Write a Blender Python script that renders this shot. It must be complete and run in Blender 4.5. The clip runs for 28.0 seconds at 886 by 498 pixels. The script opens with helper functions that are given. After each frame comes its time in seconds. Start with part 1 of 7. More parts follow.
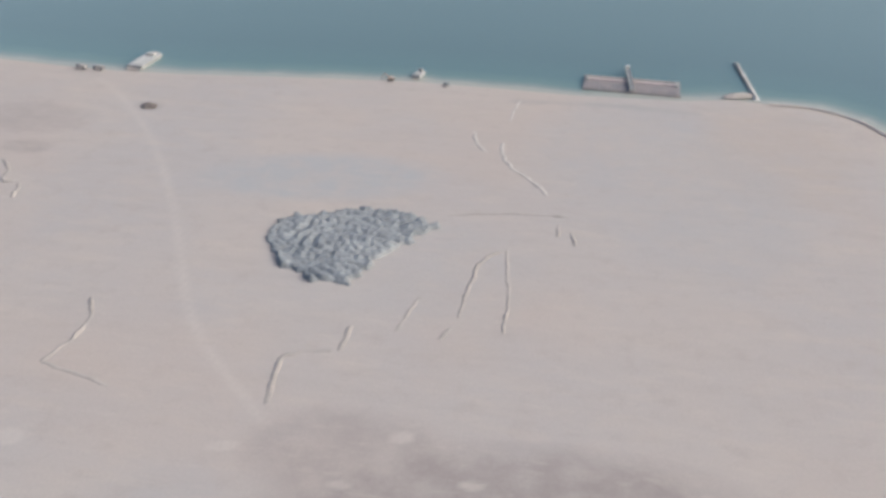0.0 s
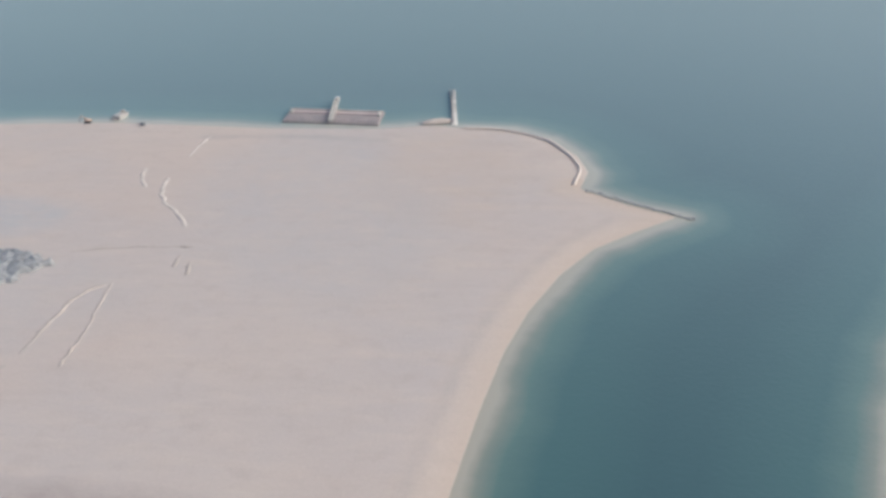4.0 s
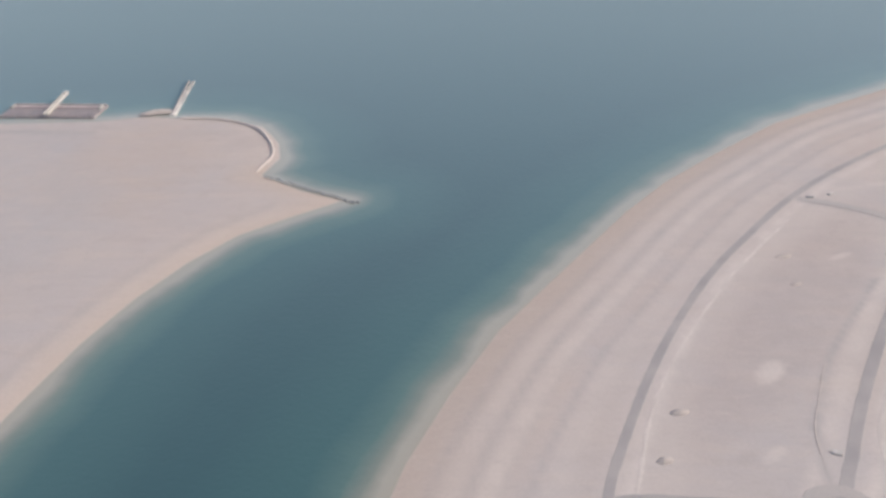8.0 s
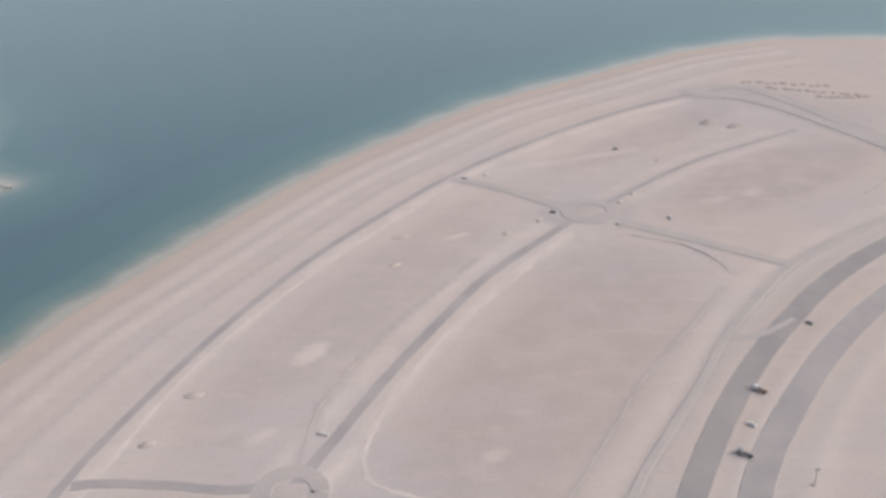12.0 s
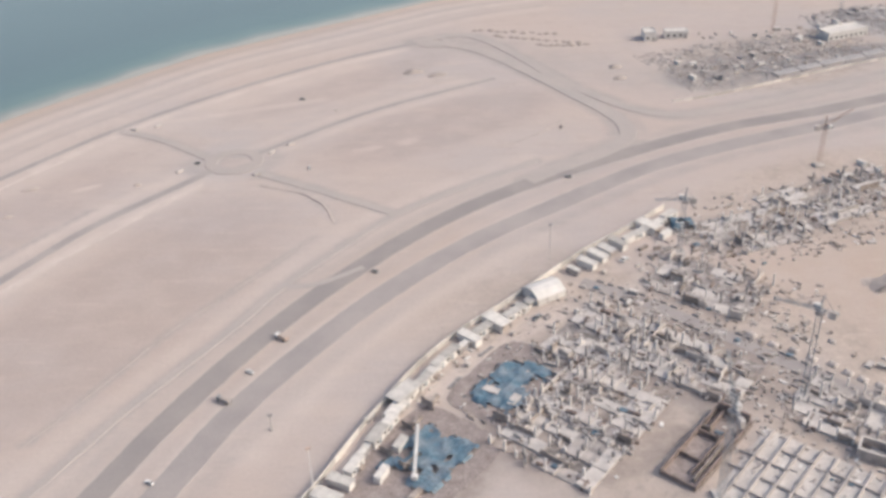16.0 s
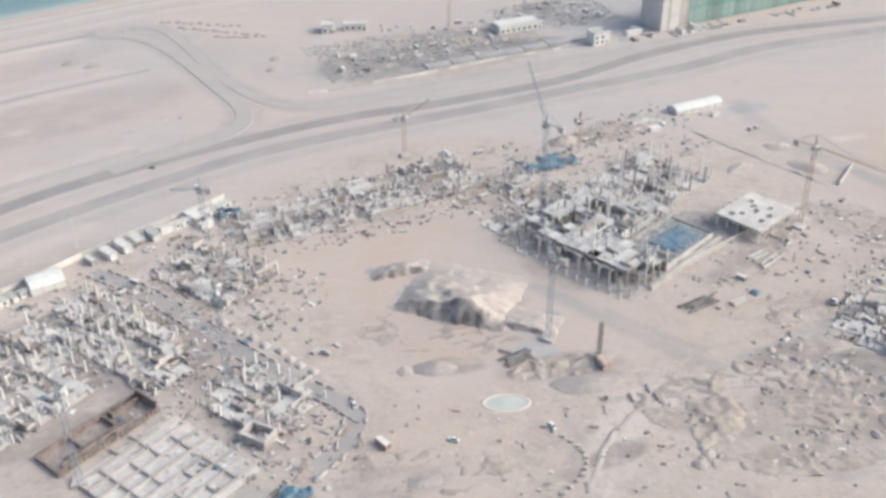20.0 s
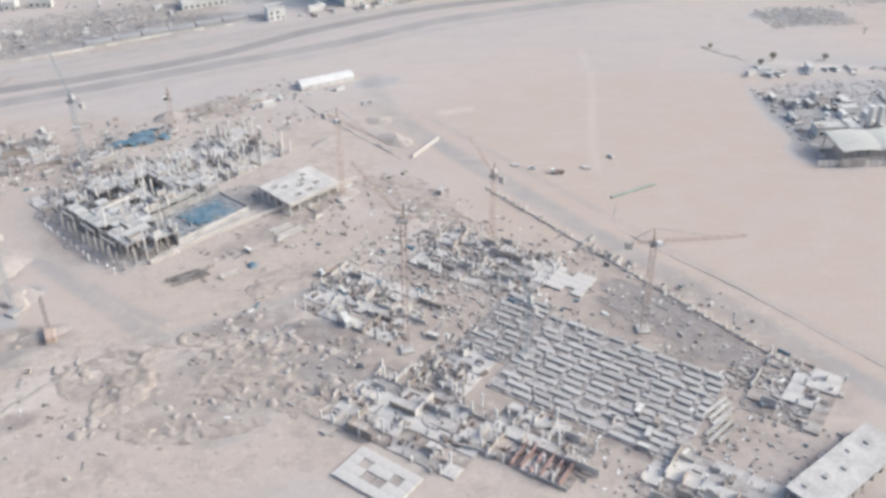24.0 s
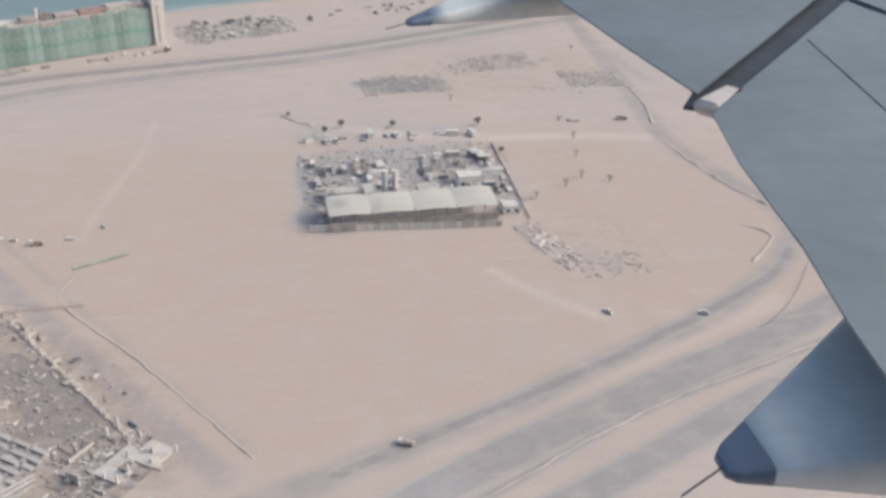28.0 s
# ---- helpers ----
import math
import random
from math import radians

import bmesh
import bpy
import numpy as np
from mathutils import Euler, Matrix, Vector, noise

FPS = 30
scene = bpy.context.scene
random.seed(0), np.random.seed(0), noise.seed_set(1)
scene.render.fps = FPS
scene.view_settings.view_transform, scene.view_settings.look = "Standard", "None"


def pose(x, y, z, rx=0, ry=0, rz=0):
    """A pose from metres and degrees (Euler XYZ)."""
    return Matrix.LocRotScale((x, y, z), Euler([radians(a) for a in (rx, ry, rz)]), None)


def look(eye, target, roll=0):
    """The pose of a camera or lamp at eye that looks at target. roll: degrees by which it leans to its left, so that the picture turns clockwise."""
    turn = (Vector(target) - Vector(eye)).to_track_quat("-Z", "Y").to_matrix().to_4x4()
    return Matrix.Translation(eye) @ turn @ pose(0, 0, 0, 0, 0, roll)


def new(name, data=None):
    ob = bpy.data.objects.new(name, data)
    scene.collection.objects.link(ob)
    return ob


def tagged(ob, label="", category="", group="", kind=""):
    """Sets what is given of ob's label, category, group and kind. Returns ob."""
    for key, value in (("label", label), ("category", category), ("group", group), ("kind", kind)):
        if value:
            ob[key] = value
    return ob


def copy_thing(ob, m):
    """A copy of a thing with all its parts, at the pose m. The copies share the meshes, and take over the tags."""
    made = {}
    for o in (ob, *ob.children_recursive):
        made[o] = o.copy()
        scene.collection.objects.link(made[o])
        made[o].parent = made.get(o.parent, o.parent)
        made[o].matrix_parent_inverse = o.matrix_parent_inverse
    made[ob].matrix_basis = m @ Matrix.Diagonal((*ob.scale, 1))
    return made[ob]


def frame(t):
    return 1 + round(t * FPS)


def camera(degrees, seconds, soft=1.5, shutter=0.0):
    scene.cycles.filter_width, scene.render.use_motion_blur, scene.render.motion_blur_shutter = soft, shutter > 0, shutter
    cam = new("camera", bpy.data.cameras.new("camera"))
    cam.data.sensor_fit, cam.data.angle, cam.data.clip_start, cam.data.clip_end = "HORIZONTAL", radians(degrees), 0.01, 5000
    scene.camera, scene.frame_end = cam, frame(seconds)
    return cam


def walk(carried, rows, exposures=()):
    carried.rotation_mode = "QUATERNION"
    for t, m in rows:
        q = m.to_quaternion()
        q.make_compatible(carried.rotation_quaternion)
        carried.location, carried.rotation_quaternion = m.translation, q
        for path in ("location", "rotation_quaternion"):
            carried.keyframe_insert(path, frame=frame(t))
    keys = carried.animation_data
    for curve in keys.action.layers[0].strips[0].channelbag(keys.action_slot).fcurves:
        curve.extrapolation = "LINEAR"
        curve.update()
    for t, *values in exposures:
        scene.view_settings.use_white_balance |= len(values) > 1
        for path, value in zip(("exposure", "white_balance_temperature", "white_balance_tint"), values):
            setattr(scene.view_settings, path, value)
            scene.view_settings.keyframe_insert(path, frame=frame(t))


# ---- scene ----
# ---------------------------------------------------------------- camera: seconds, place, heading, tilt, lean
cam = camera(48.55, 28.0, soft=3.4)
FLIGHT = (
    (0, -499.58, -41.84, 217.33, 7.901, -31.023, 1.067),
    (0.5, -481.02, -39.01, 214.98, 7.968, -31.633, 0.592),
    (1, -462.57, -36.27, 212.72, 7.738, -31.054, 0.387),
    (1.5, -444.21, -33.61, 210.53, 7.195, -30.567, 0.488),
    (2, -425.95, -31.04, 208.42, 6.171, -28.087, -0.347),
    (2.5, -407.78, -28.55, 206.38, 5.974, -24.349, -1.292),
    (3, -389.68, -26.16, 204.41, 5.655, -24.411, -1.997),
    (3.5, -371.66, -23.87, 202.52, 5.007, -26.475, -0.409),
    (5.5, -300.17, -15.68, 195.68, 5.169, -28.581, -1.487),
    (6, -282.42, -13.89, 194.15, 4.597, -28.273, -0.707),
    (6.5, -264.71, -12.21, 192.68, 4.453, -27.567, -0.904),
    (7, -247.03, -10.63, 191.28, 4.172, -27.217, -0.216),
    (7.5, -229.37, -9.16, 189.94, 3.429, -26.726, -0.808),
    (8, -211.74, -7.80, 188.67, 3.293, -27.757, -1.670),
    (8.5, -194.12, -6.55, 187.47, 3.093, -27.843, -1.156),
    (9, -176.51, -5.40, 186.33, 3.045, -28.939, -2.001),
    (9.5, -158.90, -4.37, 185.24, 2.018, -28.634, -0.725),
    (10, -141.30, -3.45, 184.22, 1.577, -28.897, -0.464),
    (10.5, -123.70, -2.63, 183.25, 1.157, -28.051, -0.436),
    (11, -106.08, -1.93, 182.35, 0.382, -26.874, -0.381),
    (11.5, -88.46, -1.34, 181.49, 0.779, -27.568, -0.858),
    (13.5, -17.75, -0.05, 178.60, 2.142, -29.513, -2.650),
    (14, 0.00, 0.00, 178.00, 1.450, -29.157, -2.548),
    (14.5, 17.78, -0.05, 177.44, 1.169, -29.570, -2.419),
    (15, 35.61, -0.21, 176.93, 0.690, -30.014, -1.937),
    (15.5, 53.47, -0.47, 176.46, 0.746, -30.161, -1.615),
    (16, 71.38, -0.83, 176.03, 0.891, -31.110, -1.766),
    (16.5, 89.34, -1.28, 175.63, 0.687, -30.969, -1.871),
    (17, 107.34, -1.84, 175.27, 1.045, -30.863, -1.657),
    (17.5, 125.40, -2.49, 174.95, -0.094, -31.020, -0.520),
    (18, 143.52, -3.23, 174.65, -0.086, -30.340, -0.606),
    (18.5, 161.70, -4.06, 174.38, -0.669, -30.949, -0.216),
    (19, 179.93, -4.98, 174.14, -1.118, -30.678, -0.204),
    (19.5, 198.23, -5.99, 173.93, -1.710, -30.730, -0.363),
    (20, 216.60, -7.07, 173.73, -2.158, -31.501, -0.495),
    (20.5, 235.03, -8.24, 173.56, -1.271, -31.443, -0.753),
    (21, 253.53, -9.48, 173.40, -1.900, -31.453, -0.859),
    (21.5, 272.11, -10.79, 173.26, -2.010, -31.100, -0.755),
    (23.5, 347.12, -16.69, 172.78, -2.579, -32.624, 0.089),
    (24, 366.07, -18.30, 172.67, -4.030, -32.748, -0.220),
    (24.5, 385.09, -19.97, 172.56, -4.076, -31.439, -0.410),
    (25, 404.19, -21.68, 172.45, -4.944, -30.068, -0.100),
    (25.5, 423.36, -23.43, 172.33, -6.215, -28.796, -0.035),
    (26, 442.62, -25.21, 172.19, -7.695, -28.032, 1.226),
    (26.5, 461.96, -27.02, 172.05, -8.219, -29.455, 1.204),
    (27, 481.37, -28.86, 171.89, -7.355, -28.007, 0.426),
    (27.5, 500.87, -30.72, 171.71, -9.103, -28.230, 0.740),
    (28, 520.44, -32.59, 171.51, -10.150, -28.704, 1.226),
)
walk(cam, [(t, pose(x, y, z, 90 + tilt, 0, turn) @ pose(0, 0, 0, 0, 0, lean)) for t, x, y, z, turn, tilt, lean in FLIGHT],
     exposures=((0, -0.04, 5590, 5), (1, 0.08, 5590, 4), (2, 0.2, 5570, 4), (3, 0.1, 5590, 5), (6, -0.02, 5720, 9), (9, -0.05, 5740, 11), (11, -0.08, 5700, 9), (14, 0.13, 6120, 12), (16, 0.18, 6010, 11), (17, 0.18, 5860, 9), (19, 0.32, 5620, 5), (21, 0.34, 5550, 4), (24.5, 0.34, 5470, 5), (26, 0.15, 5650, 6), (28, 0.04, 5800, 8)))

# ---------------------------------------------------------------- daylight
SUN_AZ, SUN_EL = radians(93), radians(36)      # azimuth from +y towards +x
world = bpy.data.worlds.new("sky")
scene.world = world
world.use_nodes = True
wn = world.node_tree.nodes
sky = wn.new("ShaderNodeTexSky")
sky.sky_type, sky.sun_disc = "NISHITA", False
sky.sun_elevation, sky.sun_rotation = SUN_EL, SUN_AZ
sky.air_density, sky.dust_density, sky.ozone_density = 1.2, 8.0, 0.5
wn["Background"].inputs["Strength"].default_value = 0.15
world.node_tree.links.new(sky.outputs["Color"], wn["Background"].inputs["Color"])
sun = new("sun", bpy.data.lights.new("sun", "SUN"))
sun.data.energy, sun.data.angle, sun.data.color = 0.5, radians(14), (1.0, 0.955, 0.90)
sun.matrix_world = look((200, 200, 300), Vector((200, 200, 300)) - Vector((math.sin(SUN_AZ) * math.cos(SUN_EL), math.cos(SUN_AZ) * math.cos(SUN_EL), math.sin(SUN_EL))))

# ---------------------------------------------------------------- materials
MATS = {}


def material(name, color, rough=0.85, metal=0.0, vary=0.12, scale=1.0, fine=8.0, bump=0.2, tint=None, per_object=0.0, spec=0.3):
    """A surface with two scales of colour variation, fine relief and, where wanted, a tone of its own for each piece."""
    if name in MATS:
        return MATS[name]
    m = bpy.data.materials.new(name)
    m.use_nodes = True
    n, k = m.node_tree.nodes, m.node_tree.links
    b = n["Principled BSDF"]
    b.inputs["Roughness"].default_value, b.inputs["Metallic"].default_value = rough, metal
    b.inputs["Specular IOR Level"].default_value = spec
    co = n.new("ShaderNodeTexCoord")
    big, small = n.new("ShaderNodeTexNoise"), n.new("ShaderNodeTexNoise")
    for node, s, d in ((big, scale, 4), (small, scale * fine, 6)):
        node.inputs["Scale"].default_value, node.inputs["Detail"].default_value = s, d
        k.new(co.outputs["Object"], node.inputs["Vector"])
    mix = n.new("ShaderNodeMix")
    mix.data_type = "RGBA"
    other = tint or tuple(c * (1 - 2.2 * vary) for c in color)
    mix.inputs["A"].default_value, mix.inputs["B"].default_value = (*color, 1), (*other, 1)
    ramp = n.new("ShaderNodeMapRange")
    ramp.inputs["From Min"].default_value, ramp.inputs["From Max"].default_value = 0.35, 0.65
    k.new(big.outputs["Fac"], ramp.inputs["Value"])
    k.new(ramp.outputs["Result"], mix.inputs["Factor"])
    hsv = n.new("ShaderNodeHueSaturation")
    k.new(mix.outputs["Result"], hsv.inputs["Color"])
    val = n.new("ShaderNodeMapRange")
    val.inputs["From Min"].default_value, val.inputs["From Max"].default_value = 0.3, 0.7
    val.inputs["To Min"].default_value, val.inputs["To Max"].default_value = 1 - vary, 1 + vary
    k.new(small.outputs["Fac"], val.inputs["Value"])
    out = val.outputs["Result"]
    if per_object:
        info, add = n.new("ShaderNodeObjectInfo"), n.new("ShaderNodeMath")
        add.operation = "MULTIPLY_ADD"
        add.inputs[1].default_value = 2 * per_object
        k.new(info.outputs["Random"], add.inputs[0])
        k.new(val.outputs["Result"], add.inputs[2])
        sub = n.new("ShaderNodeMath")
        sub.operation = "SUBTRACT"
        sub.inputs[1].default_value = per_object
        k.new(add.outputs[0], sub.inputs[0])
        out = sub.outputs[0]
    k.new(out, hsv.inputs["Value"])
    k.new(hsv.outputs["Color"], b.inputs["Base Color"])
    if bump:
        bp = n.new("ShaderNodeBump")
        bp.inputs["Strength"].default_value, bp.inputs["Distance"].default_value = bump, 0.12
        k.new(small.outputs["Fac"], bp.inputs["Height"])
        k.new(bp.outputs["Normal"], b.inputs["Normal"])
    MATS[name] = m
    return m


M_ASPHALT = material("dusty_asphalt", (0.31, 0.286, 0.278), vary=0.05, scale=0.06, fine=25, tint=(0.36, 0.33, 0.312))
M_TRACK = material("packed_track", (0.52, 0.46, 0.425), vary=0.06, scale=0.05, fine=20)
M_PALE = material("pale_sand", (0.63, 0.56, 0.51), vary=0.06, scale=0.08, fine=12)
M_GREYTRACK = material("grey_track", (0.345, 0.318, 0.308), vary=0.05, scale=0.06, fine=25, tint=(0.41, 0.373, 0.353))
M_FADED = material("faded_road", (0.425, 0.388, 0.365), vary=0.05, scale=0.06, fine=20, tint=(0.46, 0.415, 0.385))
M_SANDHEAP = material("heaped_sand", (0.515, 0.45, 0.405), vary=0.08, scale=0.15, fine=8, bump=0.4)
M_ROCK = material("grey_rubble", (0.36, 0.365, 0.375), vary=0.16, scale=0.2, fine=6, bump=0.5, per_object=0.08)
M_CONC = material("site_concrete", (0.61, 0.57, 0.535), vary=0.12, scale=0.3, fine=6, per_object=0.12)
M_CONCD = material("grey_concrete", (0.54, 0.495, 0.465), vary=0.15, scale=0.3, fine=6, per_object=0.15)
M_SPOIL = material("dry_spoil", (0.37, 0.328, 0.30), vary=0.16, scale=0.3, fine=6, bump=0.5, tint=(0.43, 0.38, 0.345))
M_WHITE = material("white_sheet", (0.76, 0.74, 0.71), rough=0.6, vary=0.06, scale=0.3, fine=6, per_object=0.06)
M_ROOF = material("cabin_roof", (0.66, 0.63, 0.585), rough=0.6, vary=0.10, scale=0.4, fine=6, per_object=0.25)
M_DARK = material("dark_fill", (0.44, 0.40, 0.38), vary=0.25, scale=0.5, fine=5, per_object=0.2)
M_BLUE = material("blue_tarpaulin", (0.105, 0.19, 0.255), rough=0.6, vary=0.28, scale=0.22, fine=6, tint=(0.21, 0.255, 0.295))
M_NET = material("green_netting", (0.20, 0.34, 0.30), rough=0.8, vary=0.2, scale=0.15, fine=5, tint=(0.36, 0.39, 0.385), per_object=0.25)
M_RED = material("red_paint", (0.47, 0.33, 0.30), rough=0.5, vary=0.2, scale=0.5)
M_STEEL = material("site_steel", (0.46, 0.44, 0.435), rough=0.6, metal=0.15, vary=0.2, scale=0.6)
M_ORANGE = material("crane_orange", (0.60, 0.47, 0.39), rough=0.5, vary=0.15, scale=0.6)
M_WOOD = material("formwork_timber", (0.48, 0.42, 0.375), vary=0.2, scale=0.6, per_object=0.25)
M_GLASS = material("vehicle_glass", (0.03, 0.035, 0.04), rough=0.1, vary=0.05, bump=0, spec=0.6)
M_TYRE = material("tyre_rubber", (0.09, 0.085, 0.08), rough=0.9, bump=0)
M_LEAF = material("dusty_foliage", (0.33, 0.315, 0.25), vary=0.1, scale=0.8, per_object=0.1, bump=0)
M_BARK = material("bark", (0.27, 0.23, 0.19), vary=0.2, scale=2)


# ---------------------------------------------------------------- mesh helpers
def smooth_line(pts, step=4.0):
    """A Catmull-Rom line through a few plan points."""
    p = [Vector(q) for q in pts]
    p = [2 * p[0] - p[1]] + p + [2 * p[-1] - p[-2]]
    out = []
    for i in range(1, len(p) - 2):
        a, b, c, d = p[i - 1:i + 3]
        n = max(1, int((c - b).length / step))
        for j in range(n):
            t = j / n
            out.append(0.5 * (2 * b + (c - a) * t + (2 * a - 5 * b + 4 * c - d) * t * t + (3 * b - a - 3 * c + d) * t ** 3))
    return out + [p[-2]]


def mesh_of(name, verts, faces, mat, smooth=False):
    me = bpy.data.meshes.new(name)
    me.from_pydata([tuple(v) for v in verts], [], faces)
    if mat:
        me.materials.append(mat)
    if smooth:
        me.shade_smooth()
    me.update()
    return me


def normals_2d(line):
    out = []
    for i, p in enumerate(line):
        d = (line[min(i + 1, len(line) - 1)] - line[max(i - 1, 0)]).normalized()
        out.append(Vector((-d.y, d.x)))
    return out


def strip(name, pts, width, mat, z=0.05, rag=0.0, seed=0, step=4.0):
    """A flat band along a line, with slightly uneven edges and a rim that goes down into the ground."""
    line = smooth_line(pts, step)
    nor = normals_2d(line)
    rnd = random.Random(seed)
    v, f = [], []
    for p, n in zip(line, nor):
        l, r = (width / 2 + rnd.uniform(-rag, rag) for _ in range(2))
        a, b = p + n * l, p - n * r
        v += [(*(a + n * 0.3), z - 0.35), (*a, z), (*b, z), (*(b - n * 0.3), z - 0.35)]
    for i in range(len(line) - 1):
        for j in range(3):
            q = 4 * i + j
            f.append((q, q + 1, q + 5, q + 4))
    return new(name, mesh_of(name, v, f, mat))


def berm(name, pts, width, height, mat, seed=0, step=2.5, rag=0.35):
    """A low uneven bank of earth along a line."""
    line = smooth_line(pts, step)
    nor = normals_2d(line)
    rnd = random.Random(seed)
    prof = ((-0.5, -0.1), (-0.3, 0.35), (-0.08, 0.95), (0.1, 0.9), (0.3, 0.4), (0.5, -0.1))
    v, f = [], []
    for i, (p, n) in enumerate(zip(line, nor)):
        end = min(1.0, 0.3 + min(i, len(line) - 1 - i) * 0.4)
        h = height * end * rnd.uniform(1 - rag * 0.6, 1 + rag * 0.6) * min(1.5, max(0.12, 0.7 + 1.6 * rag * noise.noise(Vector((i * 0.31, seed * 3.1, 4)))))
        for u, w in prof:
            q = p + n * (u * width * rnd.uniform(0.85, 1.15) + rag * width * 0.6 * noise.noise(Vector((i * 0.3, seed * 1.7, 0))))
            v.append((q.x, q.y, w * h * (1 + rag * noise.noise(Vector((i * 0.17, seed, 9)))) if w > 0 else -0.15))
    k = len(prof)
    for i in range(len(line) - 1):
        for j in range(k - 1):
            f.append((k * i + j, k * i + j + 1, k * i + k + j + 1, k * i + k + j))
    return new(name, mesh_of(name, v, f, mat, True))


def patch(name, center, rx, ry, mat, z=0.03, seed=0, turn=0.0, rag=0.25, n=28):
    """A flat spread of other ground with an uneven outline."""
    rnd = random.Random(seed)
    ph = [rnd.uniform(0, 6.28) for _ in range(4)]
    v = []
    ct, st = math.cos(radians(turn)), math.sin(radians(turn))
    for i in range(n):
        a = 2 * math.pi * i / n
        r = 1 + rag * (0.5 * math.sin(2 * a + ph[0]) + 0.3 * math.sin(3 * a + ph[1]) + 0.3 * math.sin(5 * a + ph[2]) + 0.3 * math.sin(9 * a + ph[3]))
        x, y = rx * r * math.cos(a), ry * r * math.sin(a)
        v.append((center[0] + x * ct - y * st, center[1] + x * st + y * ct, z))
    v.append((*center, z + 0.02))
    return new(name, mesh_of(name, v, [(i, (i + 1) % n, n) for i in range(n)], mat))


def add_box(bm, cx, cy, z0, sx, sy, sz, turn=0.0, top=1.0):
    """A box with its base at z0, turned about z; top below 1 tapers it."""
    ct, st = math.cos(radians(turn)), math.sin(radians(turn))
    vs = []
    for z, s in ((z0, 1.0), (z0 + sz, top)):
        for x, y in ((-1, -1), (1, -1), (1, 1), (-1, 1)):
            x, y = x * sx / 2 * s, y * sy / 2 * s
            vs.append(bm.verts.new((cx + x * ct - y * st, cy + x * st + y * ct, z)))
    for q in ((3, 2, 1, 0), (4, 5, 6, 7), (0, 1, 5, 4), (1, 2, 6, 5), (2, 3, 7, 6), (3, 0, 4, 7)):
        bm.faces.new([vs[i] for i in q])


def box_mesh(name, sx, sy, sz, mat, bevel=0.0, z0=0.0):
    bm = bmesh.new()
    add_box(bm, 0, 0, z0, sx, sy, sz)
    if bevel:
        bmesh.ops.bevel(bm, geom=bm.edges[:], offset=bevel, segments=1, affect="EDGES")
    me = bpy.data.meshes.new(name)
    bm.to_mesh(me)
    bm.free()
    me.materials.append(mat)
    return me


def part(name, bm, mat, parent=None, label="", smooth=False):
    me = bpy.data.meshes.new(name)
    bm.to_mesh(me)
    bm.free()
    if mat:
        me.materials.append(mat)
    if smooth:
        me.shade_smooth()
    ob = new(name, me)
    if parent:
        ob.parent = parent
    return tagged(ob, label)


def piece(name, me, parent, x=0, y=0, z=0, turn=0.0, scale=(1, 1, 1)):
    """One more object on a mesh that is shared."""
    ob = new(name, me)
    ob.parent = parent
    ob.location, ob.rotation_euler, ob.scale = (x, y, z), (0, 0, radians(turn)), scale
    return ob


def thing(name, x, y, z=0.0, turn=0.0, label="", category="", group="", kind=""):
    ob = new(name)
    ob.location, ob.rotation_euler = (x, y, z), (0, 0, radians(turn))
    ob.empty_display_size = 1.0
    return tagged(ob, label, category, group, kind)


# ---------------------------------------------------------------- ground, coast and water
ISLAND = ((-4400, 500), (-1100, 505), (-857, 500), (-808, 495), (-772, 494), (-736, 496), (-669, 503), (-594, 510), (-539, 508), (-498, 506), (-436, 509),
          (-407, 516), (-390, 513), (-359, 511), (-337, 498), (-323, 473), (-318, 451), (-323, 430), (-302, 413), (-278, 400), (-299, 383), (-320, 364),
          (-335, 340), (-348, 310), (-357, 280), (-364, 245), (-369, 215), (-373, 190), (-382, 100), (-395, -100), (-420, -700), (-4400, -700))
MAINLAND = ((-262, -700), (-258, 0), (-252, 120), (-245, 190), (-239, 217), (-227, 252), (-211, 290), (-192, 323), (-174, 354), (-154, 388), (-132, 420), (-106, 450),
            (-62, 497), (-4, 538), (60, 582), (124, 606), (200, 602), (252, 588), (326, 586), (450, 610), (560, 650), (720, 700), (1200, 780), (4400, 1200), (4400, -700))


def signed_distance(xy, poly):
    """Metres inside (+) or outside (-) a polygon, for an array of points."""
    p = np.array(poly, float)
    q = np.roll(p, -1, 0)
    best, inside = np.full(len(xy), 1e9), np.zeros(len(xy), bool)
    for a, b in zip(p, q):
        d = b - a
        t = np.clip(((xy - a) @ d) / (d @ d), 0, 1)
        best = np.minimum(best, np.hypot(*(xy - a - t[:, None] * d).T))
        cross = (a[1] > xy[:, 1]) != (b[1] > xy[:, 1])
        with np.errstate(divide="ignore", invalid="ignore"):
            xi = (b[0] - a[0]) * (xy[:, 1] - a[1]) / (b[1] - a[1] + 1e-12) + a[0]
        inside ^= cross & (xy[:, 0] < xi)
    return np.where(inside, best, -best)


def axis(lo, hi, step, ends):
    far_lo = [e for e in ends if e < lo]
    far_hi = [e for e in ends if e > hi]
    return np.array(far_lo + list(np.arange(lo, hi + 0.1, step)) + far_hi)


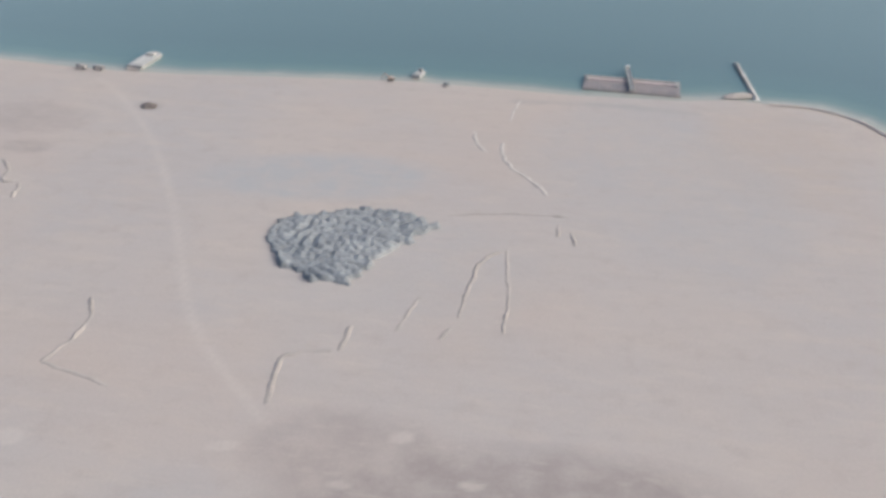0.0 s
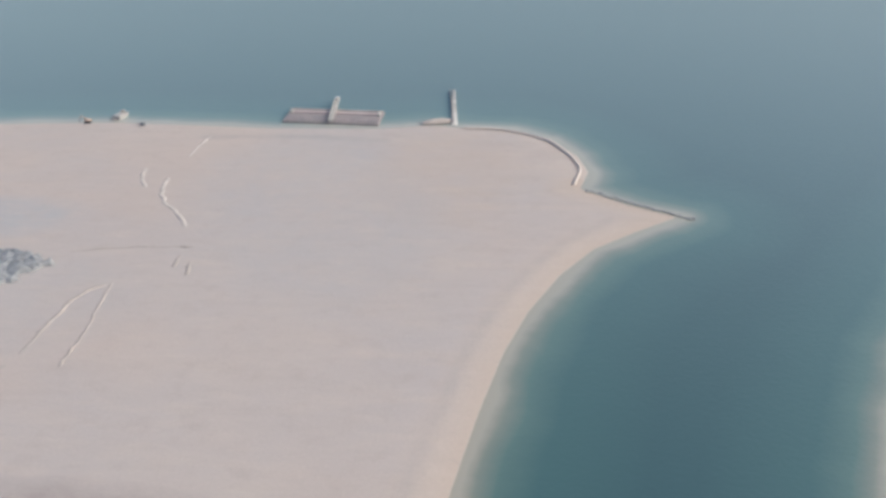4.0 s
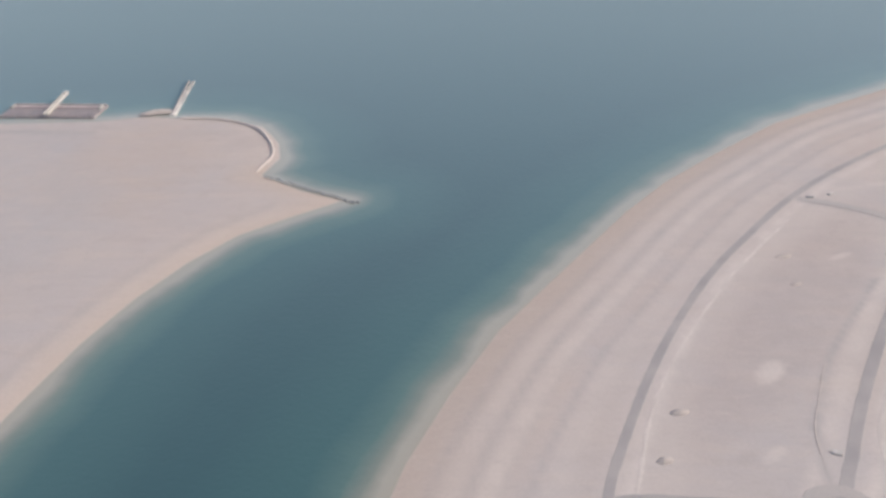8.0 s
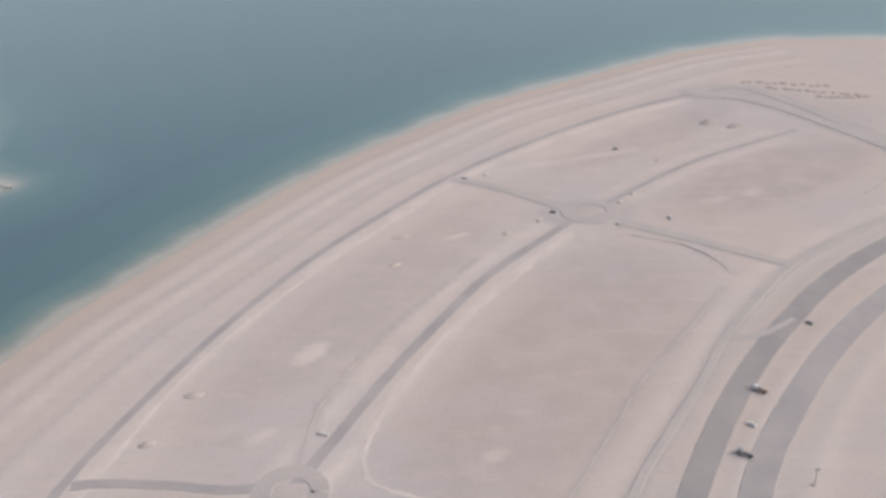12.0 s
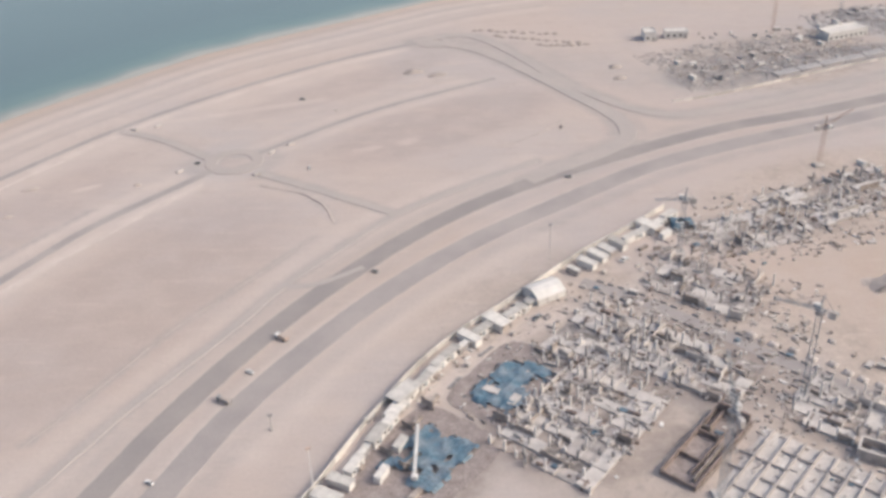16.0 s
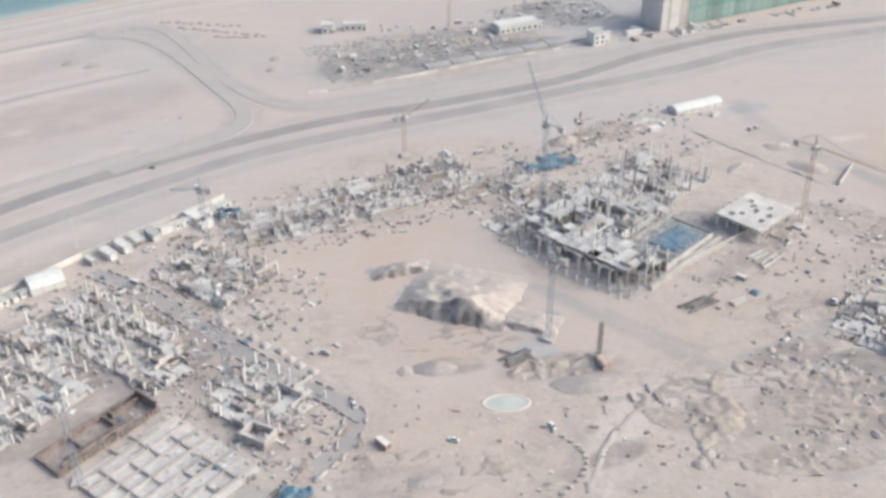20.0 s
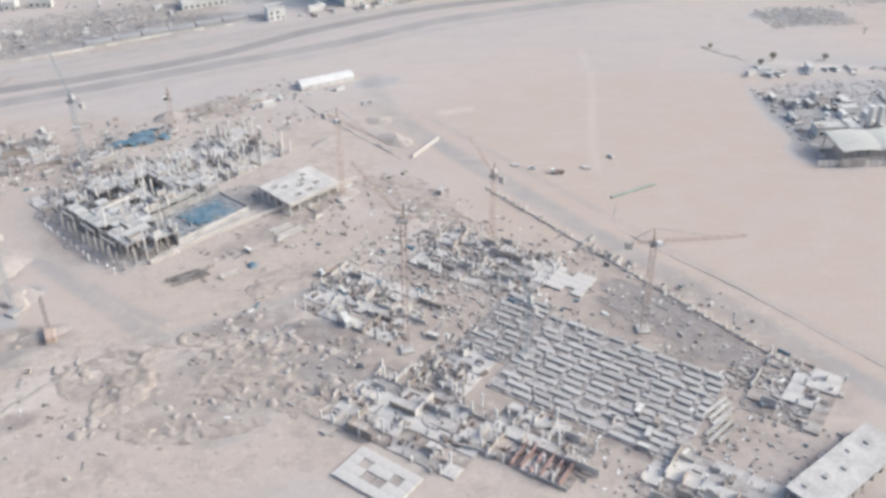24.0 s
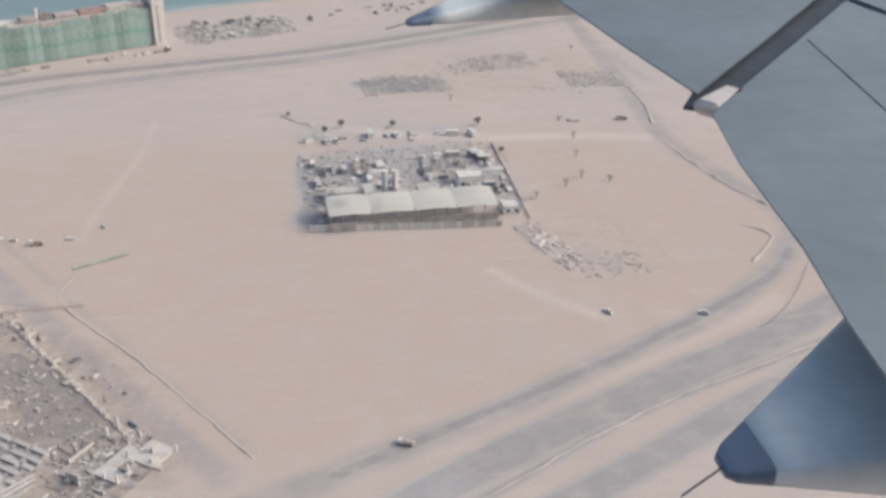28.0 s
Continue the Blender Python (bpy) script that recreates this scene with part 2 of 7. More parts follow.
def sheet(name, xs, ys, height, mat, **layers):
    gx, gy = np.meshgrid(xs, ys)
    xy = np.stack([gx.ravel(), gy.ravel()], 1)
    z = height(xy)
    me = bpy.data.meshes.new(name)
    nx, ny = len(xs), len(ys)
    idx = np.arange(nx * ny).reshape(ny, nx)
    faces = np.stack([idx[:-1, :-1], idx[:-1, 1:], idx[1:, 1:], idx[1:, :-1]], -1).reshape(-1, 4)
    me.from_pydata(np.c_[xy, z].tolist(), [], faces.tolist())
    for key, fn in layers.items():
        at = me.attributes.new(key, "FLOAT", "POINT")
        at.data.foreach_set("value", fn(xy).astype(np.float32))
    me.materials.append(mat)
    me.shade_smooth()
    return new(name, me)


def shore_of(xy):
    return np.maximum(signed_distance(xy, ISLAND), signed_distance(xy, MAINLAND))


def land_height(xy):
    s = shore_of(xy)
    return np.interp(s, (-60, -12, 0, 4, 14, 20), (-7, -3.2, -1.15, -0.75, -0.1, 0.0))


def spread(xy, spots):
    """How much of a ground cover lies at each point: soft-edged turned ellipses (x, y, rx, ry, turn, amount)."""
    out = np.zeros(len(xy))
    for x, y, rx, ry, turn, k in spots:
        c, s = math.cos(radians(turn)), math.sin(radians(turn))
        d = xy - (x, y)
        r = np.hypot((d[:, 0] * c + d[:, 1] * s) / rx, (-d[:, 0] * s + d[:, 1] * c) / ry)
        out = np.maximum(out, k * np.clip((1.15 - r) / 0.35, 0, 1))
    return out


def along(xy, lines):
    """How much of a ground cover lies along lines: (points, width, feather, amount)."""
    out = np.zeros(len(xy))
    for pts, w, soft, k in lines:
        best = np.full(len(xy), 1e9)
        p = np.array(pts, float)
        lo, hi = p.min(0) - 30, p.max(0) + 30
        near = np.all((xy > lo) & (xy < hi), 1)
        q = xy[near]
        line = [np.array(v) for v in smooth_line(pts, 10)]
        got = np.full(len(q), 1e9)
        for a, b in zip(line[:-1], line[1:]):
            d = b - a
            t = np.clip(((q - a) @ d) / (d @ d + 1e-9), 0, 1)
            got = np.minimum(got, np.hypot(*(q - a - t[:, None] * d).T))
        best[near] = got
        out = np.maximum(out, k * np.clip(1 - (best - w / 2) / soft, 0, 1))
    return out


def inland(pts, off):
    """The line off metres to the right of a line of points."""
    line = smooth_line(pts, 12)
    return [tuple(p - n * off) for p, n in zip(line, normals_2d(line))][::2]


BEACH = ((-246, 190), (-240, 217), (-228, 252), (-212, 290), (-193, 323), (-175, 354), (-155, 388), (-133, 420), (-107, 450), (-63, 497), (-5, 538), (60, 582), (124, 606))
ISLAND_EAST = ((-374, 180), (-370, 215), (-364, 245), (-357, 280), (-348, 310), (-335, 340), (-320, 364), (-303, 382))


# lines of the roads
COAST_ROAD = ((-186, 170), (-180, 203), (-172, 229), (-160, 262), (-146, 294), (-127, 330), (-105, 363), (-80, 397), (-51, 428), (-17, 458), (15, 482), (44, 499), (56, 504))
MIDDLE_ROAD = ((-122, 190), (-110, 216), (-97, 246), (-77, 286), (-60, 315), (-35, 346), (-27, 356))
MIDDLE_ROAD_EAST = ((-12, 370), (21, 402), (48, 423), (92, 450))
HIGHWAY_N = ((-30, 150), (-14, 190), (-5, 210), (7, 233), (21, 256), (37, 278), (58, 303), (82, 325), (107, 343), (143, 364), (187, 386), (237, 403), (291, 426), (335, 455), (393, 483), (463, 500), (530, 515), (600, 541), (720, 590), (900, 650))
HIGHWAY_S = ((-14, 150), (0, 184), (10, 207), (25, 232), (48, 264), (75, 293), (104, 317), (147, 349), (188, 370), (236, 389), (289, 412), (347, 436), (400, 464), (470, 486), (540, 503), (605, 528), (725, 575), (905, 632))
SERVICE_ROAD = ((-40, 170), (-29, 192), (-21, 208), (-10, 226), (4, 250), (14, 269), (31, 293), (49, 316), (75, 337), (105, 358))
SITE_ROAD = ((52, 505), (68, 513), (84, 511), (102, 486), (125, 443), (148, 412), (167, 401), (190, 405), (238, 423), (294, 448), (372, 480))
SITE_ROAD_WEST = ((58, 504), (72, 499), (86, 489), (104, 466), (129, 425), (142, 403), (146, 387), (142, 374), (130, 363), (114, 352), (100, 341))
DESERT_ROAD = ((490, 145), (512, 154), (535, 164), (579, 182), (619, 203), (653, 219), (680, 238), (702, 259), (713, 281), (710, 305), (700, 340), (695, 365), (700, 440), (709, 586))
SOUTH_ROAD = ((520, 132), (554, 149), (591, 167), (629, 183), (696, 213), (800, 262))


def damp_of(xy):
    return spread(xy, ((-505, 168, 72, 30, 6, 1.0), (-560, 185, 34, 22, 0, 0.6), (-790, 415, 34, 20, 0, 0.5), (-775, 380, 14, 8, 0, 0.6), (-734, 441, 8, 6, 0, 0.7), (-330, 480, 30, 10, 40, 0.2), (-38, 258, 82, 30, 60, 0.42), (-108, 300, 92, 20, 58, 0.32), (66, 396, 64, 22, 34, 0.5), (20, 446, 60, 14, 38, 0.4), (-20, 310, 34, 24, 30, 0.3)))


def grey_spots_of(xy):
    # spots of darker grey: gravel, and a band on the yard's west edge
    return spread(xy, ((-470, 432, 54, 60, 0, 0.2), (530, 332, 5, 38, 4, 0.8), (540, 300, 10, 8, 0, 0.8), (586, 455, 24, 13, 5, 1.0), (570, 458, 14, 8, 0, 0.9), (616, 273, 6, 20, 20, 0.28), (628, 262, 9, 12, 40, 0.35), (635, 484, 30, 13, 12, 0.35), (686, 453, 14, 11, 0, 0.35), (254, 233, 9, 6, 20, 0.8), (264, 205, 13, 6, 10, 0.7), (252, 219, 7, 5, 0, 0.5), (300, 180, 18, 8, 10, 0.5), (325, 172, 14, 9, 30, 0.6), (338, 206, 17, 8, 25, 0.75), (350, 190, 10, 9, 0, 0.8), (318, 196, 12, 6, 20, 0.6), (282, 166, 14, 6, 0, 0.45), (340, 196, 16, 8, -30, 0.7), (310, 208, 10, 5, 0, 0.4), (310, 282, 22, 11, 44, 0.9), (268, 262, 20, 7, -50, 0.8), (140, 240, 9, 6, 0, 0.5), (366, 388, 12, 6, 20, 0.6),
                       (255, 463, 54, 15, 22, 1.0), (205, 452, 38, 24, 22, 0.85), (240, 485, 60, 14, 18, 0.6), (305, 522, 34, 18, 18, 0.7), (345, 505, 40, 9, 24, 0.6), (540, 330, 12, 40, 2, 0.7), (532, 308, 10, 12, 0, 0.9), (575, 345, 34, 34, 2, 0.5)))


def silt_of(xy):
    return np.maximum(1.9 * np.maximum(grey_spots_of(xy), along(xy, (((SOUTH_ROAD[0], (566, 159), (626, 187), (666, 204), (701, 222), (800, 268)), 10, 2.8, 0.68), (((529, 161), (571, 180), (624, 205), (686, 241), (702, 259)), 2.5, 2.5, 0.8), (((564, 147), (619, 176), (682, 200), (780, 245)), 0.8, 2.0, 0.85), (((570, 136), (590, 145), (628, 164), (653, 177), (740, 215)), 8, 2.5, 0.68)))), spread(xy, ((-618, 374, 58, 25, 10, 0.9), (-440, 385, 50, 80, 8, 0.4), (-470, 420, 40, 40, 8, 0.45), (-560, 300, 60, 40, 0, 0.3), (572, 334, 46, 45, 2, 1.0), (565, 392, 42, 12, 0, 0.7), (232, 462, 66, 40, 22, 1.0), (310, 520, 52, 26, 20, 0.9), (497, 566, 34, 20, 20, 0.7), (-20, 364, 22, 18, 0, 0.4), (285, 285, 50, 46, 44, 0.5))))


def tan_of(xy):
    return spread(xy, ((560, 270, 190, 120, 10, 1.0), (470, 330, 100, 60, 0, 0.9), (420, 210, 80, 60, -37, 0.6), (235, 255, 62, 50, 0, 1.0), (40, 262, 60, 26, 52, 0.6), (-40, 250, 60, 60, 0, 0.45), (190, 262, 34, 26, 0, 0.9), (330, 228, 64, 42, 0, 0.9), (-395, 440, 40, 60, 0, 0.4), (285, 180, 90, 34, 0, 0.9), (-210, 250, 20, 90, -20, 0.5)))


def churned_of(xy):
    return spread(xy, ((140, 215, 85, 58, -37, 0.9), (300, 300, 62, 62, 40, 0.8), (380, 195, 85, 60, -37, 0.9), (215, 325, 62, 30, 24, 0.9), (300, 180, 80, 36, 0, 1.0), (430, 200, 62, 44, -37, 1.0), (340, 235, 70, 30, 20, 0.6), (350, 330, 40, 30, 40, 0.6), (232, 465, 66, 36, 22, 0.9), (640, 470, 60, 40, 10, 0.5), (630, 270, 28, 28, 0, 0.5)))


def pale_of(xy):
    return np.maximum(spread(xy, ((-121, 263, 8, 4, 55, 0.9), (-130, 221, 5, 2, 50, 0.8), (-63, 212, 4, 2.5, 40, 0.7), (-74, 343, 6, 1.5, 30, 0.8), (35, 373, 7, 2, 20, 0.6), (52, 380, 5, 3, 20, 0.6), (398, 355, 9, 2.5, 10, 0.7), (-671, 176, 6, 4, 0, 0.7), (-601, 183, 5, 2.5, 20, 0.6), (-545, 196, 4, 3, 30, 0.6), (-520, 178, 4, 2, 0, 0.6), (-560, 172, 4, 2, 0, 0.5))), along(xy, ((((-780, 476), (-765, 462), (-738, 431), (-706, 385), (-676, 331), (-652, 280), (-635, 247), (-618, 225), (-591, 196)), 0.5, 2.6, 0.5),
                      (inland(BEACH, 29), 4, 4, 0.6), (inland(BEACH, 19), 3, 4, 0.4), (inland(BEACH, 46), 4, 4, 0.35), (inland(ISLAND_EAST, -9), 5, 5, 0.2), (((463, 420), (460, 380), (450, 330), (446, 300)), 0.8, 2.5, 0.4), (((545, 398), (597, 380), (650, 376), (695, 368)), 4, 4, 0.8),
                      (((590, 258), (602, 241), (620, 223)), 1.5, 2.5, 0.7), (((264, 180), (270, 192), (282, 200), (298, 196)), 3, 3, 0.9), (((262, 172), (267, 187), (274, 196), (287, 205), (300, 205), (306, 198), (300, 186)), 3, 3, 0.8), (((40, 185), (48, 195), (66, 215), (91, 241), (119, 259), (143, 275)), 3.5, 2.5, 0.8), (((-4, 183), (8, 212), (30, 246), (56, 276), (85, 305), (125, 335), (170, 361)), 2, 3, 0.7), (((16, 190), (28, 216), (48, 246), (72, 272), (100, 297)), 5, 6, 0.6),
                      (((262, 165), (277, 191), (297, 201), (318, 203), (345, 226), (372, 250), (385, 270)), 6, 4, 0.9), (((66, 214), (84, 236), (104, 252), (128, 262), (150, 282), (172, 306)), 4, 3, 0.6), (((-62, 405), (-36, 413), (10, 428)), 1.5, 3, 0.6),
                      (inland(COAST_ROAD, 6), 2, 3, 0.9), (inland(MIDDLE_ROAD, 7), 2, 3.5, 1.0), (inland(MIDDLE_ROAD, -7), 3, 4, 0.7), (inland(SERVICE_ROAD, -6), 3, 4, 0.45), (inland(SERVICE_ROAD, 5), 2, 4, 0.4), (inland(MIDDLE_ROAD_EAST, 6), 1.5, 3, 0.5), (inland(MIDDLE_ROAD_EAST, -6), 1.5, 3, 0.4), (((-110, 214), (-88, 252), (-50, 318), (-28, 342)), 10, 8, 0.3), (((-175, 190), (-153, 262), (-118, 327), (-70, 392), (20, 474)), 12, 8, 0.35), (((530, 160), (600, 190), (680, 226)), 5, 4, 0.5))))


def worn_of(xy):
    return along(xy, ((inland(BEACH, 13), 0.8, 2.5, 0.35), (inland(BEACH, 24), 1.0, 3.0, 0.5), (inland(BEACH, 33), 0.3, 1.8, 0.3), (inland(BEACH, 41), 0.5, 2.0, 0.5), (((-44, 195), (-31, 219), (-19, 242), (-5, 263), (9, 283), (21, 301)), 0.3, 2.0, 0.9), (((-119, 205), (-117, 215), (-115, 233), (-109, 250), (-100, 270), (-85, 295), (-66, 325)), 0.3, 2.0, 0.8), (((-5, 342), (13, 334), (23, 322), (27, 311)), 0.3, 1.8, 0.8), (((-30, 362), (-8, 366)), 15, 4, 0.6), (((56, 504), (70, 505)), 12, 4, 0.6), (inland(ISLAND_EAST, -14), 1.5, 3.5, 0.4), (((363, 392), (368, 362), (378, 340), (391, 322)), 5, 4, 0.7), (((377, 343), (414, 287), (447, 239), (475, 200), (500, 164)), 5, 3.0, 1.0), (((386, 350), (424, 294), (458, 244), (486, 204), (508, 172)), 1.2, 2.0, 0.5), (SITE_ROAD, 8, 4, 0.75), (SITE_ROAD_WEST, 10, 4, 0.75), (inland(SITE_ROAD_WEST, -9), 2, 2, 0.6), (inland(HIGHWAY_S, 9), 2.5, 3.5, 0.5), (inland(HIGHWAY_N, -8), 2, 3.5, 0.45), (inland(HIGHWAY_N, 8), 1.5, 2.5, 0.3), (DESERT_ROAD, 6, 4, 1.0),
                      (((566, 159), (626, 187), (666, 204), (701, 222), (800, 268)), 11, 3, 0.85), (((529, 161), (571, 180), (624, 205), (686, 241)), 3, 2.5, 1.0), (((564, 147), (619, 176), (682, 200), (780, 245)), 1.0, 2.0, 1.0), (((256, 252), (265, 243), (285, 223), (302, 208), (319, 215), (343, 228)), 3.5, 2.5, 0.9), (((276, 237), (288, 225), (301, 216)), 1.5, 2, 0.8), (((257, 188), (258, 179), (253, 167)), 1.5, 2, 0.8), (((120, 262), (130, 253), (150, 236), (167, 222), (183, 209), (199, 197)), 5, 3, 0.9), (((118, 224), (141, 202), (158, 184), (176, 166)), 5, 3, 0.7),
                      (((-30, 367), (-53, 386), (-74, 397)), 3.5, 2.5, 0.9), (((-6, 352), (17, 338), (49, 317)), 3.5, 2.5, 0.9), (((13, 268), (25, 270), (40, 280)), 2, 2.5, 0.8), (((-40, 170), (-29, 192), (-21, 208), (-10, 226), (4, 250), (14, 269), (31, 293), (49, 316), (75, 337), (105, 358)), 2.5, 2.5, 0.9),
                      (((570, 136), (590, 145), (628, 164), (653, 177), (740, 215)), 8, 3, 0.75), (((60, 500), (95, 498), (130, 470), (165, 440)), 14, 16, 0.35), (((-532, 486), (-480, 490), (-430, 486)), 2, 4, 0.5), (((702, 590), (706, 520), (715, 450)), 3, 4, 0.6)))


def beach_of(xy):
    """Warm beach sand: wide along the strait, hardly any on the open northern shore of the island."""
    s = shore_of(xy)
    open_shore = (xy[:, 0] < -300) & (xy[:, 1] > 440)
    return np.clip((22 - s) / 22, 0, 1) * np.where(open_shore, 0.2, 1.0)


# building plots between the roads, levelled and a little darker, with a pale rim
PLOTS = (((-168, 205), (-150, 262), (-118, 326), (-90, 366), (-68, 388), (-50, 378), (-34, 358), (-45, 343), (-70, 308), (-88, 278), (-107, 236), (-121, 210)),
         ((-97, 214), (-85, 250), (-66, 286), (-48, 315), (-24, 343), (-6, 343), (14, 330), (38, 312), (24, 295), (8, 269), (-8, 245), (-22, 221), (-40, 192), (-82, 195)),
         ((-56, 400), (-32, 378), (-12, 381), (15, 409), (45, 433), (80, 453), (62, 486), (40, 487), (10, 465), (-22, 439), (-46, 417)),
         ((2, 365), (20, 352), (52, 331), (80, 351), (110, 371), (134, 388), (134, 405), (118, 430), (96, 440), (50, 413), (20, 389)))


def plot_of(xy):
    out = np.zeros(len(xy))
    near = (xy[:, 0] > -190) & (xy[:, 0] < 160) & (xy[:, 1] > 170) & (xy[:, 1] < 500)
    for poly in PLOTS:
        out[near] = np.maximum(out[near], np.clip(signed_distance(xy[near], [tuple(p) for p in smooth_line(poly + poly[:1], 6)]) / 6 + 0.35, 0, 1))
    return out


def dug_of(xy):
    return spread(xy, ((453, 190, 17, 12, -48, 1.0), (440, 207, 16, 10, -48, 1.0), (408, 171, 13, 7, -40, 1.0), (351, 199, 11, 6, -10, 0.9), (432, 205, 52, 34, -45, 0.42), (412, 180, 40, 30, -37, 0.45), (448, 150, 40, 16, -37, 0.5), (385, 225, 30, 24, -37, 0.4), (475, 182, 22, 10, -55, 0.5), (448, 204, 30, 10, -48, 1.0), (417, 165, 25, 6, -42, 1.0), (402, 151, 9, 6, -37, 0.8), (258, 211, 18, 6, 8, 0.75), (228, 213, 9, 4, 0, 0.8), (210, 168, 14, 6, 5, 0.6), (292, 187, 12, 6, 0, 0.7), (267, 175, 9, 4, 25, 0.9), (325, 213, 14, 6, 20, 0.9), (349, 203, 14, 8, -30, 1.0), (310, 172, 9, 5, 0, 0.7), (336, 182, 10, 6, 0, 0.7), (322, 190, 30, 14, 0, 0.45),
                       (178, 186, 8, 6, -30, 0.8), (104, 210, 24, 34, -38, 0.85), (140, 226, 26, 20, -38, 0.85), (152, 262, 20, 15, -37, 0.8), (175, 200, 16, 13, -38, 0.7), (172, 297, 22, 12, 20, 0.6), (214, 321, 30, 12, 24, 0.4), (250, 318, 12, 22, 30, 0.5), (262, 258, 12, 5, -45, 0.6), (330, 268, 26, 5, 42, 0.7), (372, 286, 18, 12, -37, 0.4), (298, 366, 16, 8, 30, 0.6), (366, 225, 18, 14, -37, 0.5),
                       (200, 300, 20, 5, 20, 0.4), (120, 188, 20, 4, 36, 0.7), (64, 184, 16, 18, -38, 0.9), (90, 216, 10, 18, -37, 0.9), (240, 250, 14, 6, -30, 0.4), (360, 188, 18, 10, -37, 0.6), (340, 238, 10, 5, 30, 0.4)))


FAR = [-4400, -3400, -2400, -1700, -1300, -1100, 1000, 1200, 1600, 2300, 3200, 4400]
XS = np.concatenate([axis(-900, 40, 2.5, FAR[:6]), np.arange(41.25, 500, 1.25), axis(500, 820, 2.5, FAR[6:])])
YS = np.concatenate([axis(130, 140, 2.5, [-700, -300, 0, 90]), np.arange(141.25, 350, 1.25), axis(350, 720, 2.5, [760, 850, 1000, 1300, 1800, 2600, 3600, 4600])])


def ground_material():
    m = bpy.data.materials.new("sandy_ground")
    m.use_nodes = True
    n, k = m.node_tree.nodes, m.node_tree.links
    b = n["Principled BSDF"]
    b.inputs["Roughness"].default_value, b.inputs["Specular IOR Level"].default_value = 0.95, 0.1
    co = n.new("ShaderNodeTexCoord")

    def noise_tex(s, d, rough=0.5, stretch=None):
        t = n.new("ShaderNodeTexNoise")
        t.inputs["Scale"].default_value, t.inputs["Detail"].default_value, t.inputs["Roughness"].default_value = s, d, rough
        if stretch:
            mp = n.new("ShaderNodeMapping")
            mp.inputs["Scale"].default_value, mp.inputs["Rotation"].default_value = stretch[0], (0, 0, radians(stretch[1]))
            k.new(co.outputs["Object"], mp.inputs["Vector"])
            k.new(mp.outputs["Vector"], t.inputs["Vector"])
        else:
            k.new(co.outputs["Object"], t.inputs["Vector"])
        return t.outputs["Fac"]

    def rng(v, a, b2, lo=0.0, hi=1.0):
        r = n.new("ShaderNodeMapRange")
        for key, val in (("From Min", a), ("From Max", b2), ("To Min", lo), ("To Max", hi)):
            r.inputs[key].default_value = val
        k.new(v, r.inputs["Value"])
        return r.outputs["Result"]

    def mixc(fac, a, b2):
        x = n.new("ShaderNodeMix")
        x.data_type = "RGBA"
        for key, val in (("A", a), ("B", b2)):
            if isinstance(val, tuple):
                x.inputs[key].default_value = (*val, 1)
            else:
                k.new(val, x.inputs[key])
        k.new(fac, x.inputs["Factor"])
        return x.outputs["Result"]

    base = mixc(rng(noise_tex(0.012, 4), 0.38, 0.62), (0.52, 0.455, 0.415), (0.485, 0.44, 0.42))
    base = mixc(rng(noise_tex(0.03, 5, 0.6, ((1, 3.0, 1), 25)), 0.5, 0.75, 0, 0.7), base, (0.56, 0.485, 0.43))
    base = mixc(rng(noise_tex(0.09, 6, 0.65), 0.52, 0.78, 0, 0.6), base, (0.43, 0.37, 0.335))
    base = mixc(rng(noise_tex(0.02, 7, 0.68, ((1, 5.0, 1), -28)), 0.5, 0.72, 0, 0.35), base, (0.44, 0.385, 0.35))
    base = mixc(rng(noise_tex(0.008, 5, 0.55), 0.45, 0.7, 0, 0.5), base, (0.53, 0.44, 0.385))
    shore = n.new("ShaderNodeAttribute")
    shore.attribute_name = "beach"
    wet = rng(shore.outputs["Fac"], 0.0, 1.0, 0.0, 0.85)
    base = mixc(wet, base, (0.525, 0.43, 0.355))
    plot = n.new("ShaderNodeAttribute")
    plot.attribute_name = "plot"
    base = mixc(rng(plot.outputs["Fac"], 0.05, 0.3, 0, 0.55), base, (0.585, 0.505, 0.45))
    base = mixc(rng(plot.outputs["Fac"], 0.4, 0.75, 0, 0.75), base, (0.465, 0.40, 0.36))
    edge = noise_tex(0.07, 6, 0.6)
    for key, col in (("tan", (0.50, 0.415, 0.353)), ("silt", (0.445, 0.43, 0.43)), ("damp", (0.375, 0.322, 0.30)), ("churned", (0.50, 0.425, 0.365)), ("pale", (0.62, 0.55, 0.50)), ("worn", (0.385, 0.355, 0.34))):
        a = n.new("ShaderNodeAttribute")
        a.attribute_name = key
        ragged = n.new("ShaderNodeMath")
        ragged.operation = "MULTIPLY"
        k.new(rng(a.outputs["Fac"], 0.0, 1.0), ragged.inputs[0])
        k.new(rng(edge, 0.34, 0.6, 0.4, 1.0), ragged.inputs[1])
        base = mixc(ragged.outputs[0], base, col)
    # trampled and littered ground is spotty
    a = n.new("ShaderNodeAttribute")
    a.attribute_name = "churned"
    for scale, lo, hi, col in ((0.07, 0.48, 0.64, (0.40, 0.345, 0.305)), (0.17, 0.52, 0.66, (0.37, 0.32, 0.285)), (0.3, 0.54, 0.66, (0.60, 0.525, 0.455)), (0.55, 0.56, 0.66, (0.34, 0.295, 0.265))):
        spot = n.new("ShaderNodeMath")
        spot.operation = "MULTIPLY"
        k.new(a.outputs["Fac"], spot.inputs[0])
        k.new(rng(noise_tex(scale, 7, 0.7), lo, hi, 0, 0.75), spot.inputs[1])
        base = mixc(spot.outputs[0], base, col)
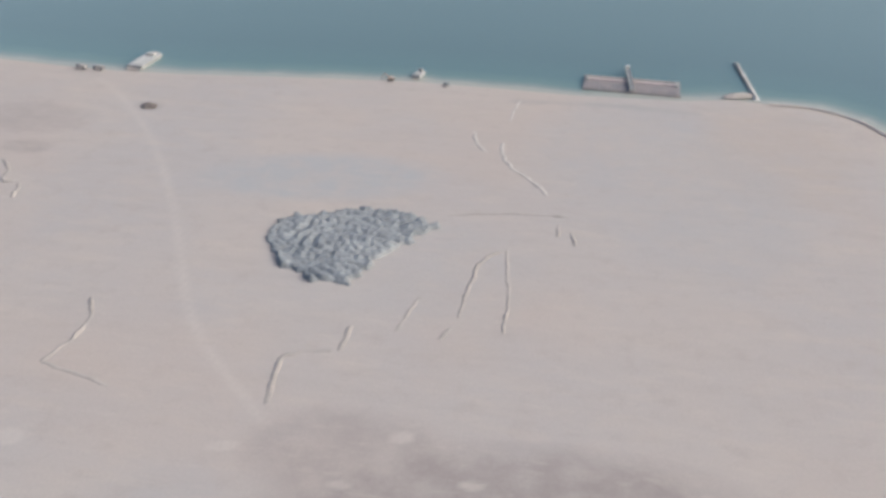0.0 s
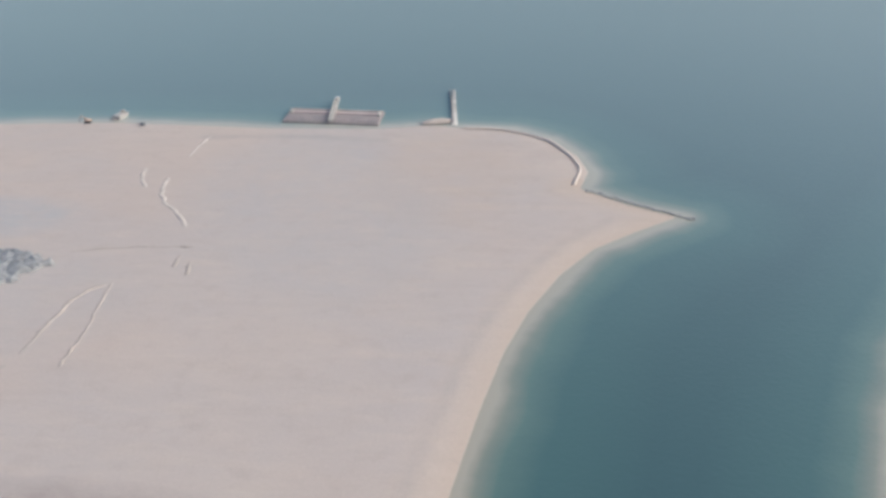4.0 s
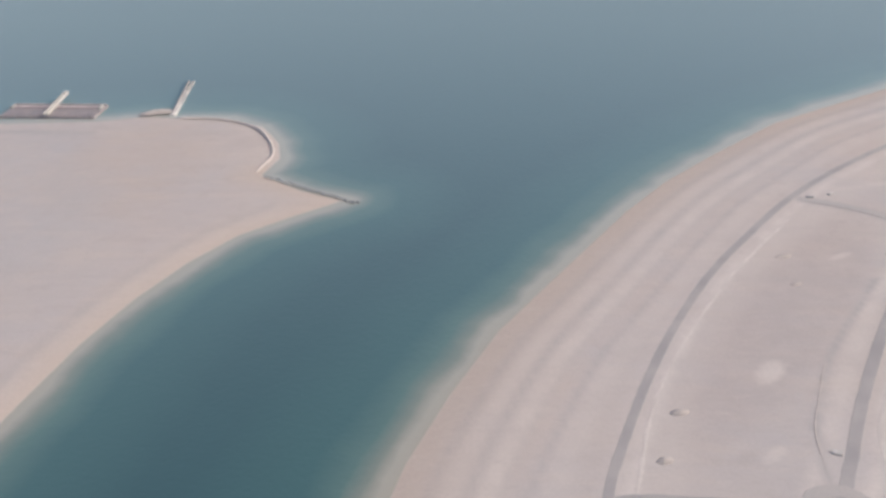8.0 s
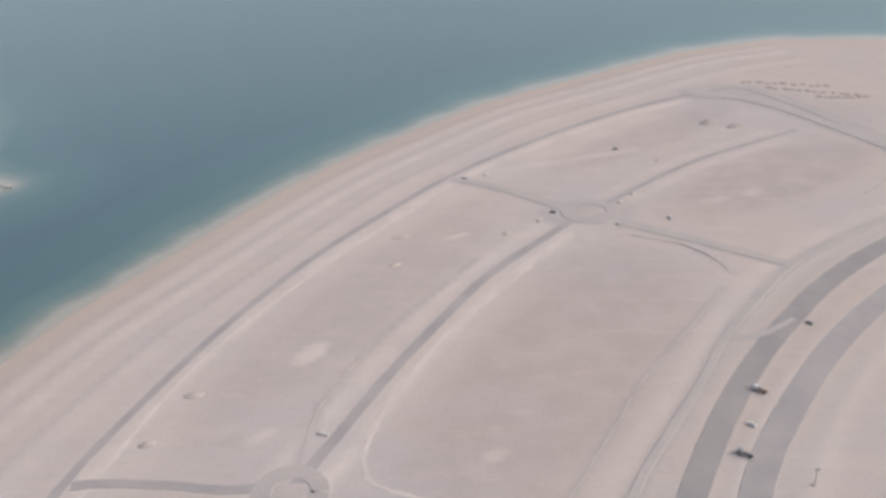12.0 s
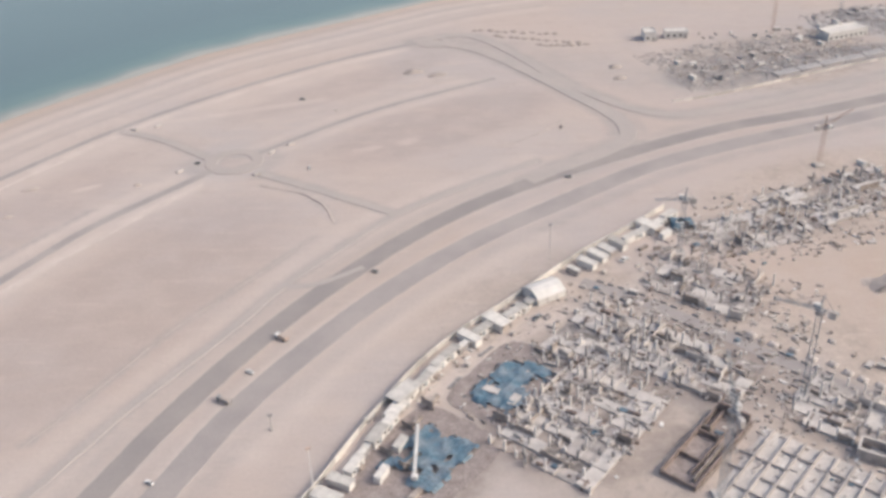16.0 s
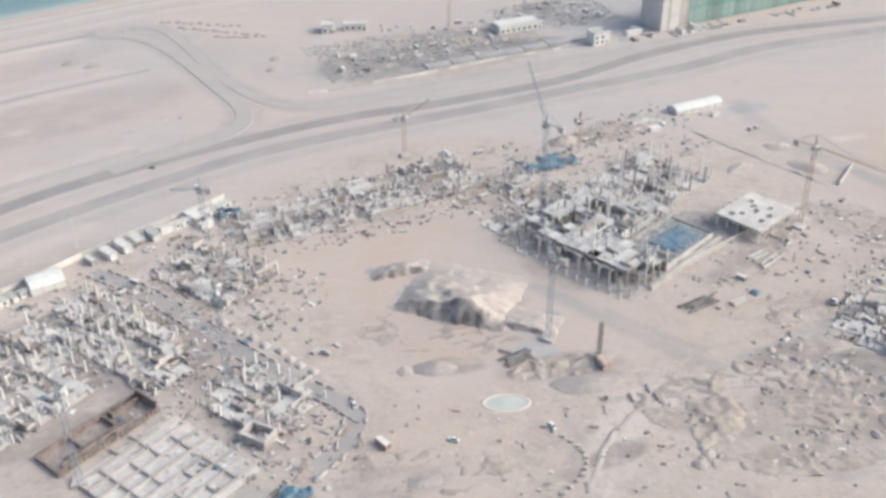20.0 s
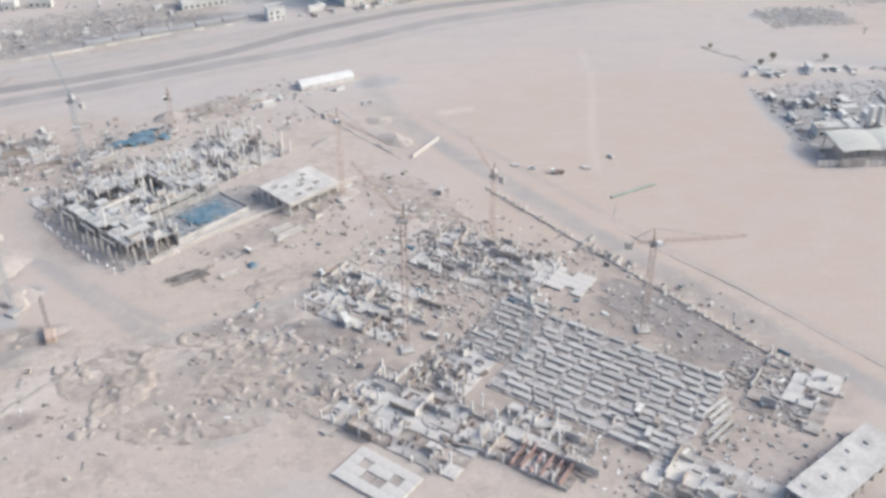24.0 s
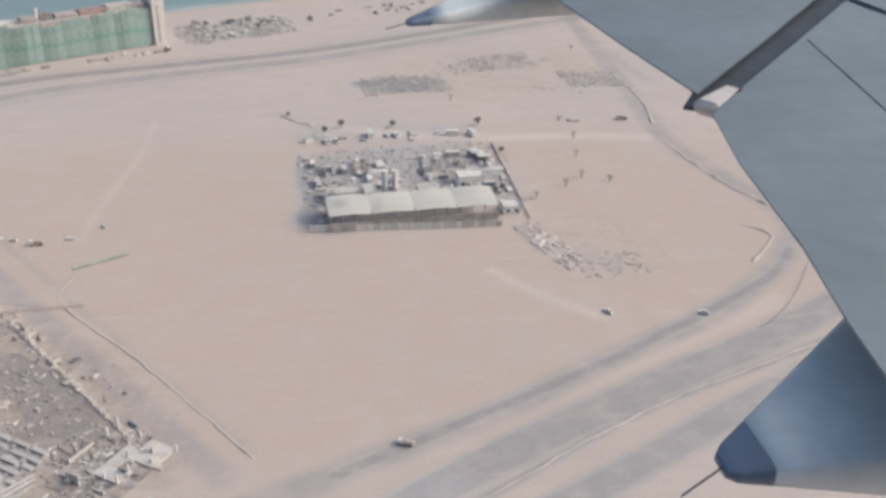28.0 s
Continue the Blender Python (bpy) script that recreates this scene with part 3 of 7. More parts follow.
    # darker ground, in part dug out or gravelled, broken at its edges
    for key, lo, hi, col in (("silt", 0.9, 1.9, (0.265, 0.258, 0.262)), ("dug", 0.0, 1.0, (0.30, 0.257, 0.235))):
        a = n.new("ShaderNodeAttribute")
        a.attribute_name = key
        dark = n.new("ShaderNodeMath")
        dark.operation = "MULTIPLY"
        k.new(rng(a.outputs["Fac"], lo, hi), dark.inputs[0])
        k.new(rng(noise_tex(0.11, 7, 0.7), 0.36, 0.56, 0.25, 1.0), dark.inputs[1])
        base = mixc(dark.outputs[0], base, col)
    base = mixc(rng(noise_tex(0.05, 8, 0.72, ((1.0, 4.0, 1), 12)), 0.54, 0.7, 0, 0.4), base, (0.58, 0.51, 0.455))
    base = mixc(rng(noise_tex(0.13, 8, 0.75, ((1.0, 2.5, 1), -40)), 0.56, 0.72, 0, 0.35), base, (0.40, 0.35, 0.32))
    hsv = n.new("ShaderNodeHueSaturation")
    k.new(base, hsv.inputs["Color"])
    k.new(rng(noise_tex(0.9, 8, 0.7), 0.25, 0.75, 0.93, 1.07), hsv.inputs["Value"])
    k.new(hsv.outputs["Color"], b.inputs["Base Color"])
    bp = n.new("ShaderNodeBump")
    bp.inputs["Strength"].default_value, bp.inputs["Distance"].default_value = 0.25, 0.3
    k.new(noise_tex(0.22, 8, 0.65), bp.inputs["Height"])
    k.new(bp.outputs["Normal"], b.inputs["Normal"])
    return m


def water_material():
    m = bpy.data.materials.new("sea_water")
    m.use_nodes = True
    n, k = m.node_tree.nodes, m.node_tree.links
    b = n["Principled BSDF"]
    b.inputs["Roughness"].default_value, b.inputs["IOR"].default_value = 0.10, 1.75
    # sheen pales water seen at a low angle, standing in for haze
    b.inputs["Sheen Tint"].default_value = (0.78, 0.92, 1.0, 1)
    b.inputs["Sheen Weight"].default_value, b.inputs["Sheen Roughness"].default_value = 0.58, 0.45
    at = n.new("ShaderNodeAttribute")
    at.attribute_name = "shore"
    co, wob = n.new("ShaderNodeTexCoord"), n.new("ShaderNodeTexNoise")
    wob.inputs["Scale"].default_value, wob.inputs["Detail"].default_value = 0.035, 4
    k.new(co.outputs["Object"], wob.inputs["Vector"])
    add = n.new("ShaderNodeMath")
    add.operation = "MULTIPLY_ADD"
    add.inputs[1].default_value = 10.0
    k.new(wob.outputs["Fac"], add.inputs[0])
    k.new(at.outputs["Fac"], add.inputs[2])
    rg = n.new("ShaderNodeMapRange")
    rg.inputs["From Min"].default_value, rg.inputs["From Max"].default_value = 3.0, -52.0
    k.new(add.outputs[0], rg.inputs["Value"])
    ramp = n.new("ShaderNodeValToRGB")
    e = ramp.color_ramp.elements
    e[0].position, e[0].color = 0.0, (0.38, 0.345, 0.275, 1)
    e[1].position, e[1].color = 1.0, (0.023, 0.073, 0.078, 1)
    for pos, col in ((0.08, (0.20, 0.222, 0.178)), (0.19, (0.083, 0.15, 0.130)), (0.40, (0.036, 0.10, 0.098))):
        x = e.new(pos)
        x.color = (*col, 1)
    k.new(rg.outputs["Result"], ramp.inputs["Fac"])
    k.new(ramp.outputs["Color"], b.inputs["Base Color"])
    wave = n.new("ShaderNodeTexNoise")
    wave.inputs["Scale"].default_value, wave.inputs["Detail"].default_value = 0.5, 6
    k.new(co.outputs["Object"], wave.inputs["Vector"])
    bp = n.new("ShaderNodeBump")
    bp.inputs["Strength"].default_value, bp.inputs["Distance"].default_value = 0.25, 0.4
    k.new(wave.outputs["Fac"], bp.inputs["Height"])
    k.new(bp.outputs["Normal"], b.inputs["Normal"])
    return m


tagged(sheet("ground", XS, YS, land_height, ground_material(), shore=shore_of, damp=damp_of, silt=silt_of, tan=tan_of, churned=churned_of, pale=pale_of, worn=worn_of, dug=dug_of, beach=beach_of, plot=plot_of), "pale sandy reclaimed land sloping into the sea", "ground", kind="structure")
tagged(sheet("water", XS, YS, lambda xy: np.full(len(xy), -1.0), water_material(), shore=shore_of), "calm turquoise to blue-grey sea water", "water", kind="structure")

# ---------------------------------------------------------------- roads a
for i, (name, pts, w) in enumerate((("road_coast", COAST_ROAD, 3.0), ("road_middle", MIDDLE_ROAD, 3.7), ("road_middle_east", MIDDLE_ROAD_EAST, 2.2), ("road_highway_north", HIGHWAY_N, 7.6), ("road_highway_south", HIGHWAY_S, 8.4),
                                    ("road_service", SERVICE_ROAD, 2.6), ("road_cross", ((-6, 352), (17, 338), (49, 317)), 3.6), ("road_cross_west", ((-30, 367), (-53, 386), (-74, 397)), 3.6), ("road_link", ((14, 269), (25, 270), (40, 280)), 2.0), ("road_cross_south", ((-178, 201), (-170, 202), (-152, 201), (-136, 199), (-126, 200)), 3.2), ("road_site", SITE_ROAD, 5.2), ("road_site_west", SITE_ROAD_WEST, 7.2))):
    tagged(strip(name, pts, w, M_ASPHALT if name == "road_highway_north" else M_FADED if name in ("road_cross", "road_cross_west", "road_link", "road_service", "road_site", "road_site_west") else M_GREYTRACK, 0.08 + 0.012 * i, 0.14, len(pts), 2.5), "dust-covered grey asphalt road on sand", "road", kind="structure")
for name, pts, w in (("track_kerb_coast", ((-178, 185), (-171, 208), (-161, 246), (-144, 284), (-118, 330), (-85, 377)), 1.1), ("track_kerb_middle", ((-100, 210), (-96, 232), (-87, 252), (-75, 277), (-57, 302), (-39, 330), (-28, 345)), 1.5),
                     ("track_plot_edge", ((-100, 210), (-96, 201), (-79, 194), (-50, 190)), 1.3)):
    tagged(strip(name, pts, w, M_PALE, 0.07, 0.4, len(name), 2.0), "pale line of a sandy kerb beside a road", "kerb", kind="structure")
# roundabouts
for name, c, r, w in (("roundabout_middle", (-19, 364), 9.5, 6.0), ("roundabout_north", (62, 504), 7.0, 4.5), ("roundabout_west", (-118, 198), 8.0, 6.5)):
    ring = [(c[0] + r * math.cos(a * math.pi / 8), c[1] + r * math.sin(a * math.pi / 8)) for a in range(17)]
    tagged(strip(name, ring, w * 0.8, M_FADED, 0.19, 0.25, 3, 2.0), "ring of dusty asphalt round a sandy island", "roundabout", kind="structure")
    tagged(patch("roundabout_island", c, r * 0.55, r * 0.5, M_TRACK, 0.1, 4), "pale sandy centre of a roundabout", "roundabout", kind="structure")
# a pond
tagged(patch("pond_surface", (241, 196), 6.0, 3.0, material("pond_lining", (0.54, 0.55, 0.50), rough=0.3, vary=0.06, scale=0.2), 0.06, 3, 0, 0.12), "pale green lined settling pond", "pond", kind="structure")
pond_rim = [(241 + 6.4 * math.cos(a * math.pi / 8), 196 + 3.4 * math.sin(a * math.pi / 8)) for a in range(17)]
tagged(berm("pond_rim", pond_rim, 1.4, 0.5, M_PALE, 3), "pale rim of a settling pond", "pond", kind="structure")

# low banks
M_BANKPALE = material("pale_bank_sand", (0.60, 0.54, 0.495), vary=0.08, scale=0.12, fine=8, bump=0.4)
M_BANK = material("bank_sand", (0.50, 0.44, 0.40), vary=0.08, scale=0.12, fine=8, bump=0.4)
for pts, w, h, label in (
        (((-593, 205), (-595, 220), (-594, 233), (-579, 238)), 3.5, 1.6, "low curved bank of bulldozed sand"), (((-576, 238), (-575, 254)), 3.5, 1.6, "short bank of bulldozed sand"),
        (((-535, 280), (-534, 295), (-531, 310), (-522, 320)), 2.6, 1.3, "low bent bank of bulldozed sand"), (((-522, 320), (-520, 299), (-518, 283), (-518, 259)), 2.2, 1.1, "low bank of bulldozed sand"),
        (((-558, 253), (-553, 278)), 2.5, 1.0, "faint bank of bulldozed sand"), (((-541, 251), (-538, 259)), 3.0, 1.4, "short bank of bulldozed sand"), (((-536, 266), (-535, 280)), 2.2, 1.0, "short bank of bulldozed sand"),
        (((-551, 440), (-548, 428), (-542, 416)), 3.4, 1.2, "pale winding bank of sand"), (((-530, 488), (-532, 470), (-533, 457)), 2.2, 0.7, "pale winding bank of sand"), (((-535, 428), (-530, 405), (-517, 388), (-508, 373)), 3.4, 1.3, "pale winding bank of sand"), (((-552, 346), (-525, 352), (-497, 354)), 2.2, 0.9, "faint straight bank of sand"), (((-501, 346), (-501, 335)), 3.0, 1.3, "short bank of sand"), (((-495, 340), (-493, 328)), 3.0, 1.4, "short bank of sand"),
        (((-680, 257), (-674, 238), (-679, 214)), 2.6, 1.3, "low bent bank of sand"), (((-679, 214), (-664, 210), (-650, 205)), 2.4, 1.1, "low bank of sand"), (((-778, 365), (-770, 354), (-766, 342), (-757, 341), (-753, 327)), 3.0, 1.5, "hooked bank of sand"),
        (((-44, 195), (-31, 219), (-19, 242), (-5, 263), (9, 283), (21, 301)), 1.0, 0.35, "thin dark ridge along a plot edge"), (((-5, 342), (13, 334), (23, 322), (27, 311)), 1.6, 0.8, "thin dark ridge at a plot corner"), (((-117, 215), (-115, 233), (-109, 250), (-102, 268)), 0.9, 0.4, "thin dark ridge along a road"),
        (((447, 273), (446, 256), (472, 222), (491, 195), (508, 170)), 1.4, 0.7, "thin straight ridge of earth"), (((335, 365), (352, 342), (374, 314)), 2.0, 1.2, "straight bank of earth at the site edge"), (((694, 362), (700, 325), (712, 292), (716, 270)), 3.0, 1.4, "winding bank of sand beside a road"),
        (((693, 281), (700, 269), (684, 251)), 2.6, 1.4, "bent bank of sand"), (((90, 371), (102, 380), (113, 390), (120, 400)), 2.2, 0.6, "faint ragged bank of tipped sand"), (((521, 419), (528, 408), (538, 398)), 3.5, 1.6, "bank of grey earth"), (((700, 460), (702, 420), (696, 385)), 3.0, 1.4, "bank of sand beside a road"), (((258, 164), (270, 186), (290, 198), (312, 200)), 2.6, 1.0, "curved bank of sand"),
        (((564, 147), (619, 176), (682, 200)), 1.4, 0.9, "low straight bank between two roads")):
    tagged(berm("sand_bank", pts, w * 0.9, h * 0.42, M_BANKPALE if label.startswith("pale") else M_BANK, len(label) + len(pts), 1.6, 0.75), label, "sand bank", "banks of sand")


# ---------------------------------------------------------------- prototypes of loose things
def rock_mesh(seed, mat, flat=0.7):
    bm = bmesh.new()
    bmesh.ops.create_icosphere(bm, subdivisions=1, radius=0.5)
    rnd = random.Random(seed)
    for v in bm.verts:
        v.co *= rnd.uniform(0.7, 1.2)
        v.co.z = max(v.co.z, -0.25) * flat
    me = bpy.data.meshes.new("rock")
    bm.to_mesh(me)
    bm.free()
    me.materials.append(mat)
    return me


def heap(name, x, y, rx, ry, h, mat, seed, turn=0.0, label="", category="heap", group="", peak=(0.0, 0.0), rings=9, seg=36, ridge=0.0):
    """A heap of loose material with gullied, uneven flanks."""
    rnd = random.Random(seed)
    off = Vector((rnd.uniform(0, 50), rnd.uniform(0, 50), rnd.uniform(0, 50)))
    v, f = [], []
    for r in range(rings):
        k = 1 - r / (rings - 1)
        for s in range(seg):
            a = 2 * math.pi * s / seg
            wob = 1 + 0.22 * noise.noise(Vector((math.cos(a) * 1.5, math.sin(a) * 1.5, 0)) + off)
            px, py = peak[0] * (1 - k) + math.cos(a) * k * wob, peak[1] * (1 - k) + math.sin(a) * k * wob
            z = h * (1 - k) ** 0.85 * (1 + 0.25 * noise.noise(Vector((px * 3, py * 3, 0)) + off)) + h * 0.22 * k * (1 - k) * 4 * noise.noise(Vector((px * 8, py * 8, 3)) + off) + (h * ridge * (1 - k) * math.sin(5 * a + seed) if ridge else 0)
            v.append((px * rx, py * ry, z if r else -0.2))
    for r in range(rings - 1):
        for s in range(seg):
            a, b = r * seg + s, r * seg + (s + 1) % seg
            f.append((a, b, b + seg, a + seg))
    f.append(tuple((rings - 1) * seg + s for s in range(seg)))
    ob = new(name, mesh_of(name, v, f, mat, True))
    ob.location, ob.rotation_euler = (x, y, 0), (0, 0, radians(turn))
    return tagged(ob, label, category, group)


def cylinder(bm, x, y, z0, r, h, seg=10, r2=None, axis_dir=None):
    m = Matrix.Translation((x, y, z0 + h / 2)) if axis_dir is None else Matrix.Translation((x, y, z0)) @ Vector(axis_dir).to_track_quat("Z", "Y").to_matrix().to_4x4()
    bmesh.ops.create_cone(bm, cap_ends=True, segments=seg, radius1=r, radius2=r if r2 is None else r2, depth=h, matrix=m)


def bar(bm, a, b, w):
    """A square bar from a to b."""
    a, b = Vector(a), Vector(b)
    d = b - a
    m = Matrix.Translation((a + b) / 2) @ d.to_track_quat("Z", "Y").to_matrix().to_4x4() @ Matrix.Diagonal((w, w, d.length, 1))
    bmesh.ops.create_cube(bm, size=1.0, matrix=m)


def boxes(*specs):
    bm = bmesh.new()
    for s in specs:
        add_box(bm, *s)
    return bm


def bevelled(bm, w=0.06):
    bmesh.ops.bevel(bm, geom=bm.edges[:], offset=w, segments=1, affect="EDGES")
    return bm


def make_timber(root, rnd):
    for i in range(2):
        part("timber_pack", boxes((rnd.uniform(-0.1, 0.1), rnd.uniform(-0.2, 0.2), 0.55 * i, 1.7 - 0.2 * i, 4.4, 0.54)), M_WOOD, root)


def make_pipes(root, rnd):
    for row, n in ((0, 3), (1, 2)):
        for i in range(n):
            bm = bmesh.new()
            cylinder(bm, (i - (n - 1) / 2) * 0.62, 0, 0.3 + row * 0.52, 0.3, 6.0, 8, axis_dir=(0, 1, 0))
            part("pipe", bm, M_CONCD, root)


def make_pallets(root, rnd):
    part("pallet", boxes((0, 0, 0, 1.6, 1.6, 0.15)), M_WOOD, root)
    for x in (-0.4, 0.4):
        part("block", bevelled(boxes((x, 0, 0.15, 0.74, 1.5, rnd.uniform(0.9, 1.4))), 0.04), M_CONC, root)


def make_rebar(root, rnd):
    for i in range(2):
        part("steel_pack", boxes((-0.35 + 0.7 * i, rnd.uniform(-0.5, 0.5), 0, 0.5, 7.0, 0.4, rnd.uniform(-3, 3))), M_STEEL, root)


def make_panels(root, rnd):
    for i in range(2):
        part("panel", boxes((rnd.uniform(-0.15, 0.15), rnd.uniform(-0.2, 0.2), 0.52 * i, 2.6, 5.0, 0.5)), M_CONC, root)


def make_container(mat):
    def build(root, rnd):
        body = part("body", bevelled(boxes((0, 0, 0, 2.4, 6.0, 2.55)), 0.05), mat, root)
        for x in (-0.58, 0.58):
            part("door", boxes((x, -3.03, 0.3, 1.05, 0.06, 2.1)), mat, root)
        part("roof", boxes((0, 0, 2.55, 2.42, 6.04, 0.08)), M_ROOF, root)
    return build


def make_cabin(root, rnd):
    part("wall", bevelled(boxes((0, 0, 0, 3.2, 8.0, 2.8)), 0.04), M_WHITE, root)
    part("roof", bevelled(boxes((0, 0, 2.8, 3.7, 8.6, 0.18)), 0.05), M_ROOF, root)
    for y in (-2.6, 2.0):
        w = part("window", boxes((1.62, y, 1.3, 0.06, 1.1, 0.9)), M_GLASS, root)
        part("frame", boxes((1.64, y, 1.22, 0.05, 1.3, 0.08)), M_ROOF, w)
    d = part("door", boxes((1.62, -1.0, 0.35, 0.06, 0.9, 2.0)), M_BLUE, root)
    part("handle", boxes((1.67, -0.7, 1.3, 0.05, 0.12, 0.05)), M_STEEL, d)


def make_shed(root, rnd):
    part("roof", bevelled(boxes((0, 0, 2.7, 4.6, 9.0, 0.16)), 0.05), M_ROOF, root)
    for x in (-2.0, 2.0):
        for y in (-4.0, 4.0):
            part("post", boxes((x, y, 0, 0.16, 0.16, 2.7)), M_STEEL, root)
    part("back_wall", boxes((-2.2, 0, 0, 0.1, 8.8, 2.6)), M_WHITE, root)
    part("bench", boxes((0.3, 0.5, 0, 1.0, 6.0, 0.8)), M_WOOD, root)


def make_truck(mat, load):
    def build(root, rnd):
        part("chassis", boxes((0, 0, 0.7, 1.0, 7.4, 0.25)), M_STEEL, root)
        cab = part("cab", bevelled(boxes((0, 2.9, 0.75, 2.3, 1.7, 1.9)), 0.12), mat, root)
        part("windscreen", boxes((0, 3.77, 1.65, 2.0, 0.05, 0.75)), M_GLASS, cab)
        bed = part("tipper_body", bevelled(boxes((0, -0.9, 1.0, 2.4, 5.2, 1.5)), 0.08), load, root)
        part("load", boxes((0, -0.9, 2.45, 2.1, 4.8, 0.25, 0, 0.8)), M_SANDHEAP, bed)
        for y in (2.7, -2.0):
            for x in (-1.05, 1.05):
                bm = bmesh.new()
                cylinder(bm, x, y, 0.5, 0.5, 0.35, 12, axis_dir=(1, 0, 0))
                part("wheel", bm, M_TYRE, root)
    return build


def make_car(mat):
    def build(root, rnd):
        part("body", bevelled(boxes((0, 0, 0.35, 1.75, 4.4, 0.6)), 0.12), mat, root)
        part("cabin", bevelled(boxes((0, -0.2, 0.9, 1.55, 2.4, 0.6, 0, 0.82)), 0.08), M_GLASS, root)
        part("roof", bevelled(boxes((0, -0.2, 1.48, 1.3, 1.9, 0.06)), 0.02), mat, root)
        for y in (1.4, -1.4):
            for x in (-0.8, 0.8):
                bm = bmesh.new()
                cylinder(bm, x, y, 0.33, 0.33, 0.22, 12, axis_dir=(1, 0, 0))
                part("wheel", bm, M_TYRE, root)
    return build


def make_digger(root, rnd):
    for x in (-1.1, 1.1):
        part("track", bevelled(boxes((x, 0, 0, 0.6, 3.6, 0.9)), 0.2), M_TYRE, root)
    part("house", bevelled(boxes((0, -0.5, 0.95, 2.5, 3.0, 1.2)), 0.1), M_ORANGE, root)
    cab = part("cab", bevelled(boxes((-0.75, 0.8, 1.0, 0.9, 1.3, 1.9)), 0.06), M_ORANGE, root)
    part("window", boxes((-0.75, 1.46, 1.7, 0.75, 0.05, 0.9)), M_GLASS, cab)
    bm = bmesh.new()
    bar(bm, (0.3, 0.8, 1.6), (0.3, 3.6, 4.0), 0.45)
    part("boom", bm, M_ORANGE, root)
    bm = bmesh.new()
    bar(bm, (0.3, 3.5, 4.1), (0.3, 5.6, 1.4), 0.35)
    part("stick", bm, M_ORANGE, root)
    part("bucket", bevelled(boxes((0.3, 5.5, 0.1, 1.0, 0.9, 1.2, 0, 0.7)), 0.08), M_STEEL, root)


def make_scaffold(root, rnd):
    for x in (-1.2, 1.2):
        for y in (-1.8, 1.8):
            part("standard", boxes((x, y, 0, 0.12, 0.12, 5.0)), M_STEEL, root)
    for z in (2.4, 4.8):
        part("deck", boxes((0, 0, z, 2.5, 3.8, 0.1)), M_WOOD, root)


def make_formwork(root, rnd):
    part("form_panel", boxes((0, 0, 0, 4.4, 0.15, 2.4)), M_WOOD, root)
    for x in (-1.4, 1.4):
        bm = bmesh.new()
        bar(bm, (x, -1.4, 0), (x, -0.05, 2.0), 0.14)
        part("prop", bm, M_STEEL, root)


def make_drum(root, rnd):
    for x in (-0.55, 0.55):
        bm = bmesh.new()
        cylinder(bm, x, 0, 0.95, 0.95, 0.12, 14, axis_dir=(1, 0, 0))
        part("flange", bm, M_WOOD, root)
    bm = bmesh.new()
    cylinder(bm, 0, 0, 0.95, 0.6, 1.0, 12, axis_dir=(1, 0, 0))
    part("cable", bm, M_DARK, root)


def make_tank(root, rnd):
    bm = bmesh.new()
    cylinder(bm, 0, 0, 0.4, 1.3, 2.6, 18)
    part("shell", bm, M_WHITE, root)
    bm = bmesh.new()
    cylinder(bm, 0, 0, 3.0, 1.3, 0.35, 18, 0.4)
    part("lid", bm, M_WHITE, root)
    part("plinth", boxes((0, 0, 0, 2.8, 2.8, 0.4)), M_CONC, root)


def make_wall_bit(root, rnd):
    part("wall", bevelled(boxes((0, 0, 0, 5.0, 0.35, 2.6)), 0.03), M_CONC, root)
    part("return_wall", bevelled(boxes((2.3, 1.6, 0, 0.35, 2.85, 2.2)), 0.03), M_CONC, root)
    part("starter_bars", boxes((-1.0, 0, 2.6, 2.6, 0.08, 0.6)), M_STEEL, root)


def make_cover(mat):
    def build(root, rnd):
        bm = bmesh.new()
        bmesh.ops.create_grid(bm, x_segments=9, y_segments=9, size=2.0)
        for v in bm.verts:
            d = max(abs(v.co.x), abs(v.co.y)) / 2.0
            v.co.z = (1.1 * (1 - d ** 3) + 0.35 * noise.noise(v.co * 1.3 + Vector((rnd.random() * 9, 0, 0)))) if d < 0.99 else 0.0
            v.co.z = max(v.co.z, 0.0)
        part("sheet", bm, mat, root, smooth=True)
        part("weight", bevelled(boxes((-1.8, -1.8, 0, 0.5, 0.5, 0.3)), 0.05), M_CONC, root)
    return build


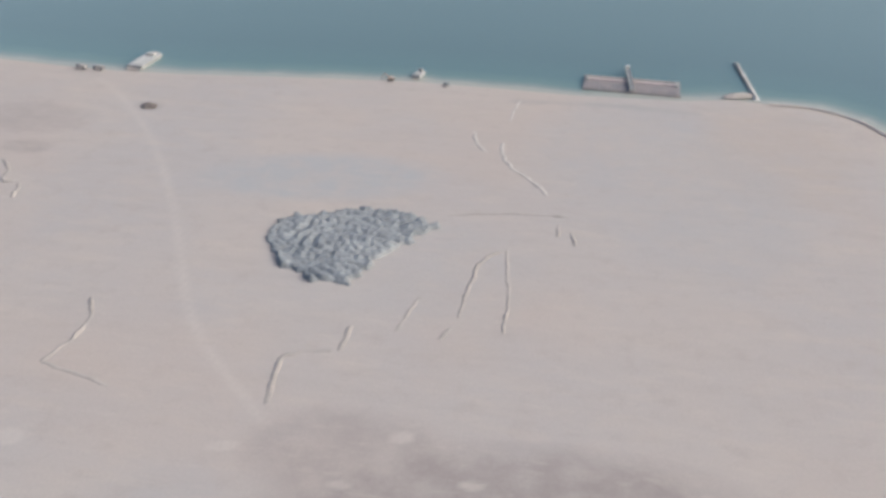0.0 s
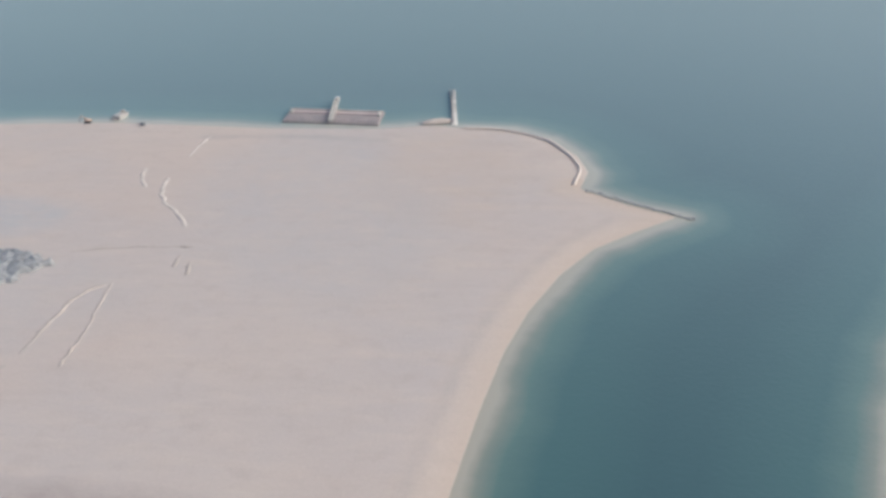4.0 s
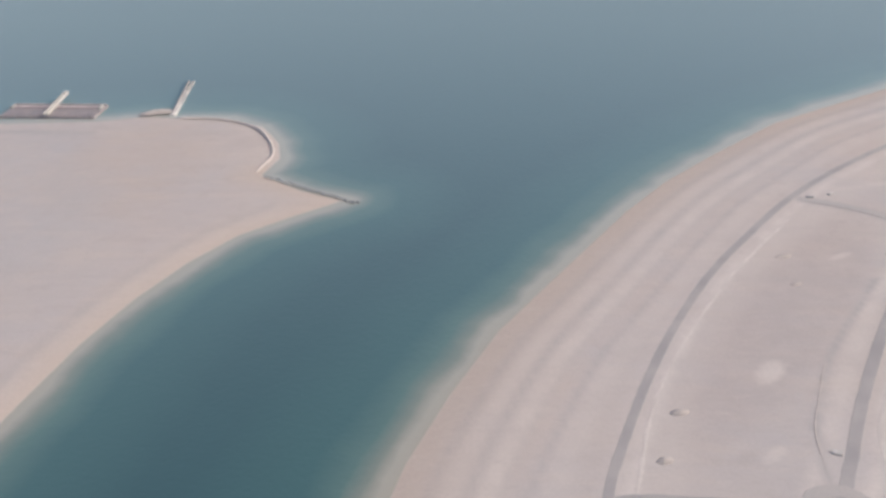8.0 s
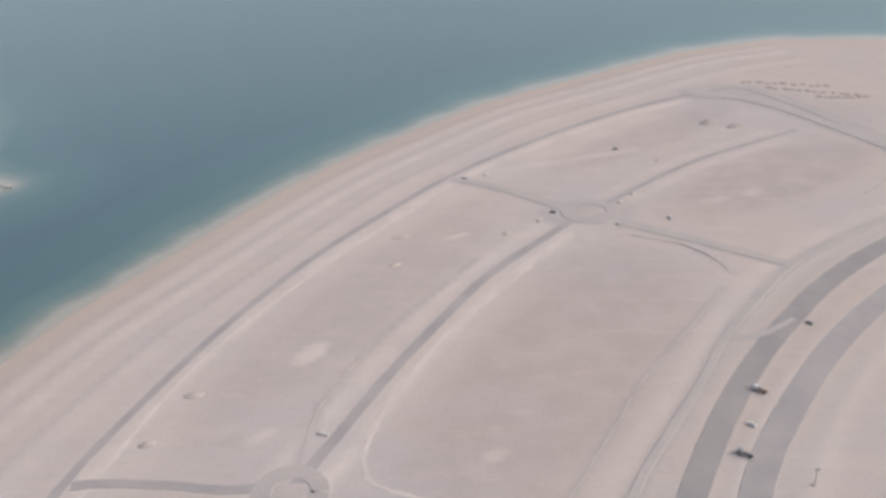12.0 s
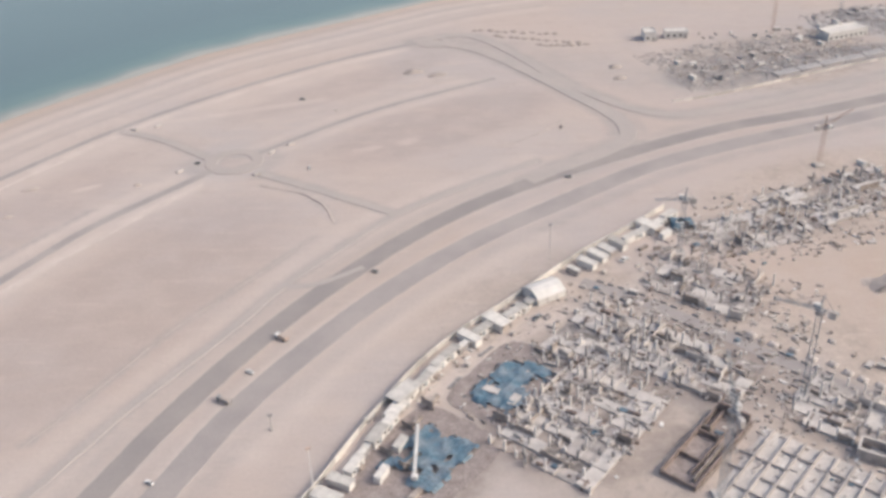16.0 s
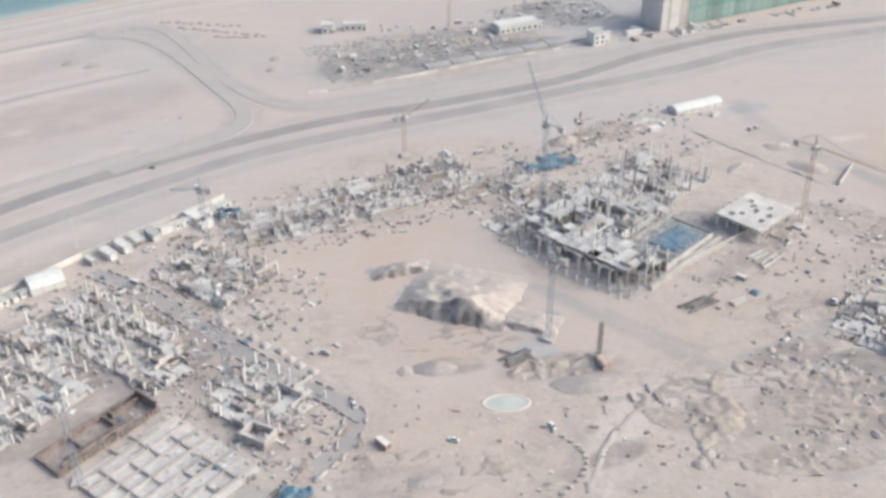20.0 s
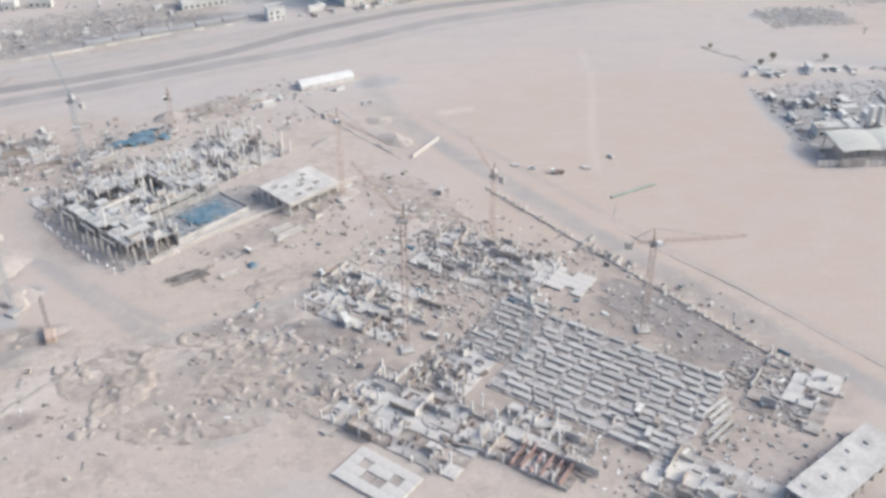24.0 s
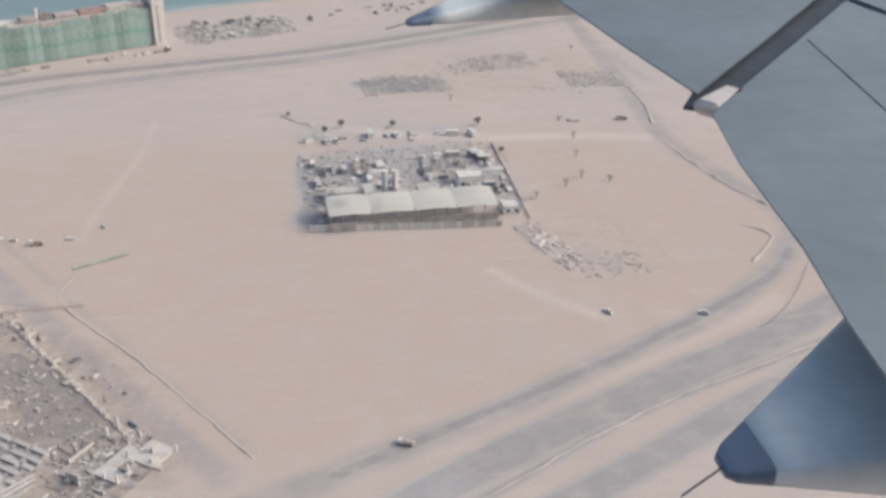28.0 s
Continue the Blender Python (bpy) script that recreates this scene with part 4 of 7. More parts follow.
CAR_WHITE = material("white_car_paint", (0.72, 0.72, 0.71), rough=0.35, vary=0.02, bump=0, spec=0.5)
CAR_GREY = material("grey_car_paint", (0.30, 0.305, 0.31), rough=0.3, vary=0.04, bump=0, spec=0.5)
KINDS = {
    "timber": ("timber_stack", make_timber, "stack of weathered formwork planks on bearers", "timber stack"), "pipes": ("pipe_bundle", make_pipes, "bundle of grey concrete pipes lying on sand", "pipes"),
    "pallets": ("block_pallet", make_pallets, "pallet of grey concrete blocks", "pallet"), "rebar": ("rebar_bundle", make_rebar, "bundles of dark steel reinforcing bars", "rebar"),
    "panels": ("panel_stack", make_panels, "stack of pale precast concrete panels", "concrete panels"), "box_blue": ("shipping_container", make_container(M_BLUE), "dusty blue steel shipping container", "container"),
    "box_red": ("shipping_container", make_container(M_RED), "faded red steel shipping container", "container"), "box_grey": ("shipping_container", make_container(M_STEEL), "dark grey steel shipping container", "container"),
    "box_white": ("shipping_container", make_container(M_WHITE), "white steel shipping container", "container"), "cabin": ("site_cabin", make_cabin, "white flat-roofed site cabin with blue door", "cabin"),
    "shed": ("open_shed", make_shed, "open-sided work shed with pale flat roof", "shed"), "truck": ("tipper_truck", make_truck(CAR_WHITE, M_ORANGE), "white-cabbed tipper truck with an orange body", "truck"),
    "truck_grey": ("tipper_truck", make_truck(CAR_GREY, M_STEEL), "dark grey tipper truck loaded with sand", "truck"), "car": ("car", make_car(CAR_WHITE), "white car parked on sand", "car"), "car_grey": ("car", make_car(CAR_GREY), "dark grey car parked on sand", "car"),
    "digger": ("excavator", make_digger, "orange tracked excavator with lowered bucket", "excavator"), "scaffold": ("scaffold_tower", make_scaffold, "steel scaffold tower with timber decks", "scaffold"),
    "formwork": ("formwork_wall", make_formwork, "propped brown formwork panels", "formwork"), "drum": ("cable_drum", make_drum, "wooden cable drum standing on its flanges", "drum"), "tank": ("water_tank", make_tank, "round white water tank on a concrete plinth", "tank"),
    "wallbit": ("concrete_wall", make_wall_bit, "unfinished grey concrete wall with starter bars", "wall"), "cover": ("tarpaulin", make_cover(M_BLUE), "rumpled blue tarpaulin over stored goods", "tarpaulin"),
    "cover_grey": ("tarpaulin", make_cover(M_CONCD), "rumpled grey sheet over stored goods", "tarpaulin")}
PROTO = {}


def put(kind, x, y, turn=0.0, z=0.0, scale=1.0, group=""):
    """Builds a thing of this kind the first time, and copies it after that."""
    name, build, label, cat = KINDS[kind]
    if kind not in PROTO:
        root = thing(name, x, y, z, turn, label, cat, group or "site " + cat)
        build(root, random.Random(len(PROTO)))
        PROTO[kind] = root
        root.scale = (scale,) * 3
        return root
    ob = copy_thing(PROTO[kind], pose(x, y, z, 0, 0, turn))
    ob.scale = (scale,) * 3
    return ob


def local(c, turn):
    ct, st = math.cos(radians(turn)), math.sin(radians(turn))
    return lambda u, v: (c[0] + u * ct - v * st, c[1] + u * st + v * ct)


def scatter(c, su, sv, turn, n, kinds, seed, jitter=8, gap=3.2, z=0.0, scales=(0.75, 1.15)):
    """Loose things over a turned rectangle, square to it, none on top of another."""
    rnd, at, done = random.Random(seed), local(c, turn), []
    n = round(n * 0.62)
    for _ in range(n * 12):
        if len(done) >= n:
            break
        u, v = rnd.uniform(-su / 2, su / 2), rnd.uniform(-sv / 2, sv / 2)
        if any((u - a) ** 2 + (v - b) ** 2 < gap * gap for a, b in done):
            continue
        done.append((u, v))
        put(rnd.choice(kinds), *at(u, v), turn + rnd.choice((0, 90, 0, 90, 180)) + rnd.uniform(-jitter, jitter), z, rnd.uniform(*scales))

# ---------------------------------------------------------------- the island: rubble, jetty, barge, boats
rocks = [rock_mesh(i, M_ROCK) for i in range(6)]
rubble = thing("rubble_mound", -590, 316, 0, 0, "wide low mound of blue-grey quarry rubble on sand", "rubble mound")


MOUND = ((-37, -2), (-35, 13), (-20, 19), (-1, 27), (18, 27), (35, 18), (25, 2), (15, -13), (7, -34), (-8, -33), (-25, -24))


def in_mound(x, y):
    """Inside the leaf-shaped foot of the mound, with a ragged edge."""
    return signed_distance(np.array([(x, y)]), MOUND)[0] + 3.5 * noise.noise(Vector((x, y, 0)) * 0.2) > 0


bm = bmesh.new()
bmesh.ops.create_grid(bm, x_segments=130, y_segments=120, size=1.0)
for v in bm.verts:
    v.co = Vector((v.co.x * 42, v.co.y * 40, 0))
for v in bm.verts:
    if in_mound(v.co.x, v.co.y):
        sweep = math.hypot(v.co.x - 6, (v.co.y + 4) * 1.25) * 0.7 + 9.0 * noise.noise(v.co * 0.05)
        v.co.z = 0.9 + 0.9 * (v.co.x + 40) / 80 + 0.6 * math.sin(sweep) * max(0.0, 0.45 + 1.6 * noise.noise(v.co * 0.07 + Vector((9, 2, 0)))) + 1.3 * abs(noise.noise(v.co * 0.2)) + 0.9 * noise.noise(v.co * 0.5) + 0.3 * noise.noise(v.co * 1.3)
    else:
        v.co.z = -0.4
bmesh.ops.delete(bm, geom=[f for f in bm.faces if all(v.co.z < 0 for v in f.verts)], context="FACES")
part("rubble_bed", bm, material("fine_rubble", (0.25, 0.26, 0.275), vary=0.2, scale=0.07, fine=5, bump=0.5, tint=(0.35, 0.352, 0.357)), rubble, "fine blue-grey rubble", smooth=True)
rnd = random.Random(5)
n = 0
while n < 150:
    x, y = rnd.uniform(-42, 42), rnd.uniform(-40, 40)
    if in_mound(x * 0.98, y * 0.98):
        s = rnd.uniform(0.4, 1.3)
        piece("rock", rocks[n % 6], rubble, x, y, 1.2 + rnd.uniform(0, 0.9), rnd.uniform(0, 360), (s, s * rnd.uniform(0.6, 1), s * 0.7))
        n += 1
heap("dark_heap", -734, 441, 5.5, 4.5, 2.2, material("brown_earth", (0.27, 0.225, 0.205), vary=0.2, scale=0.4, fine=5, bump=0.4), 3, 0, "small dark heap of brown earth", "heap")

M_DECK = material("rusty_deck", (0.27, 0.25, 0.255), vary=0.15, scale=0.15, fine=8, tint=(0.33, 0.285, 0.28))
barge = thing("barge", -466, 523, -1.0, -2.5, "long rust-brown deck barge moored by the beach", "barge")
part("hull", bevelled(boxes((0, 0, -1.2, 58, 21, 2.4, 0, 0.985)), 0.3), M_DECK, barge)
part("deck_edge", boxes((0, 9.6, 1.2, 57, 1.0, 0.7)), M_CONCD, barge)
part("coaming", bevelled(boxes((0, 5.0, 1.2, 54, 3.6, 0.8)), 0.2), material("pale_rust", (0.55, 0.46, 0.44), vary=0.1, scale=0.3), barge, "pale pinkish raised coaming")
for x in (-26.5, 26.5):
    part("end_box", bevelled(boxes((x, 4.6, 1.2, 1.6, 5.0, 1.4)), 0.15), M_ROOF, barge, "pale winch box")
for i in range(9):
    part("hatch", bevelled(boxes((-24 + 6 * i, -3.5, 1.2, 4.6, 8.0, 0.25)), 0.1), M_DECK, barge)
for i in range(8):
    bm = bmesh.new()
    cylinder(bm, -26 + 7.4 * i, -9.6, 1.2, 0.35, 0.9, 8)
    part("bollard", bm, M_STEEL, barge)
gang = thing("gangway", -467, 528, 0.25, 4, "white steel gangway laid across the barge", "gangway")
part("walkway", boxes((0, 3, 1.0, 2.6, 38, 0.5)), M_ROOF, gang)
for x in (-1.5, 1.5):
    part("rail", boxes((x * 0.8, 3, 1.5, 0.15, 38, 1.0)), M_ROOF, gang)
    for y in range(-14, 22, 6):
        part("post", boxes((x * 0.8, y, 0.0, 0.25, 0.25, 2.4)), M_ROOF, gang)
part("tower", bevelled(boxes((0.3, 20, 1.5, 2.4, 3.0, 1.6)), 0.2), M_ROOF, gang)

jetty = thing("jetty", -396, 546, -1.0, 5.4, "narrow white floating jetty running out to sea", "jetty")
for i in range(10):
    part("pontoon", bevelled(boxes((0.1 * (i - 5), -28 + 6.2 * i, -0.5, 3.4 - 0.18 * i, 5.9, 1.2)), 0.12), M_ROOF, jetty)
part("side_screen", boxes((-1.5, 0, 0.3, 0.3, 60, 1.2, 0.8)), M_CONCD, jetty, "grey side screen")
heap("sand_mound", -404, 519, 9, 4, 1.6, M_SANDHEAP, 8, 20, "pale heap of sand at the foot of the jetty", "heap")

M_HULL = material("white_hull", (0.50, 0.485, 0.475), rough=0.4, vary=0.08, scale=0.2)


def landing_boat(x, y, turn, length, width, label):
    root = thing("landing_craft", x, y, -0.6, turn, label, "boat")
    bm = bmesh.new()
    add_box(bm, 0, 0, -0.6, width, length * 0.8, 2.4, 0, 1.06)
    bmesh.ops.bevel(bm, geom=bm.edges[:], offset=0.25, segments=2, affect="EDGES")
    part("hull", bm, M_HULL, root)
    bm = bmesh.new()
    bmesh.ops.create_uvsphere(bm, u_segments=16, v_segments=8, radius=width * 0.52, matrix=Matrix.Translation((0, length * 0.4, 0.7)) @ Matrix.Diagonal((1, 0.9, 0.32, 1)))
    part("stern", bm, M_HULL, root, smooth=True)
    part("well_deck", boxes((0, -length * 0.08, 1.8, width * 0.7, length * 0.5, 0.12)), M_ROOF, root)
    part("wheelhouse", bevelled(boxes((0, length * 0.3, 1.8, width * 0.5, length * 0.12, 1.4)), 0.15), M_ROOF, root)
    for x2 in (-0.42, 0.42):
        part("ramp_arm", boxes((width * x2, -length * 0.45, 0.2, 0.35, length * 0.2, 0.5)), M_STEEL, root)
    part("ramp", boxes((0, -length * 0.47, 0.0, width * 0.75, length * 0.16, 0.25)), M_SANDHEAP, root)


landing_boat(-765, 508, -8, 28, 10, "white landing craft with its ramp on the beach")
landing_boat(-594, 517, -14, 11, 5, "small grey-white landing craft beached on the sand")
for x, y, t, k in ((-797, 489, 70, "truck_grey"), (-786, 489, 80, "truck_grey"), (-609, 505, 85, "digger"), (-575, 503, 40, "car_grey")):
    put(k, x, y, t, group="vehicles on the island")

# stones of the groyne at the point
groyne = thing("groyne", -300, 412, -0.6, 0, "thin line of dark rocks running out from the point", "groyne")
for i in range(60):
    t = i / 59
    s = rnd.uniform(0.8, 1.8)
    piece("rock", rocks[i % 6], groyne, -22 + 48 * t + rnd.uniform(-1, 1), 15 - 30 * t + rnd.uniform(-1, 1), 0.1 + 0.4 * (1 - t), rnd.uniform(0, 360), (s, s, s * 0.8))
tagged(berm("head_bank", [(-388, 510), (-363, 507), (-342, 494), (-329, 472), (-324, 452), (-328, 432)], 1.8, 0.6, M_PALE, 4), "pale curved bank round the head of the island", "sand bank")

# ---------------------------------------------------------------- the plots: vehicles and small heaps
for x, y, t, k in ((6, 211, 60, "truck_grey"), (18, 240, 55, "truck"), (44, 277, 50, "car_grey"), (116, 343, 70, "car_grey"), (11, 224, 55, "car"), (-7, 180, 60, "car"),
                   (-34, 363, 80, "car_grey"), (1, 429, 80, "car_grey"), (13, 356, 10, "car"), (118, 390, 20, "drum"), (18, 415, 30, "pallets")):
    put(k, x, y, t, scale=0.62, group="vehicles on the plots")
for x, y, rx, ry, h, m, lab in ((52, 461, 6, 3, 1.6, M_SPOIL, "low dark heap of spoil"), (64, 456, 6, 2.5, 1.4, M_SPOIL, "low dark heap of spoil"), (-96, 343, 4, 2, 0.8, M_SANDHEAP, "low heap of sand"), (-154, 241, 3.5, 2, 0.9, M_SANDHEAP, "low heap of sand"),
                                (-162, 218, 3, 2, 0.8, M_SANDHEAP, "low heap of sand"), (-97, 321, 3, 1.5, 0.7, M_SANDHEAP, "low heap of sand"), (-54, 345, 2, 1.5, 0.7, M_SANDHEAP, "low heap of sand"), (152, 461, 4, 3, 1.5, M_SPOIL, "low dark heap of spoil"), (152, 446, 4, 2.5, 1.3, M_SPOIL, "low dark heap of spoil")):
    heap("earth_mound", x, y, rx, ry, h, m, int(abs(x)), 20, lab, "heap", "spoil heaps", rings=6, seg=18)
M_BANK2 = material("tipped_sand", (0.485, 0.42, 0.375), vary=0.12, scale=0.2, fine=6, bump=0.4)
for i, (x0, y0, x1, y1, k) in enumerate(((84, 522, 128, 512, 11), (96, 512, 142, 496, 13), (118, 496, 138, 494, 8))):
    for j in range(k):
        t = j / (k - 1)
        heap("tipped_load", x0 + (x1 - x0) * t + rnd.uniform(-1, 1), y0 + (y1 - y0) * t + rnd.uniform(-1.5, 1.5), rnd.uniform(2.0, 3.2), rnd.uniform(1.6, 2.6), rnd.uniform(0.5, 0.9), M_BANK2, i * 20 + j, 0, "small tipped load of brown sand in a row", "heap", "rows of tipped sand", rings=5, seg=12)
KERBS = [(-70, 399, 8, -18), (-60, 402, 6, 40), (-40, 356, 5, 60), (-8, 352, 5, 40), (2, 380, 4, 30), (-112, 222, 5, -20), (-5, 372, 4, 60)]
for x, y, l, t in KERBS:
    put("panels", x, y, t + 90, scale=0.6, group="kerb units")

# ---------------------------------------------------------------- building site: perimeter wall, cabins, tents
WALL = ((20, 150), (34, 175), (47, 202), (59, 224), (71, 240), (84, 253), (98, 268), (115, 286), (132, 301), (148, 316))
wl = smooth_line(WALL, 5.0)
wall_west = thing("perimeter_wall", 0, 0, 0, 0, "pale panelled boundary wall of the building site", "wall")
pan = box_mesh("wall_panel", 4.9, 0.25, 2.2, M_ROOF, 0.03)
for a, b in zip(wl[:-1], wl[1:]):
    d, c = b - a, (a + b) / 2
    piece("wall_panel", pan, wall_west, c.x, c.y, -0.05, math.degrees(math.atan2(d.y, d.x)), (d.length / 4.95, 1, 1))
nl = normals_2d(wl)
row = ("cabin", "shed", "cabin", "box_white", "cabin", "shed", "cabin", "cabin", "box_grey", "cabin")
for i in range(2, len(wl) - 1):
    p, q = wl[i], wl[i] - nl[i] * rnd.uniform(5.0, 6.0)
    d = wl[i + 1] - wl[i - 1]
    ang = math.degrees(math.atan2(d.y, d.x)) - 90
    if abs(p.x - 98) < 6:
        continue
    put(row[i % 10], q.x, q.y, ang + rnd.choice((0, 0, 90)), scale=rnd.uniform(0.75, 1.0), group="cabins along the wall")
    if i % 2:
        q = wl[i] - nl[i] * 12.5
        put(rnd.choice(("car", "pallets", "timber", "car_grey", "box_white", "rebar")), q.x + rnd.uniform(-1, 1), q.y, ang, scale=0.85)


def tent(x, y, turn, w, l, h, label, eave=0.55):
    root = thing("marquee", x, y, 0, turn, label, "tent", "white tents")
    bm = bmesh.new()
    prof = [(-w / 2, 0.05), (-w / 2, h * eave), (-w / 4, h * 0.87), (0, h), (w / 4, h * 0.87), (w / 2, h * eave), (w / 2, 0.05)]
    rows = []
    n = max(3, int(l / 4))
    for j in range(n + 1):
        yy = -l / 2 + l * j / n
        sag = 0.0 if j % 1 == 0 else 0.1
        rows.append([bm.verts.new((px, yy, pz - sag)) for px, pz in prof])
    for a, b in zip(rows[:-1], rows[1:]):
        for i in range(len(prof) - 1):
            bm.faces.new((a[i], a[i + 1], b[i + 1], b[i]))
    bm.faces.new(rows[0])
    bm.faces.new(list(reversed(rows[-1])))
    part("canvas", bm, M_WHITE, root)
    for j in range(n + 1):
        yy = -l / 2 + l * j / n
        for sx in (-1, 1):
            part("leg", boxes((sx * (w / 2 + 0.06), yy, 0, 0.14, 0.14, h * eave)), M_STEEL, root)


tent(99, 261, -58, 9, 11, 4.5, "bright white curved-roof tent among cabins")
tent(343, 389, -66, 7, 25, 3.4, "long low white storage tent on sand")

# ---------------------------------------------------------------- building site: unfinished podiums
M_SLAB = material("dusty_slab", (0.58, 0.545, 0.51), vary=0.14, scale=0.3, fine=6, per_object=0.14)
M_SOIL = material("bay_soil", (0.46, 0.40, 0.36), vary=0.18, scale=0.35, fine=6, per_object=0.15)
M_PALECONC = material("fresh_concrete", (0.625, 0.585, 0.55), vary=0.1, scale=0.2, fine=6)
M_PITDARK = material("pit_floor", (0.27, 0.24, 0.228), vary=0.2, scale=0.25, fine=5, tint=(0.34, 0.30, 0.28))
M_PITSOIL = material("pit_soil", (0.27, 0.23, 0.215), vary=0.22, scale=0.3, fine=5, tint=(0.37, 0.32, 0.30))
COL = box_mesh("column", 0.6, 0.6, 1.0, material("column_concrete", (0.76, 0.73, 0.70), vary=0.06, scale=0.3, per_object=0.08), 0.05)
COLD = box_mesh("column", 0.7, 0.7, 1.0, M_STEEL, 0.04)
WALLM = box_mesh("core_wall", 1.0, 0.35, 1.0, M_CONC)
WALLW = box_mesh("shutter", 1.0, 0.3, 1.0, M_WOOD)
BEAM = box_mesh("beam", 1.0, 0.5, 0.6, M_CONC, 0.03)
DARKB = box_mesh("pit_cover", 1.0, 1.0, 1.0, M_DARK)
SOILB = box_mesh("soil_bay", 1.0, 1.0, 1.0, M_SOIL)


def podium(c, su, sv, turn, seed, label, top=0.8, spacing=4.6, col=(3.5, 6.0), keep=0.8, walls=14, holes=0.18, floor=None, steel=0.25, litter=14, name="podium_under_construction"):
    """An unfinished storey: strips of floor at uneven levels, bare soil and flat bays with pit shade as dark colour
    between them, columns on a grid, thin walls and shutters, loose goods.
    """
    rnd = random.Random(seed)
    root = thing(name, c[0], c[1], 0, turn, label, "building", "unfinished podiums")
    nu, nv = max(2, round(su / spacing)), max(2, round(sv / spacing))
    du, dv = su / nu, sv / nv
    # the M_DARK bays paint in the shade of open pits
    floors = (("floor_bay", floor or M_CONC, 3), ("floor_bay", M_PALECONC, 3), ("floor_bay", M_CONCD, 2), ("soil_bay", M_SOIL, 4), ("pit_cover", M_DARK, 3))
    made = {}
    for j in range(nv):
        i = rnd.choice((0, 0, -1))
        while i < nu:
            run = rnd.choice((1, 1, 2, 2, 3))
            lo, hi = max(i, 0), min(i + run, nu)
            i += run
            if hi <= lo:
                continue
            kind = rnd.choices(range(5), [w for _, _, w in floors])[0]
            nm, mat, _ = floors[kind]
            key = (kind, hi - lo)
            if key not in made:
                made[key] = box_mesh(nm, du * (hi - lo) - 0.02, dv - 0.02, 1.0, mat)
            z = (top * rnd.choice((0.35, 0.5, 0.5, 0.75)) if kind < 3 else rnd.uniform(0.12, 0.2))
            piece(nm, made[key], root, (lo + hi) / 2 * du - su / 2, (j + 0.5) * dv - sv / 2, -0.2, 0, (1, 1, z + 0.2))
    for i in range(nu + 1):
        for j in range(nv + 1):
            if rnd.random() < keep * 0.66:
                h = rnd.uniform(*col) * rnd.choice((0.85, 0.75, 0.6, 0.35))
                k = rnd.uniform(0.75, 1.05)
                piece("column", COLD if rnd.random() < steel * 0.6 else COL, root, i * du - su / 2 + rnd.uniform(-0.3, 0.3), j * dv - sv / 2 + rnd.uniform(-0.3, 0.3), 0, 0, (k, k, h + top * 0.5))
    for _ in range(round(walls * 0.5)):
        i, j, across = rnd.randrange(nu), rnd.randrange(nv), rnd.random() < 0.5
        x, y = i * du - su / 2, j * dv - sv / 2
        l = (du if not across else dv) * rnd.choice((0.5, 1, 1, 2))
        wood = rnd.random() < 0.3
        piece("shutter" if wood else "core_wall", WALLW if wood else WALLM, root, x + (0 if across else l / 2), y + (l / 2 if across else 0), top * 0.3, 90 if across else 0, (l, 0.8, rnd.uniform(0.6, 2.6)))
    at = local(c, turn)
    for _ in range(round(litter * 0.6)):
        u, v = rnd.uniform(-su / 2 + 2, su / 2 - 2), rnd.uniform(-sv / 2 + 2, sv / 2 - 2)
        put(rnd.choice(("timber", "rebar", "formwork", "pallets", "panels", "wallbit", "cover_grey")), *at(u, v), turn + rnd.choice((0, 90)), top * 0.4, rnd.uniform(0.4, 0.7))
    return root


podium((114, 234), 28, 34, -39, 1, "pale unfinished concrete podium with bare columns", 0.8, 4.4, (4, 6), 0.85, 18, 0.14, M_PALECONC)
podium((138, 224), 36, 22, -38, 2, "unfinished concrete podium crowded with columns and shutters", 0.9, 4.2, (3.5, 6), 0.85, 22, 0.15, M_PALECONC, litter=22)
podium((105, 201), 30, 46, -38, 3, "long unfinished podium of grey concrete walls and columns", 0.9, 4.2, (3, 5.5), 0.85, 40, 0.2, litter=26)
podium((152, 264), 34, 24, -37, 4, "half-built podium with steel columns and red formwork", 0.6, 4.6, (3.5, 6), 0.7, 16, 0.3, M_CONCD, 0.5, 18)
podium((175, 200), 26, 22, -38, 5, "unfinished concrete block with columns beside a dark pit", 1.0, 4.2, (4, 6), 0.8, 22, 0.15, M_PALECONC, litter=16)
podium((172, 297), 40, 24, 20, 6, "field of bare concrete columns on a thin slab", 0.5, 4.8, (4.5, 7), 0.75, 10, 0.22, M_CONC, 0.45, 12)
podium((214, 321), 58, 28, 24, 7, "unfinished podium with pale columns and open floor bays", 0.9, 4.8, (3.5, 6.5), 0.7, 34, 0.2, M_PALECONC, 0.3, 26)
podium((308, 322), 34, 32, 43, 8, "unfinished podium with tall pale columns", 1.2, 4.8, (6, 9), 0.8, 18, 0.18, M_PALECONC, 0.15, 14)
podium((398, 240), 42, 26, -37, 9, "unfinished concrete podium full of columns, walls and scaffold", 1.0, 3.8, (2.5, 4.5), 0.85, 50, 0.15, M_PALECONC, 0.25, 30)
podium((372, 170), 40, 26, -37, 10, "unfinished concrete podium with short columns", 1.0, 4.0, (3, 5), 0.8, 30, 0.2, M_PALECONC, 0.2, 26)
podium((402, 158), 26, 20, -37, 11, "unfinished pale concrete podium beside a street", 1.2, 4.0, (3, 5), 0.8, 24, 0.15, M_PALECONC, 0.15, 16)
podium((360, 222), 34, 26, -37, 12, "half-built podium with many shutters and props", 0.5, 4.0, (2.5, 4.5), 0.8, 34, 0.3, None, 0.4, 26)
